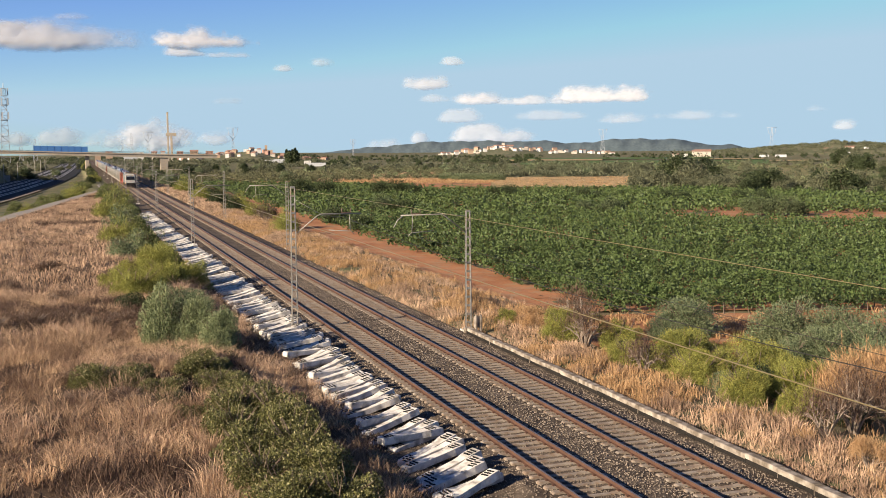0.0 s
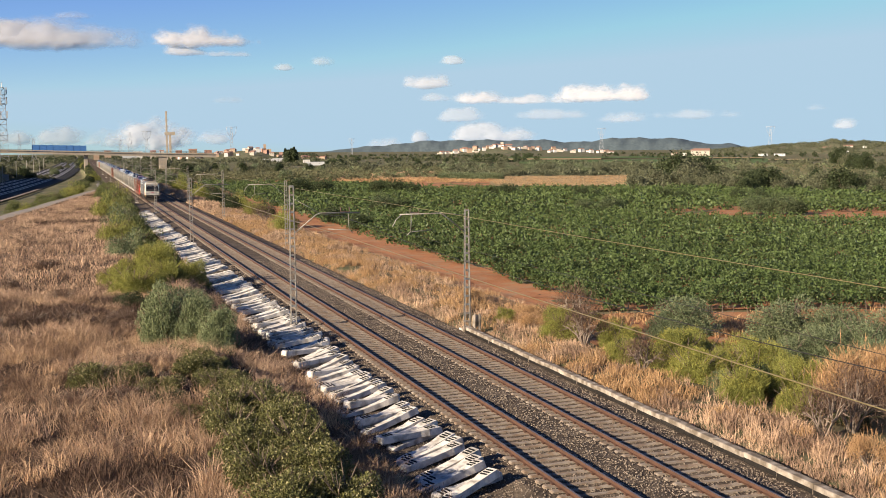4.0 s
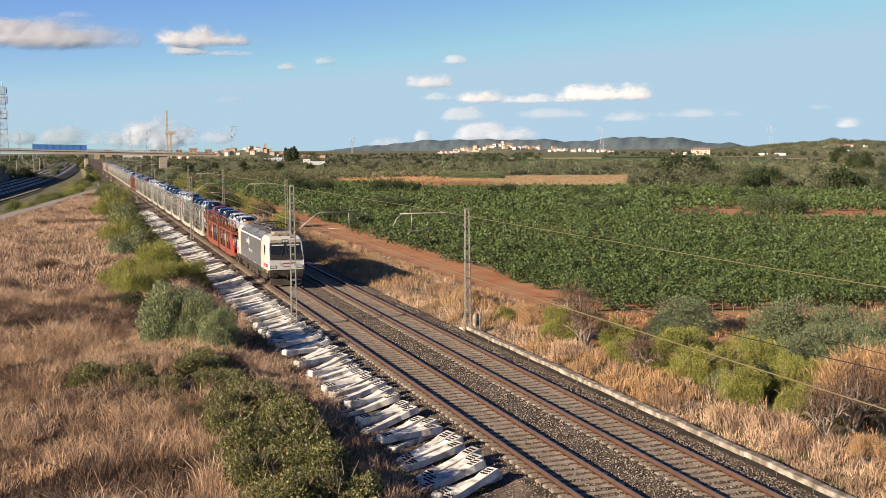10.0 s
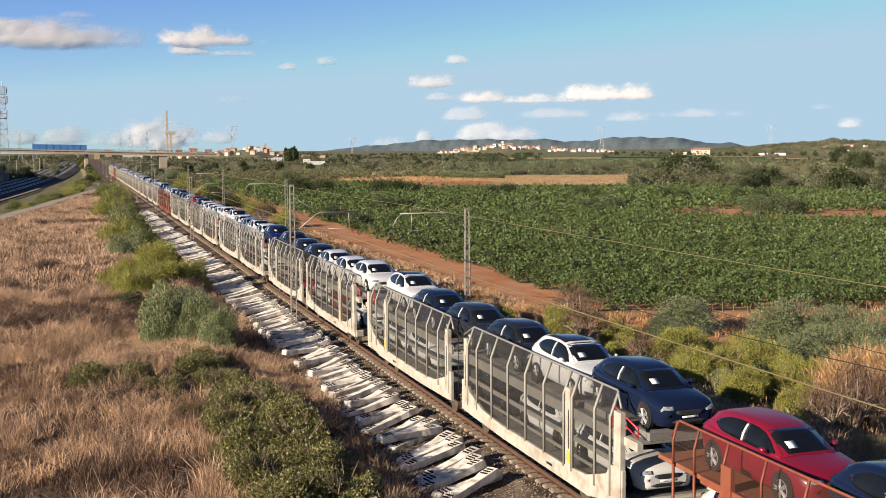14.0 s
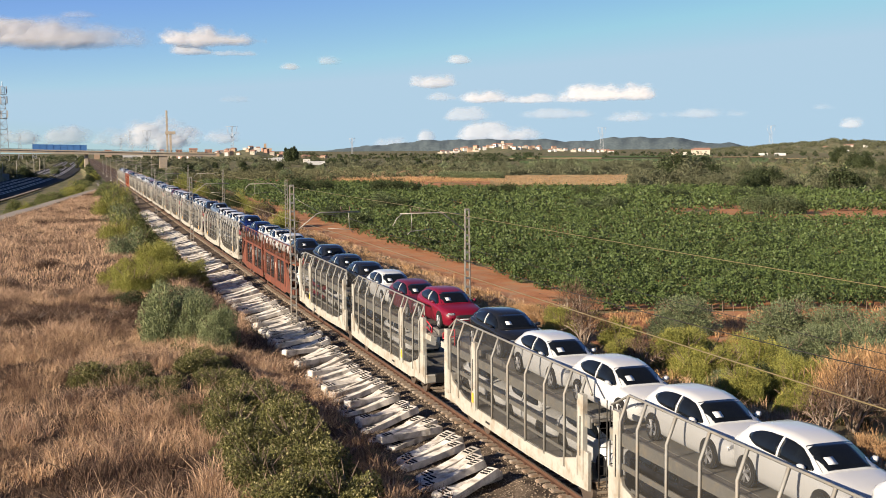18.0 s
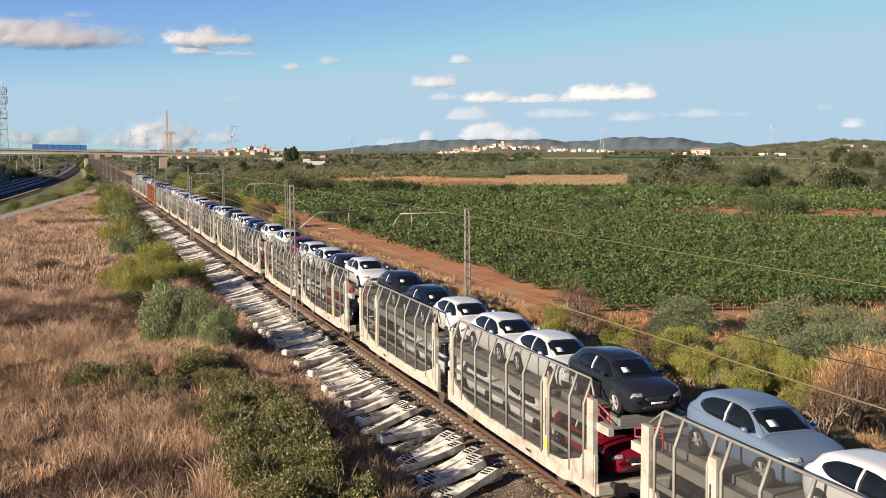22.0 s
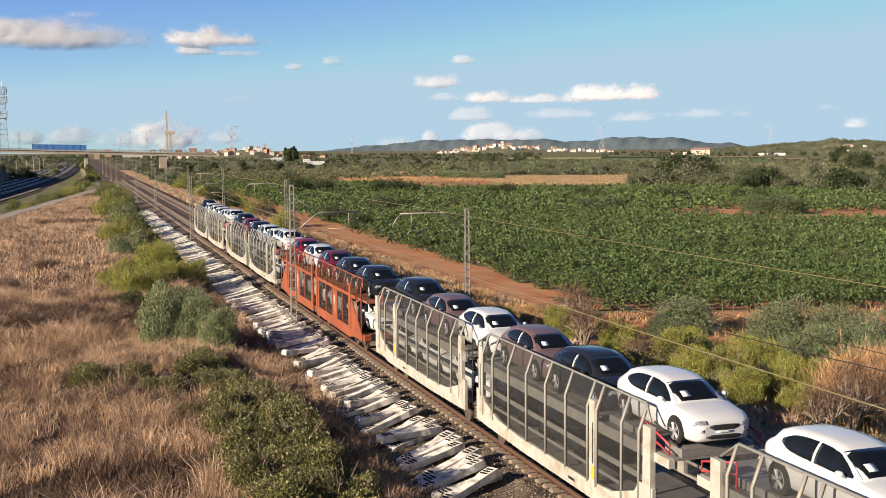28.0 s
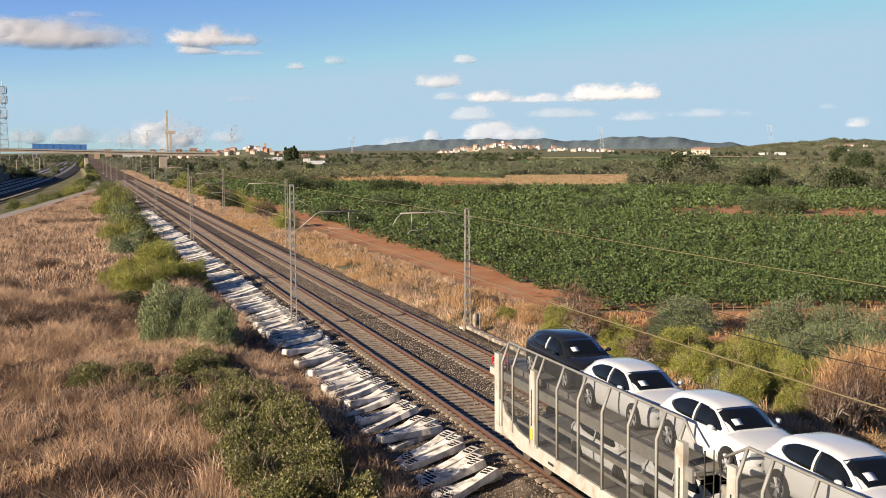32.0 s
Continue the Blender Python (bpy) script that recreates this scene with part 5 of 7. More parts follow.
    for y0, high in ((4.3, .42), (6.6, .42), (13.4, .75)):
        p = part("pantograph", block(-.5, y0 - .5, 4.2, .5, y0 + .5, 4.26), M_DARK, t)
        knee = (y0 - 1.3, 4.3 + high * .55)
        head = (y0 + (.9 if high > .6 else .7), 4.3 + high)
        for x in (-.35, .35):
            steel = M_GALV if high > .6 else M_DARK
            part("lower_arm", tube([(x, y0 + .2, 4.28), (x * .5, knee[0], knee[1])], .05, 5), steel, p)
            part("upper_arm", tube([(x * .5, knee[0], knee[1]), (x * 1.4, head[0], head[1])], .03, 5), steel, p)
        for d in (-.18, .18):
            part("collector", tube([(-.95, head[0] + d, head[1] - .18), (-.7, head[0] + d, head[1]), (.7, head[0] + d, head[1]), (.95, head[0] + d, head[1] - .18)], .025, 5), M_DARK, p)
    return t


TILT_IN = .26  # how far the fence above the upper deck leans inwards


def fence_x(s, z, deck):
    return s * (1.5 - max(0, z - deck - .35) / .75 * TILT_IN)


def grey_wagon():
    t = empty("car_carrier_wagon", "cream double-deck car carrier wagon with grey wire mesh sides", "car carrier", "car carriers")
    U = 13.45
    for u, y0 in enumerate((0.0, 14.75)):
        flip = u == 1

        def Y(v):
            return y0 + (U - v if flip else v)

        def span(a, b):
            return (min(Y(a), Y(b)), max(Y(a), Y(b)))

        deck = 2.92
        part("lower_deck", block(-1.35, *((span(.2, U - .1)[0]), .98), 1.35, span(.2, U - .1)[1], 1.06), M_DECK, t)
        d = part("upper_deck", block(-1.42, span(.3, U + .1)[0], deck - .1, 1.42, span(.3, U + .1)[1], deck), M_DECK, t, "grey steel upper deck")
        part("cross_beam", block(-1.3, span(.5, U)[0], deck - .22, -1.1, span(.5, U)[1], deck - .1), M_WSTEEL, d)
        part("cross_beam", block(1.1, span(.5, U)[0], deck - .22, 1.3, span(.5, U)[1], deck - .1), M_WSTEEL, d)
        for x in (-.75, .75):
            part("wheel_track", block(x - .3, span(.4, U)[0], deck, x + .3, span(.4, U)[1], deck + .012), M_WSTEEL, d)
        for s in (-1, 1):
            x0, x1 = sorted((s * 1.40, s * 1.5))
            # sole bar with its stepped, deeper ends
            part("sole_bar", slab([(Y(0), .72), (Y(0), 1.95), (Y(.75), 1.95), (Y(1.0), 1.62), (Y(2.3), 1.22), (Y(4.0), 1.10), (Y(9.3), 1.06), (Y(11.2), 1.18), (Y(12.6), 1.55), (Y(12.8), 1.9), (Y(U), 1.9), (Y(U), .75), (Y(12.4), .7), (Y(9.0), .62), (Y(2.2), .62), (Y(1.6), .74)], "x", x0, x1), M_WAGON, t)
            for v, w in ((.28, .42), (3.55, .36), (12.95, .36), (9.2, .0)):
                if w:
                    part("main_post", slab([(Y(v - w / 2), 1.0), (Y(v + w / 2), 1.0), (Y(v + w / 2), 3.55 if s < 0 else 2.95), (Y(v - w / 2), 3.55 if s < 0 else 2.95)], "x", min(s * 1.38, s * 1.53), max(s * 1.38, s * 1.53)), M_WAGON, t)
            for v in (.75, 1.75, 3.3, 3.9, 5.45, 7.0, 8.6, 10.2, 11.75, 12.75) if s < 0 else ():
                xs = fence_x(s, 4.02, deck)
                part("post", tube([(s * 1.49, Y(v), 1.05), (s * 1.5, Y(v), 3.3), (xs, Y(v), 4.0)], .05, 4), M_POST, t)
            if s < 0:
                part("top_rail", tube([(fence_x(s, 3.6, deck), Y(.3), 3.62), (fence_x(s, 4.02, deck), Y(.8), 4.02), (fence_x(s, 4.02, deck), Y(12.7), 4.02), (fence_x(s, 3.6, deck), Y(U), 3.62)], .04, 5), M_WSTEEL, t)
            part("deck_beam", slab([(Y(.4), deck - .24), (Y(U), deck - .3), (Y(U), deck + .06), (Y(.4), deck + .06)], "x", min(s * 1.38, s * 1.46), max(s * 1.38, s * 1.46)), M_WSTEEL, t)
            part("guard_bar", slab([(Y(.6), 2.0), (Y(12.8), 1.98), (Y(12.8), 2.14), (Y(.6), 2.16)], "x", min(s * 1.42, s * 1.46), max(s * 1.42, s * 1.46)), M_WSTEEL, t)
            part("guard_bar", slab([(Y(2.0), 1.5), (Y(12.2), 1.48), (Y(12.2), 1.58), (Y(2.0), 1.6)], "x", min(s * 1.42, s * 1.45), max(s * 1.42, s * 1.45)), M_WSTEEL, t)
            a = [(s * 1.475, Y(.5), 1.1), (s * 1.475, Y(12.9), 1.1)]
            b = [(s * 1.48, Y(.5), 3.3 if s < 0 else 2.9), (s * 1.48, Y(12.9), 3.3 if s < 0 else 2.9)]
            c = [(fence_x(s, 4, deck), Y(.8), 4.0), (fence_x(s, 4, deck), Y(12.7), 4.0)]
            bm = bmesh.new()
            va = [[bm.verts.new(p) for p in row] for row in (a, b, c)]
            bm.faces.new((va[0][0], va[0][1], va[1][1], va[1][0]))
            if s < 0:
                bm.faces.new((va[1][0], va[1][1], va[2][1], va[2][0]))
            part("mesh_panel", bm, M_MESH, t, "fine grey wire mesh")
            if s < 0:
                part("yellow_tag", block(min(s * 1.53, s * 1.54), *(span(3.38, 3.58)[0], 1.25), max(s * 1.53, s * 1.54), span(3.38, 3.58)[1], 1.62), M_YELLOW, t)
            for v in (3.48, 12.95) if s < 0 else ():
                part("post_slot", block(min(s * 1.532, s * 1.538), Y(v) - .03, 1.7, max(s * 1.532, s * 1.538), Y(v) + .03, 2.9), M_DARK, t)
            for v in (5.0,) if s < 0 else ():
                part("mark", block(min(s * 1.5, s * 1.506), Y(v) - .22, .78, max(s * 1.5, s * 1.506), Y(v) + .22, .86), M_DARK, t)
        # end with hand rails over the gap
        part("end_beam", block(-1.45, span(-.12, .1)[0], .75, 1.45, span(-.12, .1)[1], 1.1, .03), M_WAGON, t)
        far = 5.9 if flip else 3.9
        part("end_ramp", slab([(Y(-.7), deck), (Y(far), deck), (Y(far), deck + .03), (Y(far - .5), deck + .21), (Y(-.7), deck + .21)], "x", -1.05, 1.05), M_DECK, t, "raised steel end of the deck")
        part("deck_flap", block(-1.3, span(-.75, .3)[0], deck - .06, 1.3, span(-.75, .3)[1], deck - .01), M_DECK, t)
        for s in (-1, 1):
            part("flap_arm", block(min(s * 1.25, s * 1.42), span(-.7, .4)[0], deck - .26, max(s * 1.25, s * 1.42), span(-.7, .4)[1], deck - .02), M_WAGON, t)
            r = part("hand_rail", tube([(s * 1.35, Y(.9), deck + .7), (s * 1.35, Y(-.6), deck + .34), (s * 1.35, Y(-.6), deck + .1), (s * 1.35, Y(.9), deck + .42), (s * 1.35, Y(.9), deck + .7), (s * 1.35, Y(.9), deck)], .028, 5), M_REDRAIL, t, "red hand rail")
            bm = tube([(s * 1.3, Y(U + .3), .9), (s * 1.3, Y(U + .3), 3.5)], .02, 4)
            rod(bm, (s * 1.05, Y(U + .3), .9), (s * 1.05, Y(U + .3), 3.5), .02, 4)
            for k in range(9):
                rod(bm, (s * 1.3, Y(U + .3), 1.0 + k * .28), (s * 1.05, Y(U + .3), 1.0 + k * .28), .014, 4)
            part("ladder", bm, M_DARK, t)
        buffers(t, Y(-.1), 1 if flip else -1)
        bogie(t, Y(2.6), .9, .42, 1.0)
        wheelset(t, Y(U - 1.2), .42)
    part("bridge_plate", block(-.9, 13.3, 2.86, .9, 14.9, 2.9), M_DECK, t)
    part("drawbar", block(-.15, 13.3, .8, .15, 14.9, 1.0), M_BOGIE, t)
    return t


def orange_wagon(first, M_ORANGE=M_ORANGE):
    t = empty("car_carrier_wagon", "rust-stained orange double-deck car carrier wagon with mesh sides", "car carrier", "car carriers")
    U = 11.75
    deck = 2.92
    for u, y0 in enumerate((0.0, 12.75)):
        def Y(v):
            return y0 + (U - v if u else v)

        def span(a, b):
            return (min(Y(a), Y(b)), max(Y(a), Y(b)))

        part("lower_deck", block(-1.35, span(.1, U)[0], .98, 1.35, span(.1, U)[1], 1.06), M_ODECK, t)
        part("upper_deck", block(-1.42, span(-.6, U + .1)[0], deck - .12, 1.42, span(-.6, U + .1)[1], deck, .02), M_ODECK, t, "rusty red upper deck")
        for k in range(5):
            part("deck_rib", block(-1.3, Y(.8 + k * 2.3) - .04, deck, 1.3, Y(.8 + k * 2.3) + .04, deck + .02), M_ODECK, t)
        for s in (-1, 1):
            def X(a, b):
                return sorted((s * a, s * b))

            def side(name, pts, a, b, mat, label=""):
                x0, x1 = X(a, b)
                return part(name, slab([(Y(p), q) for p, q in pts], "x", x0, x1), mat, t, label)

            side("sole_bar", [(0.1, .78), (0.1, 1.12), (U, 1.12), (U, .62), (3.0, .55), (2.0, .72)], 1.42, 1.5, M_ORANGE)
            side("deck_beam", [(1.6, 2.78), (U, 2.78), (U, 2.96), (1.6, 2.96)], 1.43, 1.5, M_ORANGE)
            side("end_brace", [(.25, 1.1), (2.9, 1.1), (2.9, 3.0), (2.6, 3.0), (2.35, 2.6)], 1.44, 1.505, M_REDTARP if first and u == 0 else M_ORANGE, "sloping end plate")
            for v, w in ((2.75, .42), (U - .2, .4)):
                side("main_post", [(v - w / 2, 1.05), (v + w / 2, 1.05), (v + w / 2, 3.5), (v - w / 2, 3.5)], 1.41, 1.53, M_ORANGE)
            for v, w in ((6.6, 1.05), (3.1, .3), (11.2, .3)):
                side("panel", [(v - w / 2, 1.1), (v + w / 2, 1.1), (v + w / 2, 2.75), (v - w / 2, 2.75)], 1.44, 1.49, M_ORANGE, "orange steel panel")
            side("emblem", [(6.5, 1.5), (6.6, 1.5), (6.6, 1.9), (6.82, 1.98), (6.88, 2.2), (6.75, 2.4), (6.5, 2.42)], 1.49, 1.5, M_EMBLEM)
            for v in (4.7, 6.0, 7.25, 9.0):
                side("frame_post", [(v - .05, 1.1), (v + .05, 1.1), (v + .05, 2.75), (v - .05, 2.75)], 1.44, 1.5, M_ORANGE)
            for v in (.3, 1.3, 2.6, 4.1, 5.6, 7.1, 8.6, 10.1, U - .2) if s < 0 else ():
                part("fence_post", tube([(s * 1.48, Y(v), 2.9), (s * 1.49, Y(v), 3.5), (s * 1.36, Y(v), 3.98)], .035, 4), M_ORANGE, t)
            for v in (.3, 1.3):
                part("end_post", tube([(s * 1.48, Y(v), .9), (s * 1.48, Y(v), 2.9)], .04, 4), M_ORANGE, t)
            if s < 0:
                part("top_rail", tube([(s * 1.42, Y(.1), 3.55), (s * 1.36, Y(.4), 4.0), (s * 1.36, Y(U - .3), 4.0), (s * 1.42, Y(U), 3.5)], .035, 5), M_ORANGE, t)
            bm = bmesh.new()
            rows = [[bm.verts.new((x, Y(v), z)) for v in (.2, U - .1)] for x, z in ((s * 1.475, 2.95), (s * 1.475, 3.5), (s * 1.35, 3.98))] if s < 0 else [[bm.verts.new((s * 1.475, Y(v), z)) for v in (.2, U - .1)] for z in (2.95, 3.05)]
            for p, q in zip(rows, rows[1:]):
                bm.faces.new((p[0], p[1], q[1], q[0]))
            part("mesh_panel", bm, M_OMESH, t, "brown wire mesh")
            bm = bmesh.new()
            bm.faces.new([bm.verts.new((s * 1.46, Y(v), z)) for v, z in ((2.9, 1.12), (U - .3, 1.12), (U - .3, 2.74), (2.9, 2.74))])
            part("mesh_panel", bm, M_OMESHDARK, t, "dark wire mesh")
        part("end_beam", block(-1.45, span(-.1, .12)[0], .75, 1.45, span(-.1, .12)[1], 1.1, .03), M_ORANGE, t)
        buffers(t, Y(-.1), 1 if u else -1)
        bogie(t, Y(2.4), .9, .42, 1.0)
        wheelset(t, Y(U - 1.0), .42)
        bm = bmesh.new()
        for x in (-1.35, -1.05):
            rod(bm, (x, Y(U + .2), .9), (x, Y(U + .2), 3.6), .02, 4)
        for k in range(9):
            rod(bm, (-1.35, Y(U + .2), 1 + k * .28), (-1.05, Y(U + .2), 1 + k * .28), .015, 4)
        part("ladder", bm, M_ODECK, t)
    part("drawbar", block(-.15, 11.6, .8, .15, 12.9, 1.0), M_BOGIE, t)
    return t


# ---- new cars ----
PAINTS = {
    "w": ("white", (.52, .52, .51)), "k": ("black", (.012, .013, .016)), "n": ("dark navy", (.006, .011, .03)), "b": ("deep blue", (.005, .011, .06)),
    "r": ("red", (.15, .005, .017)), "m": ("maroon", (.10, .010, .020)), "s": ("steel blue", (.10, .14, .20)), "t": ("taupe brown", (.115, .075, .072)), "d": ("dark grey", (.014, .016, .022)),
}
M_PAINT = {k: paint("car_%s" % v[0].replace(" ", "_"), v[1], .25 if k == "w" else .33, 0.0, .4 if k == "w" else .0) for k, v in PAINTS.items()}
for k in "kndb":
    b_ = M_PAINT[k].node_tree.nodes["Principled BSDF"]
    b_.inputs["Specular IOR Level"].default_value = 0.16
    b_.inputs["Roughness"].default_value = 0.09
    b_.inputs["Coat Weight"].default_value = 0.0
M_CARLAMP = surface("car_lamp_glass", (.10, .105, .11), (.42, .43, .44), 14.0, .08, .2, fine=30.0)
M_TYRE = surface("tyre", (.015, .015, .015), (.03, .03, .03), 3.0, .85)
M_RIM = surface("alloy_rim", (.20, .20, .205), (.28, .28, .285), 5.0, .5, .3)
M_PLASTIC = surface("black_plastic", (.018, .018, .019), (.03, .03, .03), 5.0, .6)
M_PAPER = surface("white_paper", (.58, .58, .56), (.66, .66, .64), 8.0, .8)
M_CARGLASS = surface("car_glass", (.004, .005, .007), (.008, .010, .012), 2.0, .05)
M_CARGLASS.node_tree.nodes["Principled BSDF"].inputs["Specular IOR Level"].default_value = 0.22


def cling(skin, rows, way, lift=.007, sink=.02):
    """A plate that lies on the skin: a grid of points is sent along the way until it meets it."""
    tree_ = BVHTree.FromBMesh(skin)
    way = Vector(way).normalized()
    out, inn = [], []
    for row in rows:
        hits = [tree_.ray_cast(Vector(p), way)[0] for p in row]
        if any(h is None for h in hits):
            continue
        out.append([h - way * lift for h in hits])
        inn.append([h + way * sink for h in hits])
    bm = bmesh.new()
    a = [[bm.verts.new(p) for p in r] for r in out]
    b = [[bm.verts.new(p) for p in r] for r in inn]
    n, m = len(a), len(a[0])
    for u in range(n - 1):
        for v in range(m - 1):
            f = bm.faces.new((a[u][v], a[u][v + 1], a[u + 1][v + 1], a[u + 1][v]))
            f.smooth = True
        bm.faces.new((a[u][0], a[u + 1][0], b[u + 1][0], b[u][0]))
        bm.faces.new((a[u][-1], b[u][-1], b[u + 1][-1], a[u + 1][-1]))
    for v in range(m - 1):
        bm.faces.new((a[0][v], b[0][v], b[0][v + 1], a[0][v + 1]))
        bm.faces.new((a[-1][v], a[-1][v + 1], b[-1][v + 1], b[-1][v]))
    bmesh.ops.recalc_face_normals(bm, faces=bm.faces)
    return bm


def strip_rows(points, side=0.0, n=7, ahead=-3.0):
    """Rows for cling: points are (across, low, high), filled in between; side: seen from that side, else from the front."""
    c = [p[0] for p in points]
    rows = []
    for u in np.linspace(c[0], c[-1], n):
        lo, hi = np.interp(u, c, [p[1] for p in points]), np.interp(u, c, [p[2] for p in points])
        rows.append([(side, u, z) if side else (u, ahead, z) for z in np.linspace(lo, hi, 7)])
    return rows


def car(colour, roof="", tall=0.0, full=True):
    """A five-door hatchback that faces -y, its wheels on z = 0; tall: what a small off-roader has more in height."""
    word = PAINTS[colour][0]
    t = empty("hatchback_car", "new %s five-door %s%s, paper behind windscreen" % (word, "compact off-roader" if tall else "hatchback", " with black roof" if roof == "k" else ""), "car", "new cars on the train")
    h = tall
    P = M_PAINT[colour]
    rings = []
    for y, w, zb, zs, zt in ((-2.13, .56, .30, .54, .62), (-2.08, .70, .22, .60, .70), (-1.98, .80, .18, .66, .77), (-1.75, .875, .165, .73, .845), (-1.3, .90, .165, .80, .905), (-1.0, .90, .165, .85, .95), (0, .895, .165, .91, .97), (1.0, .90, .175, .95, 1.0), (1.6, .895, .21, .985, 1.04), (1.9, .84, .28, .98, 1.04), (2.06, .76, .36, .91, .99), (2.13, .62, .44, .79, .86)):
        zs, zt, zb = zs + h * .75, zt + h * .75, zb + h * .4
        m = zb + (zs - zb) * .55
        rings.append([(-w * .86, y, zb), (-w * .95, y, zb + .07), (-w * .985, y, zb + .22), (-w, y, m), (-w * .985, y, zs - .05), (-w * .93, y, zs + (zt - zs) * .45), (-w * .78, y, zt - .02), (-w * .42, y, zt + .012), (w * .42, y, zt + .012), (w * .78, y, zt - .02), (w * .93, y, zs + (zt - zs) * .45), (w * .985, y, zs - .05), (w, y, m), (w * .985, y, zb + .22), (w * .95, y, zb + .07), (w * .86, y, zb)])
    skin = loft(rings)
    # the cabin: belt line, then the edge of the roof and its crown
    top = []
    for y, wb, zb, wr, zr in ((-1.06, .78, .88, .70, .965), (-.86, .80, .89, .675, 1.08), (-.6, .815, .90, .645, 1.225), (-.36, .825, .91, .61, 1.345), (-.12, .83, .92, .60, 1.41), (.3, .835, .93, .605, 1.455), (.75, .84, .95, .60, 1.452), (1.15, .835, .97, .585, 1.432), (1.5, .825, .99, .565, 1.395), (1.74, .80, 1.0, .56, 1.32), (1.92, .77, 1.0, .60, 1.14), (2.02, .74, .98, .63, 1.02)):
        zb, zr = zb + h * .75, zr + h
        mx, mz = wb * .56 + wr * .44 + .022, (zb + zr) / 2 - .02
        top.append([(-wb, y, zb), (-mx, y, mz), (-wr - .012, y, zr - .085), (-wr + .045, y, zr - .03), (-wr * .55, y, zr), (wr * .55, y, zr), (wr - .045, y, zr - .03), (wr + .012, y, zr - .085), (mx, y, mz), (wb, y, zb)])
    vs = [[skin.verts.new(p) for p in ring] for ring in top]
    for a, b in zip(vs, vs[1:]):
        for i in range(9):
            skin.faces.new((a[i], a[i + 1], b[i + 1], b[i])).smooth = True
    skin.faces.new(vs[0][::-1]), skin.faces.new(vs[-1])
    bmesh.ops.recalc_face_normals(skin, faces=skin.faces)
    q, e = h * .75, h
    shots = []
    shots.append(("windscreen", cling(skin, [[(x * (.665 - .085 * k), -1.02 + .60 * k - .4, .985 + .315 * k + h * (.75 + .25 * k) + .56) for x in (-1, -.6, 0, .6, 1)] for k in np.linspace(.0, 1.16, 7)], (0, .58, -.81)), M_CARGLASS))
    shots.append(("rear_window", cling(skin, [[(x, 2.4, z + e) for x in (-.48, 0, .48)] for z in (1.14, 1.2, 1.26, 1.31)], (0, -1, 0)), M_CARGLASS))
    for s in (-1, 1):
        bm = cling(skin, strip_rows([(-.84, .955 + q, .985 + q), (-.6, .94 + q, 1.135 + e), (-.3, .945 + q, 1.295 + e), (.0, .955 + q, 1.352 + e), (.28, .962 + q, 1.37 + e)], s * 2, 12), (-s, 0, 0), .014)
        rear = cling(skin, strip_rows([(.36, .965 + q, 1.372 + e), (.75, .98 + q, 1.362 + e), (1.05, 1.0 + q, 1.33 + e), (1.25, 1.04 + q, 1.285 + e), (1.42, 1.12 + q, 1.20 + e)], s * 2, 10), (-s, 0, 0), .014)
        me_ = bpy.data.meshes.new("tmp")
        rear.to_mesh(me_)
        rear.free()
        bm.from_mesh(me_)
        bpy.data.meshes.remove(me_)
        shots.append(("side_glass", bm, M_CARGLASS))
        if full:
            shots.append(("headlight", cling(skin, strip_rows([(s * .46, .575 + q, .625 + q), (s * .60, .575 + q, .675 + q), (s * .70, .59 + q, .70 + q), (s * .79, .63 + q, .715 + q)], 0, 6), (0, 1, 0), .012), M_CARLAMP))
            shots.append(("protective_strip", cling(skin, [[(s * 2, .285 + d, z) for z in np.linspace(.985 + q, 1.34 + e, 4)] for d in (0, .065)], (-s, 0, 0), .02), M_PAPER))
    if full:
        shots.append(("grille", cling(skin, strip_rows([(-.42, .545 + h * .6, .60 + h * .6), (-.3, .49 + h * .6, .615 + h * .6), (0, .48 + h * .6, .62 + h * .6), (.3, .49 + h * .6, .615 + h * .6), (.42, .545 + h * .6, .60 + h * .6)], 0, 7), (0, 1, 0), .01), M_PLASTIC))
        shots.append(("air_intake", cling(skin, strip_rows([(-.52, .30 + h * .4, .33 + h * .4), (-.4, .255 + h * .4, .37 + h * .4), (.4, .255 + h * .4, .37 + h * .4), (.52, .30 + h * .4, .33 + h * .4)], 0, 7), (0, 1, 0), .008), M_PLASTIC))
        shots.append(("plate_holder", cling(skin, strip_rows([(-.24, .415 + h * .5, .465 + h * .5), (.24, .415 + h * .5, .465 + h * .5)], 0, 4), (0, 1, 0), .014), M_PAPER))
        shots.append(("paper_slip", cling(skin, [[(x, -1.02 + .60 * k - .4, .985 + .315 * k + h * (.75 + .25 * k) + .56) for x in (-.42, -.31, -.2)] for k in (.22, .38, .54)], (0, .58, -.81), .016), M_PAPER))
    if roof:
        shots.append(("roof", cling(skin, [[(x, y, 3.0) for x in (-.54, -.3, 0, .3, .54)] for y in (-.26, .0, .3, .75, 1.15, 1.4)], (0, 0, -1), .006), M_PAINT[roof]))
    part("body", skin, P, t)
    for name, bm, mat in shots:
        part(name, bm, mat, t)
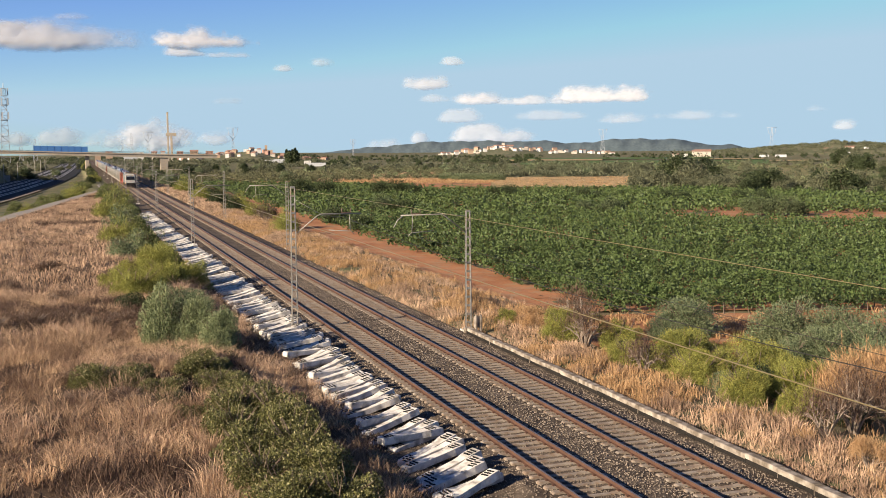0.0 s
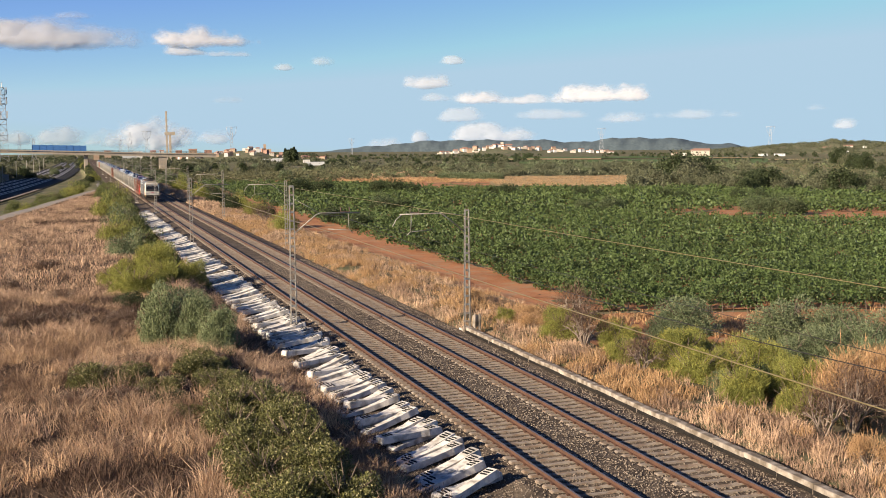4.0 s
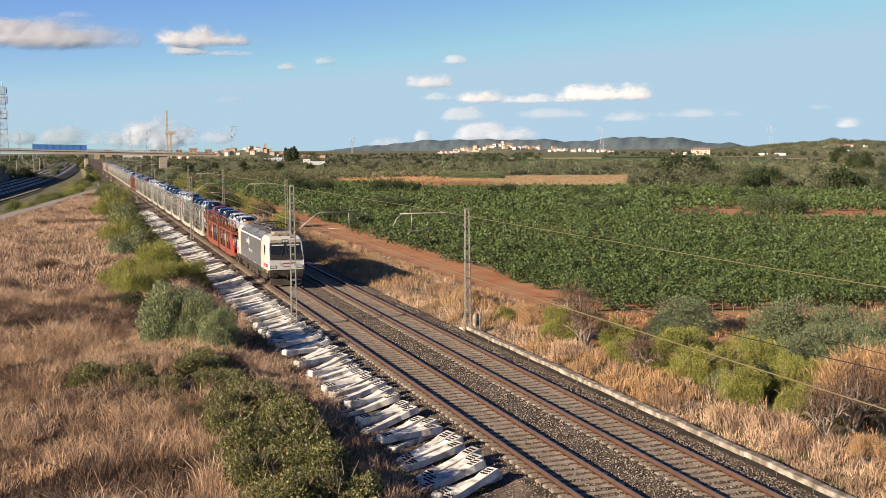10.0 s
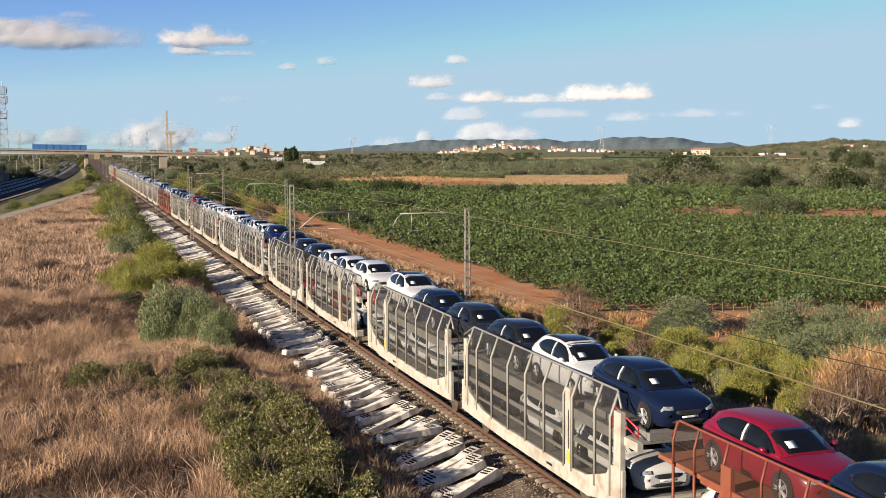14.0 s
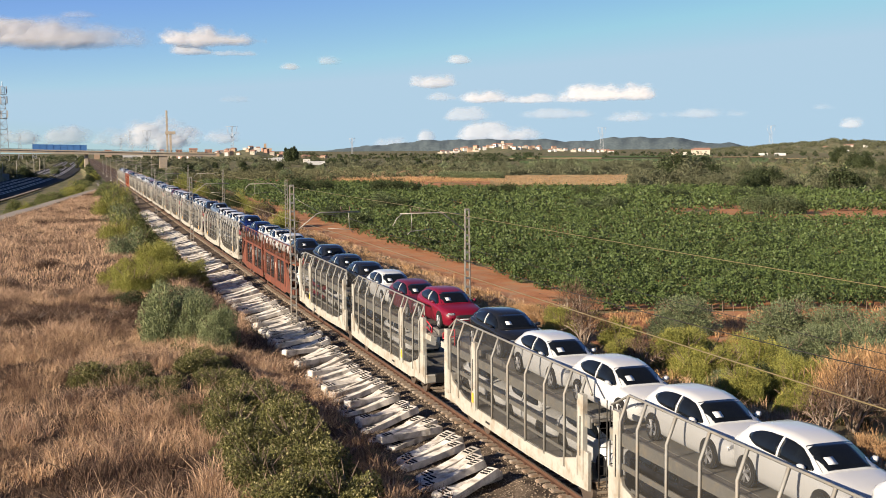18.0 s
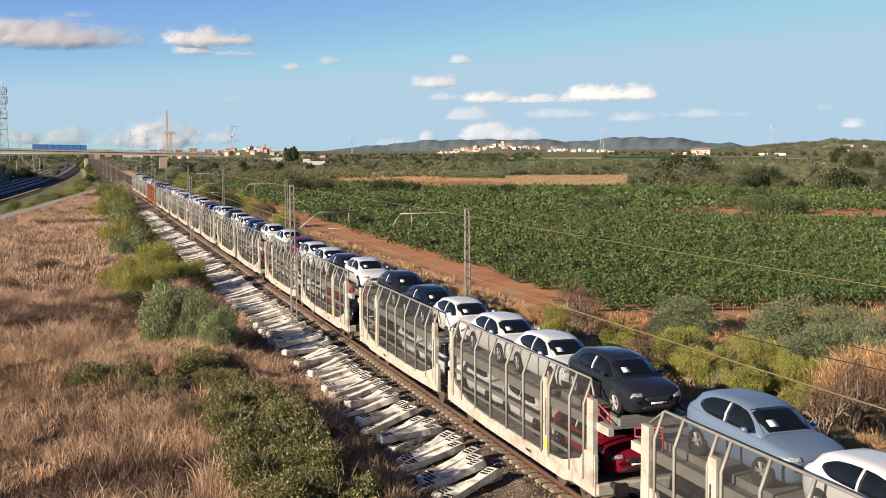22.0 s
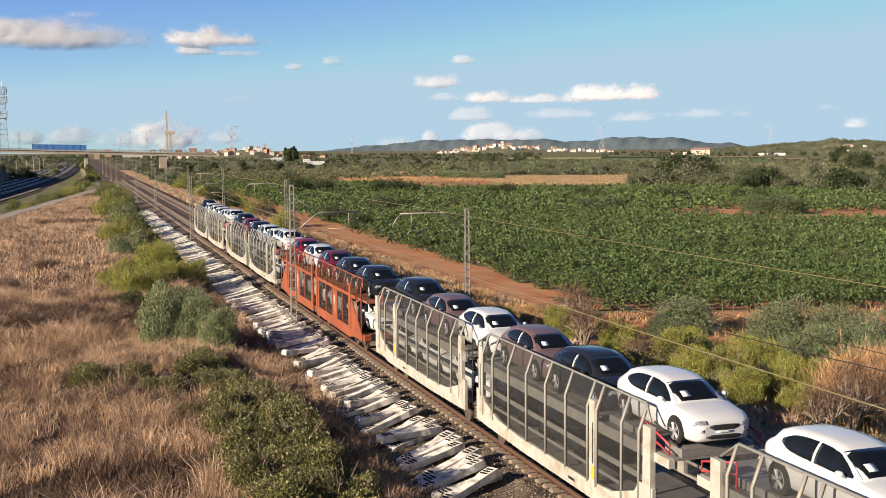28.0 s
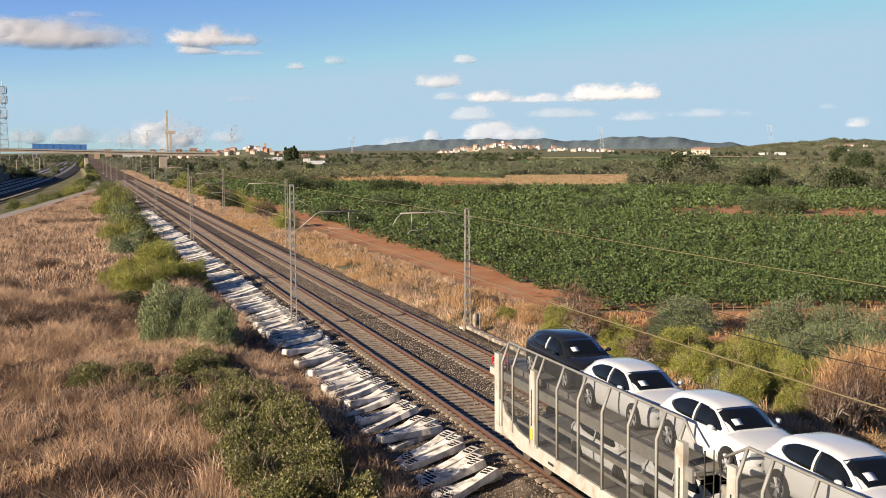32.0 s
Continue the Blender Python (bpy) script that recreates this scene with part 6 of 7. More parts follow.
    for s in (-1, 1):
        for y in (-1.30, 1.335):
            if not full:
                part("wheel", rod(bmesh.new(), (s * .74, y, .32), (s * .92, y, .32), .32, 14), M_TYRE, t)
                continue
            bm = rod(bmesh.new(), (s * .74, y, .32), (s * .925, y, .32), .325, 20)
            w = part("wheel", rod(bm, (s * .80, y, .345), (s * .906, y, .345 + h * .25), .375 + h * .2, 20), M_TYRE, t)
            bm = rod(bmesh.new(), (s * .915, y, .32), (s * .93, y, .32), .07, 10)
            for a in range(5):
                for d in (-.16, .16):
                    c_, d_ = math.cos(a * 1.2566 + d), math.sin(a * 1.2566 + d)
                    rod(bm, (s * .925, y, .32), (s * .928, y + .225 * c_, .32 + .225 * d_), .03, 4, .022)
            bmesh.ops.create_cone(bm, cap_ends=False, segments=18, radius1=.245, radius2=.215, depth=.03, matrix=Matrix.Translation((s * .92, y, .32)) @ Euler((0, s * math.pi / 2, 0)).to_matrix().to_4x4())
            part("rim", bm, M_RIM, w)
        if full:
            part("mirror", loft([[(s * .84, -.70, .955 + q), (s * .84, -.60, .955 + q), (s * .84, -.60, 1.0 + q), (s * .84, -.70, 1.0 + q)], [(s * .93, -.74, .96 + q), (s * .93, -.60, .96 + q), (s * .93, -.60, 1.075 + q), (s * .93, -.72, 1.07 + q)], [(s * 1.01, -.69, .985 + q), (s * 1.01, -.61, .985 + q), (s * 1.01, -.61, 1.06 + q), (s * 1.01, -.68, 1.055 + q)]]), P, t)
    for ob in t.children_recursive:
        ob.data.transform(Matrix.Diagonal((1.02, 1.06, 1.03, 1)))
    return t


# the order of the cars on the upper decks, from the front; upper case: black roof, "+" after a letter: small off-roader
LOADS = [("o", "w w d n r"), ("g", "n W+ k d n W+"), ("g", "w w w k d d"), ("g", "b w W+ s w W+"), ("g", "w w w w w k"), ("g", "r m w k d d"),
         ("o", "k w W W b"), ("g", "b w w w w s+"), ("g", "d w w w n k"), ("g", "w k w w m w"), ("g", "w d b w W+ d"), ("g", "w w k m w w"),
         ("g", "w w n w w w"), ("g", "w d t w t k"), ("o", "k d m w r"), ("g", "w w w d r d"), ("g", "w w w w w k")]
GREY_PITCH, ORANGE_PITCH = 30.95, 26.9
made = {}


def a_car(code, full, s, z, pitch=0.0):
    """Puts a car of that colour at s metres behind the nose."""
    c = code[0]
    key = (c, full, "+" in code)
    if key not in made:
        ob = car(c.lower(), "k" if c.isupper() else "", .12 if "+" in code else 0.0, full)
        made[key] = ob
        ob.matrix_basis = pose(0, 0, z, pitch)
    else:
        ob = copy_thing(made[key], pose(0, 0, z, pitch))
    rides(ob, s)
    return ob


rides(locomotive(), 0.0)
proto = {}
s = 18.9
pick = random.Random(11)
for w, (kind, cars) in enumerate(LOADS):
    first = w == 0
    if kind == "o":
        ob = orange_wagon(first, M_ORANGE if first else M_ORANGEDARK if w < 10 else M_ORANGELIGHT)
    else:
        if "g" not in proto:
            ob = proto["g"] = grey_wagon()
        else:
            ob = copy_thing(proto["g"], Matrix())
    rides(ob, s)
    names = cars.split()
    ends = (2.1, 26.1) if kind == "g" else (2.3, 22.2)
    spots = (1.25, 6.05, 10.6, 15.4, 20.2, 24.9) if kind == "g" else np.linspace(ends[0] - .2, ends[1] - .35, len(names))
    for code, d in zip(names, spots):
        up = .2 if kind == "g" and d in (spots[0], spots[-1]) else 0.0
        a_car(code, True, s + d + pick.uniform(-.1, .1), 2.935 + up)
    low = np.linspace(ends[0] + .3, ends[1] - .3, len(names))
    for j, d in enumerate(low):
        if j in (1, len(low) - 2) or kind == "o" or pick.random() < .95:
            a_car("w" if kind == "o" else pick.choice("wwwwrkdw"), j == 0, s + d, 1.07)
    s += GREY_PITCH if kind == "g" else ORANGE_PITCH

# ---- road bridge over both railways ----
M_BRIDGE = surface("bridge_concrete", (.34, .28, .21), (.44, .37, .285), .15, .9, fine=2.0, spot=(.33, .28, .23), amount=.35)
M_BLUE = paint("blue_screen", (.06, .17, .40), .45, 0, .2)
BY0 = 640.0
bridge = empty("road_bridge", "concrete road bridge with tan fascia crossing the railways", "bridge")
bridge["kind"] = "structure"
deck = part("deck", slab([(-70, 10.2), (-47, 9.7), (36, 7.0), (60, 6.6), (60, 8.6), (36, 9.0), (-47, 11.6), (-70, 12.1)], "y", BY0, BY0 + 9), M_BRIDGE, bridge)
part("fascia", slab([(-70, 11.6), (-47, 11.1), (36, 8.5), (60, 8.1), (60, 8.7), (36, 9.1), (-47, 11.65), (-70, 12.15)], "y", BY0 - .4, BY0), M_BRIDGE, bridge)
part("pier", block(-10.5, BY0 + 2, -3, -8.3, BY0 + 7, 9.8, .2), M_BRIDGE, bridge)
part("abutment", loft([[(29.5, BY0 + 1, -2), (33, BY0 + 1, -2), (33, BY0 + 8, -2), (29.5, BY0 + 8, -2)], [(28.8, BY0 + .5, 8.2), (33.5, BY0 + .5, 8.2), (33.5, BY0 + 8.5, 8.2), (28.8, BY0 + 8.5, 8.2)]], smooth=False), M_BRIDGE, bridge)
part("abutment", block(-72, BY0 + 3, -4, -63, BY0 + 8, 10.5, .3), M_BRIDGE, bridge)
bm = bmesh.new()
for k in range(44):
    x = -68 + k * 2.8
    z = 11.3 - (x + 70) * .0225
    rod(bm, (x, BY0 + .2, z - .4), (x, BY0 + .2, z + 1.2), .06, 4)
rod(bm, (-68, BY0 + .2, 12.3), (52, BY0 + .2, 9.7), .07, 4)
rod(bm, (-68, BY0 + .2, 11.8), (52, BY0 + .2, 9.2), .05, 4)
part("railing", bm, M_DARK, bridge)
for k in range(8):
    x = -36.5 + k * 3.45
    z = 11.2 - (x + 47) * .0225
    s_ = part("noise_screen", block(x, BY0 - .1, z - .5, x + 3.35, BY0 + .1, z + 3.1), M_BLUE, bridge, "blue noise screen panel")
    part("screen_post", block(x - .12, BY0 - .2, z - .5, x, BY0 + .05, z + 3.5), M_BLUE, s_)

# ---- the other railway, curving away on the left ----
M_HSBED = surface("dark_ballast", (.022, .022, .024), (.045, .043, .042), .2, .95, fine=4.0)
M_HSRAIL = surface("pale_rails", (.34, .31, .28), (.46, .42, .38), .5, .5, .3)
line = [(-70, 150), (-57, 250), (-48.5, 330), (-41.5, 426), (-35.2, 536), (-31.2, 640), (-27.5, 800), (-23, 1110), (-18, 1600), (-14, 2300), (-12, 2700)]
ly = np.array([p[1] for p in line], float)
lx = np.array([p[0] for p in line], float)
hy = np.r_[np.arange(150, 1100, 8.0), np.arange(1100, 2700, 40.0)]
hx = np.interp(hy, ly, lx)
for _ in range(6):
    hx[1:-1] = (hx[:-2] + 2 * hx[1:-1] + hx[2:]) / 4


def ribbon(name, off0, off1, z, material, label, category, end=9999):
    v = np.concatenate([np.stack([hx + off0, hy, 0 * hy + z], 1), np.stack([hx + off1, hy, 0 * hy + z], 1)])
    n = int((hy < end).sum())
    v = v[np.r_[0:n, len(hy):len(hy) + n]]
    i = np.arange(n - 1)
    ob = sheet(name, v, np.stack([i, i + n, i + n + 1, i + 1], 1), material)
    return tagged(ob, label, category, kind="structure")


wide = np.minimum(14.5, -10.0 - hx)
ribbon("ballast_2", -10, wide, -2.6, M_HSBED, "dark ballast bed of the second railway", "ballast")
for o in (-6.9, -5.4, -2.3, -.8, 2.3, 3.8, 6.9, 8.4):
    ribbon("track_3", o - .3, o + .3, -2.52, M_HSRAIL, "pale rails of the second railway", "railway track")
ribbon("trim_kerb", wide, wide + 1.2, -2.3, M_KERB, "pale concrete edge of the second railway", "kerb", 420)
for k in range(9):
    y = 330 + k * 62
    x = float(np.interp(y, ly, lx)) - 8.5
    t = empty("catenary_mast", "slim grey mast beside the second railway", "catenary mast", "catenary masts", pose(x, y, -2.6))
    part("pole", rod(bmesh.new(), (0, 0, 0), (0, 0, 8.5), .2, 6, .14), M_GALV, t)
    part("bracket", tube([(0, 0, 6.2), (2.6, 0, 7.3)], .06, 5), M_GALV, t)

# ---- far things on the skyline ----
M_STEEL = surface("pylon_steel", (.26, .25, .24), (.34, .33, .32), .5, .6, .3)
M_STEELFAR = surface("far_pylon_steel", (.30, .31, .33), (.36, .37, .39), .5, .7)


def lattice_tower(name, label, category, bearing, d, z0, z1, w0, w1, rungs, material=None, r=.15):
    x, y = polar(bearing, d)
    t = empty(name, label, category, m=pose(x, y, z0, 0, 0, -bearing))
    h = z1 - z0
    material = material or M_STEEL
    for sx in (-1, 1):
        for sy in (-1, 1):
            part("leg", rod(bmesh.new(), (sx * w0, sy * w0, 0), (sx * w1, sy * w1, h), r, 4), material, t)
    bm = bmesh.new()
    for k in range(rungs):
        za, zb = h * k / rungs, h * (k + 1) / rungs
        wa, wb = w0 + (w1 - w0) * k / rungs, w0 + (w1 - w0) * (k + 1) / rungs
        sg = 1 if k % 2 else -1
        for sy in (-1, 1):
            rod(bm, (-sg * wa, sy * wa, za), (sg * wb, sy * wb, zb), r * .6, 4)
            rod(bm, (-wb, sy * wb, zb), (wb, sy * wb, zb), r * .6, 4)
    part("bracing", bm, material, t)
    return t, h


M_SHEDGREY = surface("cabin_grey", (.20, .20, .19), (.28, .28, .27), .5, .8)
t, h = lattice_tower("phone_mast", "tall lattice phone mast with white antenna panels", "phone mast", -3.13, 560, 6, 40, 1.9, 1.0, 14, r=.13)
part("cabinet", block(-1.6, -1.2, -9, 1.4, 1.2, -6, .1), M_SHEDGREY, t)
for z, n_ in ((h - 1.0, 3), (h - 5.5, 3), (h - 12, 2)):
    for k in range(n_):
        a = k * 2.1
        part("antenna", block(math.cos(a) * 1.8 - .3, math.sin(a) * 1.8 - .3, z - 2.0, math.cos(a) * 1.8 + .3, math.sin(a) * 1.8 + .3, z + 1.2), M_WHITE, t)
    part("platform", rod(bmesh.new(), (0, 0, z - 2.4), (0, 0, z - 2.2), 1.9, 8), M_STEEL, t)
part("lightning_rod", rod(bmesh.new(), (0, 0, h), (0, 0, h + 2.5), .25, 6, .15), M_WHITE, t)


def chimney():
    x, y = polar(4.43, 1150)
    t = empty("monument", "pale stone cross-shaped tower rising above the trees", "tower", m=pose(x, y, 5, 0, 0, -4.43))
    part("shaft", block(-2.0, -1.5, -9, -.2, 1.5, 44, .1), M_BRIDGE, t)
    part("shaft", block(1.0, -1.5, -9, 3.2, 1.5, 22, .1), M_BRIDGE, t)
    part("arm", block(-3, -1.8, 20.5, 7.0, 1.8, 23.5, .1), M_BRIDGE, t)


chimney()
for b, d, top, w in ((-2.45, 1500, 32, 2.5), (-1.82, 1400, 26, 2.5), (2.17, 1600, 26, 2.0), (2.63, 1500, 34, 3.2)):
    lattice_tower("pylon", "far grey lattice power pylon", "pylon", b, d, 0, top, w, .7, 7, M_STEELFAR, .25)
for b, d, top, w in ((3.41, 1700, 38, 2.2), (7.52, 1500, 40, 2.0), (26.10, 2200, 46, 4.2), (34.28, 2200, 46, 4.2), (13.49, 2000, 28, 1.4)):
    t, h = lattice_tower("pylon", "far lattice pylon with spread arms", "pylon", b, d, 0, top, w, .8, 8, M_STEELFAR, .3)
    for sx in (-1, 1):
        part("arm", tube([(0, 0, h * .62), (sx * h * .13, 0, h * .8), (sx * h * .16, 0, h)], .3, 4), M_STEELFAR, t)
    part("cross_arm", tube([(-h * .19, 0, h), (h * .19, 0, h)], .28, 4), M_STEELFAR, t)

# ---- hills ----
# the farthest range has its distance haze mixed into the colour as blue-grey
M_HILL = surface("hazy_far_hill", (.115, .15, .155), (.17, .205, .20), .006, 1.0, fine=.03, spot=(.085, .11, .12), amount=.5)
M_HILL2 = surface("wooded_hill", (.085, .095, .05), (.15, .15, .085), .02, 1.0, fine=.05, spot=(.23, .19, .12), amount=.36)


def hills(name, label, d, b0, b1, bumps, material, depth=700, rough=1.0, trees=0, leaves=None):
    """A range of hills: bumps are (bearing, half width in degrees, height)."""
    nb, nd = 560, 14
    bs, ds = np.linspace(b0, b1, nb), np.linspace(-1, 1, nd)

    def rise(bb, dd):
        z = 0 * bb * dd
        for b, w, h in bumps:
            z = z + h * np.exp(-((bb - b) / w) ** 2)
        z = np.maximum(z, 0) * (1 - dd ** 2) ** .8
        return z + rough * (np.sin(bb * 4.1 + dd * 2) + np.sin(bb * 9.0 - dd * 5) * .5 + np.sin(bb * 23.0 + dd * 9) * .12) * np.clip(z / 20, 0, 1)

    z = rise(bs[None], ds[:, None]) + np.random.RandomState(5).uniform(-.08, .08, (nd, nb)) * rough
    dist = d + ds[:, None] * depth * .5 + 0 * z
    x = EYE.x + dist * np.sin(np.radians(bs))[None]
    y = dist * np.cos(np.radians(bs))[None]
    i = (np.arange(nd - 1)[:, None] * nb + np.arange(nb - 1)[None]).ravel()
    ob = sheet(name, np.stack([x.ravel(), y.ravel(), z.ravel() - 4], 1), np.stack([i, i + 1, i + nb + 1, i + nb], 1), material, True)
    tagged(ob, label, "hills", kind="structure")
    if trees:
        rs = np.random.RandomState(8)
        bb, dd = rs.uniform(b0, b1, trees), rs.uniform(-.95, .15, trees)
        k = np.sin(bb * 6 + dd * 7) + np.sin(bb * 2.3 - dd * 11) > -.7
        bb, dd = bb[k], dd[k]
        r = d + dd * depth * .5
        c = np.stack([EYE.x + r * np.sin(np.radians(bb)), r * np.cos(np.radians(bb)), rise(bb, dd) - 4], 1)
        per = 22
        q = rs.normal(size=(len(c) * per, 3))
        q /= np.linalg.norm(q, axis=1)[:, None]
        q[:, 2] = np.abs(q[:, 2]) * 1.2
        p = np.repeat(c, per, 0) + q * np.repeat(rs.uniform(1.2, 3.0, len(c)), per)[:, None]
        tagged(sheet("hill_woods", *quads(p, rs.uniform(.7, 1.6, len(p)), rs, .1, 1.2), leaves), "pine woods on the low hills", "woods", kind="stuff")
    return lambda b, r: float(rise(np.float64(b), np.float64((r - d) / depth * 2))) - 4


hills("backdrop_hills", "wooded hills on the horizon, distance haze painted in as blue-grey", 4100, 11.63, 35.26, [(12.20, 0.95, 3), (13.40, 0.95, 12), (14.60, 0.95, 17), (15.81, 0.95, 20), (17.02, 0.95, 30), (18.23, 0.95, 29), (19.44, 0.95, 30), (20.65, 0.95, 31), (21.85, 0.95, 26), (23.05, 0.95, 32), (24.25, 0.95, 22), (25.44, 0.95, 23), (26.63, 0.95, 33), (27.81, 0.95, 32), (28.98, 0.95, 29), (30.14, 0.95, 31), (31.29, 0.95, 10), (32.43, 0.95, 21), (33.56, 0.95, -7)], M_HILL, 700, 1.6)
hills("backdrop_hills", "low wooded hills with dry clearings", 1900, 29.59, 44.88, [(30.42, 0.95, 4), (31.57, 0.95, 5), (32.70, 0.95, 7), (33.83, 0.95, 7), (34.94, 0.95, 11), (36.05, 0.95, 10), (37.13, 0.95, 15), (38.21, 0.95, 12), (39.27, 0.95, 10), (40.31, 0.95, 12), (41.34, 0.95, 11), (42.35, 0.95, 10), (43.35, 0.95, 11)], M_HILL2, 520, 1.0, 2200, L_FAR)
near_rise = hills("backdrop_hills", "gentle rise under the village", 1440, 3.03, 13.91, [(8.66, 1.6, 11), (6.57, 2.0, 6)], M_HILL2, 420, .4)
far_rise = hills("backdrop_hills", "gentle rise under the far village", 2300, 16.79, 28.20, [(21.11, 1.5, 14), (23.68, 2.2, 7), (19.09, 1.2, 5)], M_HILL2, 500, .4)

# ---- villages ----
M_WALLS = [surface("house_cream", (.44, .38, .30), (.50, .44, .36), .3, .9), surface("house_white", (.52, .50, .45), (.60, .57, .52), .3, .9), surface("house_ochre", (.36, .25, .17), (.42, .31, .22), .3, .9), surface("house_brick", (.28, .16, .12), (.34, .21, .16), .3, .9)]
M_TILE = surface("roof_tile", (.26, .15, .11), (.34, .20, .15), .3, .9)
M_WIN = surface("far_window", (.06, .065, .07), (.10, .10, .11), .5, .3)


def house(wall, w, dp, h, storeys, flat):
    t = empty("house", "pale village house with %s" % ("flat roof" if flat else "red tiled roof"), "house", "village houses")
    part("wall", block(-w / 2, -dp / 2, -7, w / 2, dp / 2, h), wall, t)
    if flat:
        part("roof", block(-w / 2 - .2, -dp / 2 - .2, h, w / 2 + .2, dp / 2 + .2, h + .5), wall, t)
    else:
        part("roof", slab([(-dp / 2 - .5, h), (0, h + 2.2), (dp / 2 + .5, h)], "x", -w / 2 - .4, w / 2 + .4), M_TILE, t)
    me = None
    for s_ in range(storeys):
        for k in range(2 if s_ == 0 else 0):
            x = -w / 2 + (k + .5) * w / 2
            m = pose(x, -dp / 2 - .06, h - 2.0)
            if me is None:
                ob = part("window", block(-.6, -.05, -.8, .6, .05, .8), M_WIN, t)
                ob.matrix_basis, me = m, ob.data
            else:
                share("window", me, t, m)
    return t


M_SHED = surface("shed_white", (.42, .42, .41), (.50, .50, .49), .3, .8)


kinds = [house(M_WALLS[0], 10, 9, 7, 2, False), house(M_WALLS[1], 13, 9, 6.5, 2, True), house(M_WALLS[1], 9, 9, 9, 3, False), house(M_WALLS[2], 12, 10, 9, 3, False), house(M_WALLS[3], 11, 10, 10, 3, True), house(M_WALLS[0], 17, 10, 4.5, 1, False), house(M_SHED, 34, 14, 4.5, 1, True), house(M_WALLS[1], 10, 9, 6, 0, False), house(M_WALLS[1], 8, 8, 8, 0, False), house(M_WALLS[0], 14, 9, 5, 0, True)]
used = set()


def settle(kind, bearing, d, z, scale=1.0, turn=0.0):
    x, y = polar(bearing, d)
    m = pose(x, y, z, 0, 0, -bearing + turn)
    ob = kinds[kind]
    if kind in used:
        ob = copy_thing(ob, m)
    else:
        used.add(kind)
        ob.matrix_basis = m
    ob.scale = (scale, scale, scale)


rnd = random.Random(33)
for k in range(64):
    b = 4.9 + (12.2 - 4.9) * rnd.random()
    d = rnd.uniform(1290, 1450)
    settle(rnd.choice((0, 1, 3, 3, 4, 8, 0, 7)), b, d, near_rise(b, d), rnd.uniform(.34, .58), rnd.uniform(-35, 35))
for k in range(80):
    b = 17.94 + (26.80 - 17.94) * rnd.random() ** 1.1
    d = rnd.uniform(2120, 2310)
    settle(rnd.choice((7, 8, 9, 7, 8, 9, 3)), b, d, far_rise(b, d), rnd.uniform(.45, .8), rnd.uniform(-30, 30))
for b, d, kd, sc, z in ((31.02, 1380, 5, 1.1, .5), (30.64, 1400, 0, .7, .5), (29.70, 1400, 5, .45, 0), (30.20, 1410, 1, .35, 0), (37.85, 1720, 5, .8, 5.5), (38.61, 1720, 1, .45, 6), (36.88, 1720, 5, .6, 4.5), (37.72, 1650, 6, .3, 1), (34.73, 1300, 6, .35, 0), (33.94, 1320, 6, .3, 0),
                        (11.63, 820, 6, .4, -.5), (11.20, 850, 1, .4, 0), (10.07, 1050, 6, .6, -.5), (9.23, 1080, 6, .35, 0), (2.55, 1500, 6, .5, 3), (2.97, 1520, 1, .9, 3), (3.70, 1500, 0, .7, 4), (4.11, 1480, 2, .6, 4), (1.03, 1500, 3, .6, 3), (1.56, 1500, 3, .7, 3), (4.93, 1400, 4, .7, 3), (5.61, 1380, 3, .8, 3), (6.35, 1390, 4, .8, 2)):
    settle(kd, b, d, z, sc)
# church tower and cypresses
x, y = polar(21.11, 2300)
t = empty("church", "pale village church with a square tower", "church", m=pose(x, y, 8, 0, 0, -21.11))
part("tower", block(-3, -3, -12, 3, 3, 14), M_WALLS[0], t)
part("nave", block(3, -5, -12, 20, 5, 6), M_WALLS[0], t)
part("roof", slab([(-6, 7), (0, 10), (6, 7)], "x", 3, 21), M_TILE, t)
x, y = polar(9.14, 1430)
t = empty("church", "reddish village church above the roofs", "church", m=pose(x, y, 9, 0, 0, -9.14))
part("tower", block(-1.6, -1.6, -6, 1.6, 1.6, 8), M_WALLS[2], t)
part("nave", block(1.6, -3, -6, 8, 3, 2), M_WALLS[2], t)
rs = np.random.RandomState(17)
cyp = empty("cypress", "slim dark green cypress", "tree", "cypresses")
p = rs.normal(size=(900, 3)) * np.array([.55, .55, 0])
p[:, 2] = rs.uniform(.3, 9, 900)
p[:, :2] *= np.clip(1.5 * np.sin(np.pi * np.clip(p[:, 2] / 9.2, 0, 1)) ** .7, .1, 1.5)[:, None]
ob = sheet("crown", *quads(p, rs.uniform(.4, .9, 900), rs, 0, 1.5), L_DARK)
ob.parent = cyp
part("trunk", rod(bmesh.new(), (0, 0, -.5), (0, 0, 4), .18, 6, .1), M_BARK, cyp)
for k, (b, d) in enumerate(((10.30, 900), (10.44, 905), (10.58, 898), (10.67, 902), (10.16, 910))):
    x, y = polar(b, d)
    m = pose(x, y, 0, 0, 0, k * 50)
    o = cyp if k == 0 else copy_thing(cyp, m)
    o.matrix_basis = m
    o.scale = (1.2, 1.2, 1.15 + .1 * (k % 3))

# pale fields on the plain
M_FIELD = surface("stubble_field", (.42, .29, .14), (.54, .39, .205), .05, .95, fine=.5, spot=(.20, .16, .085), amount=.45)
M_GREENF = surface("green_field", (.075, .115, .04), (.115, .16, .06), .02, .95, fine=.3)


def field(b0, b1, d0, d1, material, label, lift):
    q = [polar(b0, d0), polar(b1, d0), polar(b1, d1), polar(b0, d1)]
    drape("ground_field", [q[0], q[3]], [q[1], q[2]], lift, material, label, "field", 12)


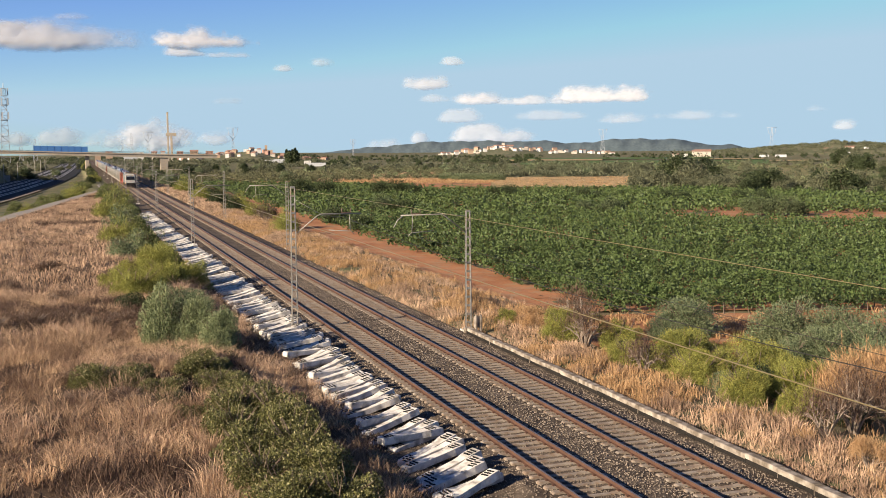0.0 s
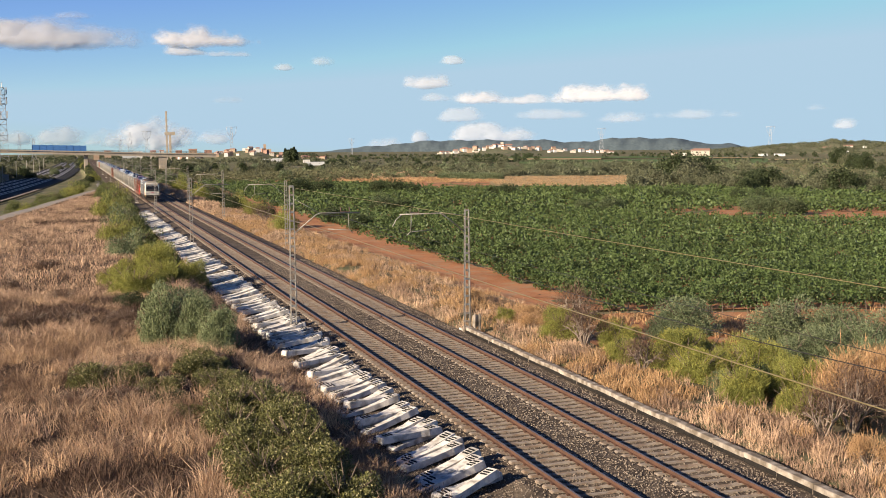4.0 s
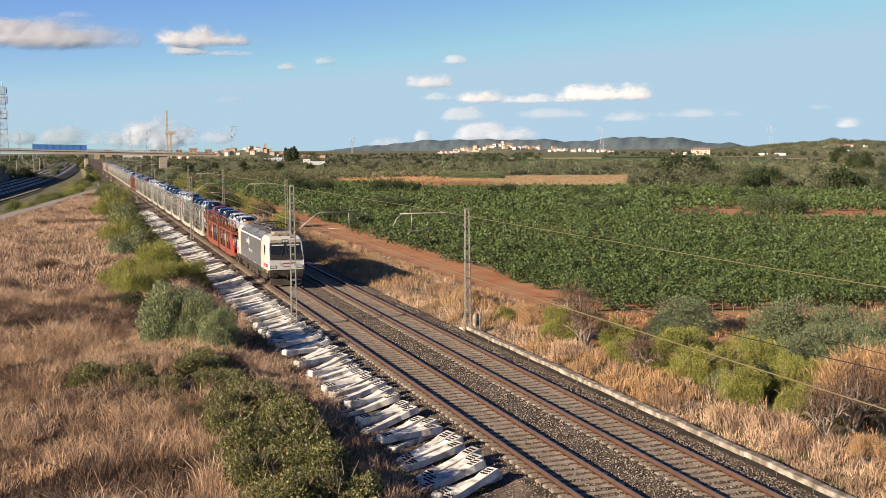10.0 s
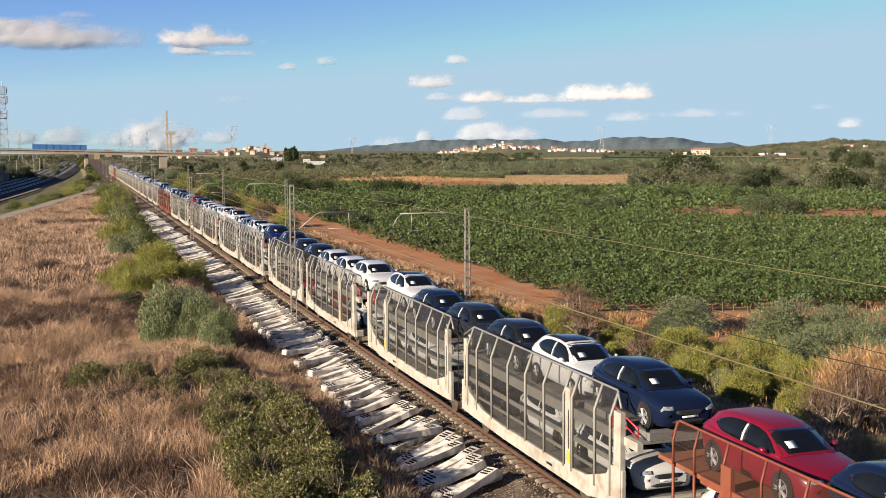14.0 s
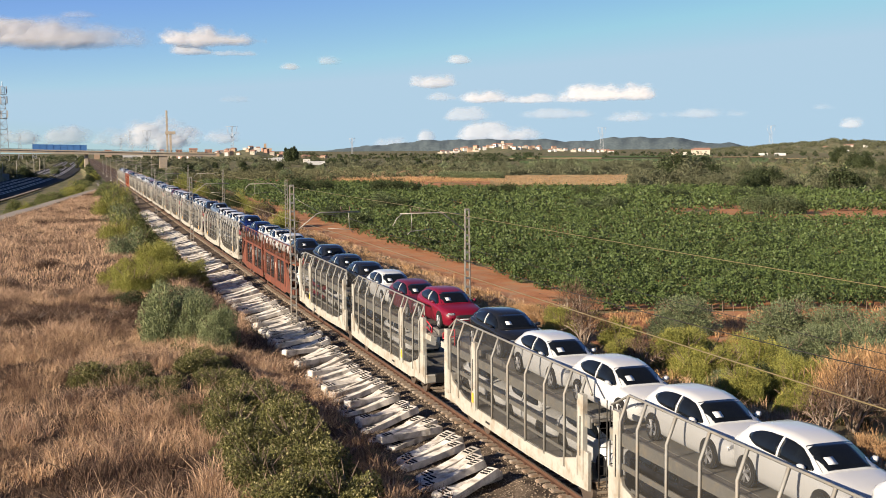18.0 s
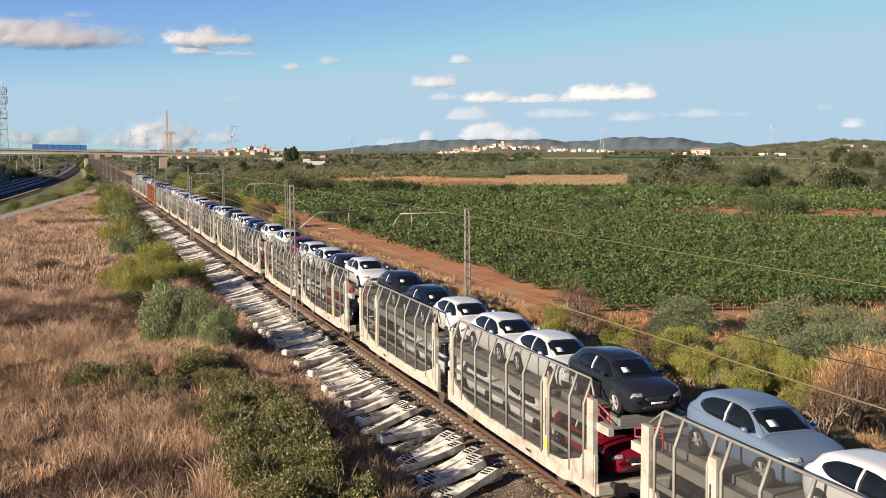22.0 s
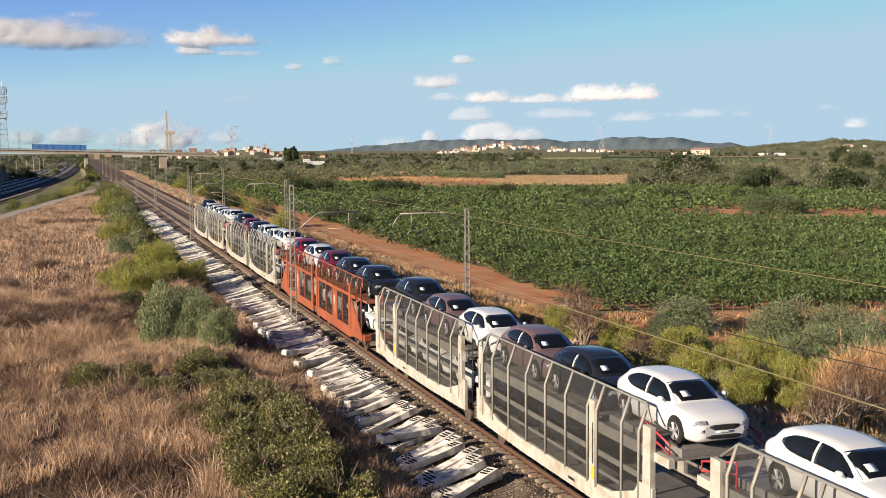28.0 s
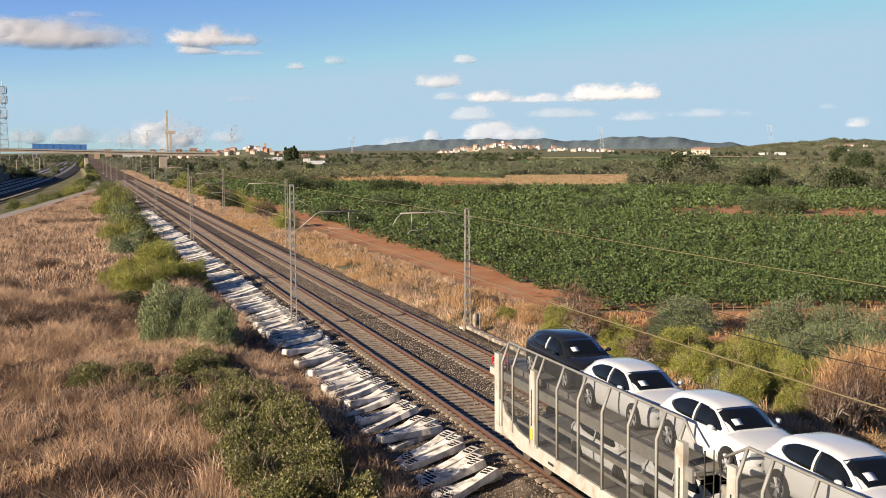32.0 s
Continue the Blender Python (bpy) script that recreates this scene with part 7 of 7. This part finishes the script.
rs = np.random.RandomState(44)
b_, d_ = np.radians(rs.uniform(20.53, 27.53, 1800)), rs.uniform(337, 450, 1800)
grass("dry_grass", EYE.x + d_ * np.sin(b_), d_ * np.cos(b_), .7, .14, L_DRYGOLD, "tall golden grass on the fallow field", 46, 1.0, 9, .7)
b_, d_ = np.radians(rs.uniform(11.63, 18.52, 900)), rs.uniform(425, 560, 900)
grass("dry_grass", EYE.x + d_ * np.sin(b_), d_ * np.cos(b_), .8, .18, L_DRY, "tall pinkish dry grass on the slope", 47, 1.0, 9, .9)
b_, d_ = np.radians(rs.uniform(12.77, 20.82, 1100)), rs.uniform(385, 440, 1100)
grass("dry_grass", EYE.x + d_ * np.sin(b_), d_ * np.cos(b_), .8, .16, L_DRYGOLD, "tall golden grass behind the vines", 48, 1.0, 9, .8)
M_MEADOW = surface("dry_meadow", (.13, .14, .055), (.24, .22, .10), .03, .95, fine=.4, spot=(.26, .19, .11), amount=.4)
field(27.08, 41.34, 262, 700, M_MEADOW, "rough olive-green meadow between the thickets", .25)
field(20.47, 27.59, 335, 452, M_FIELD, "dry stubble field behind the vineyard", .4)
field(13.91, 18.23, 425, 480, M_FIELD, "dry grassy slope behind the vineyard", .3)
field(21.39, 26.10, 1010, 1130, M_FIELD, "pale stubble field on the plain", .8)
field(21.97, 34.20, 760, 1005, M_GREENF, "green vineyard on the plain", .6)
field(21.39, 31.51, 1135, 1320, M_GREENF, "green vineyard on the plain", .6)
field(31.38, 33.94, 1060, 1120, M_FIELD, "pale stubble field on the plain", .9)
field(34.20, 37.85, 900, 960, M_FIELD, "pale stubble field on the plain", .9)

# ---- clouds ----
M_CLOUD = surface("cloud", (.80, .78, .775), (.86, .84, .835), .004, 1.0, fine=.03)
nt = M_CLOUD.node_tree
bs_, out_ = nt.nodes["Principled BSDF"], nt.nodes["Material Output"]
tl_, tr_, m1_, m2_, at_ = (nt.nodes.new("ShaderNode" + k) for k in ("BsdfTranslucent", "BsdfTransparent", "MixShader", "MixShader", "Attribute"))
bs_.inputs["Specular IOR Level"].default_value = 0.0
tl_.inputs[0].default_value = (.74, .76, .82, 1)
m1_.inputs[0].default_value = .5
at_.attribute_name = "cover"
nt.links.new(bs_.outputs[0], m1_.inputs[1]), nt.links.new(tl_.outputs[0], m1_.inputs[2])
nt.links.new(at_.outputs["Fac"], m2_.inputs[0])
nt.links.new(tr_.outputs[0], m2_.inputs[1]), nt.links.new(m1_.outputs[0], m2_.inputs[2])
nt.links.new(m2_.outputs[0], out_.inputs[0])
CLOUDS = []


def cloud(bearing, up, wide, high, thick, seed, label, rag=.42):
    """A cloud with heaped top and flat base, bulging towards the viewer; sizes in degrees."""
    d = 4300.0
    t = radians(1) * d
    nu = max(24, int(wide * 26))
    nv = max(14, int(high * 42))
    u, v = np.meshgrid(np.linspace(-1, 1, nu), np.linspace(-.45, 1, nv))
    env = 1 - np.abs(u) ** 2 - np.where(v > 0, v ** 2 * 1.1, (v / .42) ** 2)
    n_ = billow((u + 1) * wide * .5, v * high * 1.1, seed, 5)
    dens = env * 1.15 + n_ * rag - .1
    alpha = np.clip(dens * .95, 0, 1)
    alpha = alpha * alpha * (3 - 2 * alpha) * thick * .97
    soft = env + billow((u + 1) * wide * .5, v * high * 1.1, seed, 2) * rag * .4
    bulge = np.clip(soft, -.2, 1.4) * high * t * .19 + billow((u + 1) * wide * .9, v * high * 1.8, seed + 9, 3) * high * t * .014 * rag
    x, y = u * wide * t * .5, -bulge + v * high * t * .22
    z = v * high * t * .72
    ok = dens > 0
    i = (np.arange(nv - 1)[:, None] * nu + np.arange(nu - 1)[None]).ravel()
    f = np.stack([i, i + 1, i + nu + 1, i + nu], 1)
    f = f[ok.ravel()[f].any(1)]
    keep, inv = np.unique(f, return_inverse=True)
    ob = sheet("cloud", np.stack([x.ravel(), y.ravel(), z.ravel()], 1)[keep], inv.reshape(-1, 4), M_CLOUD, True)
    ob.data.attributes.new("cover", "FLOAT", "POINT").data.foreach_set("value", alpha.ravel()[keep].astype(np.float32))
    px, py_ = polar(bearing, d)
    ob.matrix_basis = pose(px, py_, EYE.z + math.tan(radians(up)) * d, 0, 0, -bearing)
    tagged(ob, label, "cloud", "clouds", "structure")
    CLOUDS.append((ob, Vector((1.55, -.4, 0))))


HEAP, WISP = "white heaped cloud with a grey flat base", "thin wispy white cloud low in the sky"
for k, (b, up, w, h, th, rg) in enumerate(((-1.69, 5.2, 12.0, 1.9, .95, .2), (-2.95, 5.35, 6.0, 1.4, .9, .3), (-0.01, 6.35, 2.4, .5, .35, .4), (6.16, 5.3, 5.6, 1.3, 1, .45), (5.20, 4.75, 2.4, .7, .85, .35), (6.99, 4.65, 3.0, .4, .45, .4), (17.08, 3.2, 3.2, .9, .7, .45), (19.81, 2.4, 3.0, .9, .85, .4), (22.40, 2.3, 5.4, .6, .7, .4), (25.95, 2.5, 6.0, 1.1, .95, .45),
                                            (3.62, .4, 4.4, 2.0, .7, .5), (4.93, .4, 2.6, 1.1, .5, .5), (1.43, .4, 3.0, 1.2, .5, .5), (-0.92, .5, 3.4, 1.1, .5, .5), (-2.95, .5, 2.4, .8, .5, .5), (20.24, .55, 5.6, 1.2, .6, .5), (11.86, 4.3, 1.6, .7, .4, .5), (10.07, 4.0, 1.3, .45, .55, .4), (18.52, 4.3, 1.4, .5, .5, .5), (23.54, 1.55, 4.0, .6, .3, .5), (30.42, 1.5, 5.0, .6, .25, .5),
                                            (26.94, 1.35, 2.8, .7, .35, .5), (16.85, .45, 1.1, .8, .5, .5), (15.21, .15, 2.2, .7, .5, .5), (6.71, .5, 2.0, .9, .5, .5), (19.09, 1.5, 2.8, .8, .4, .5), (17.80, 2.45, 2.2, .5, .35, .5), (37.60, .9, 1.6, .6, .4, .5), (7.27, 2.4, 1.6, .5, .18, .5), (36.31, 1.75, 1.2, .4, .2, .5))):
    cloud(b, up, w, h, th, 100 + 3 * k, HEAP if h > .9 else WISP, rg)



# ---- everything that moves ----
def motions():
    for ob, s, m in TRAIN:
        rows = []
        for t in (0.0, 8.0, 16.0, 24.0, 32.0):
            rows.append((t, Matrix.Translation((0, NOSE_Y + s - SPEED * (t - NOSE_T), 0)) @ m))
        walk(ob, rows)
    for ob, drift in CLOUDS:
        m = Matrix(ob.matrix_basis)
        walk(ob, [(t, Matrix.Translation(drift * t) @ m) for t in (0.0, 16.0, 32.0)])


motions()
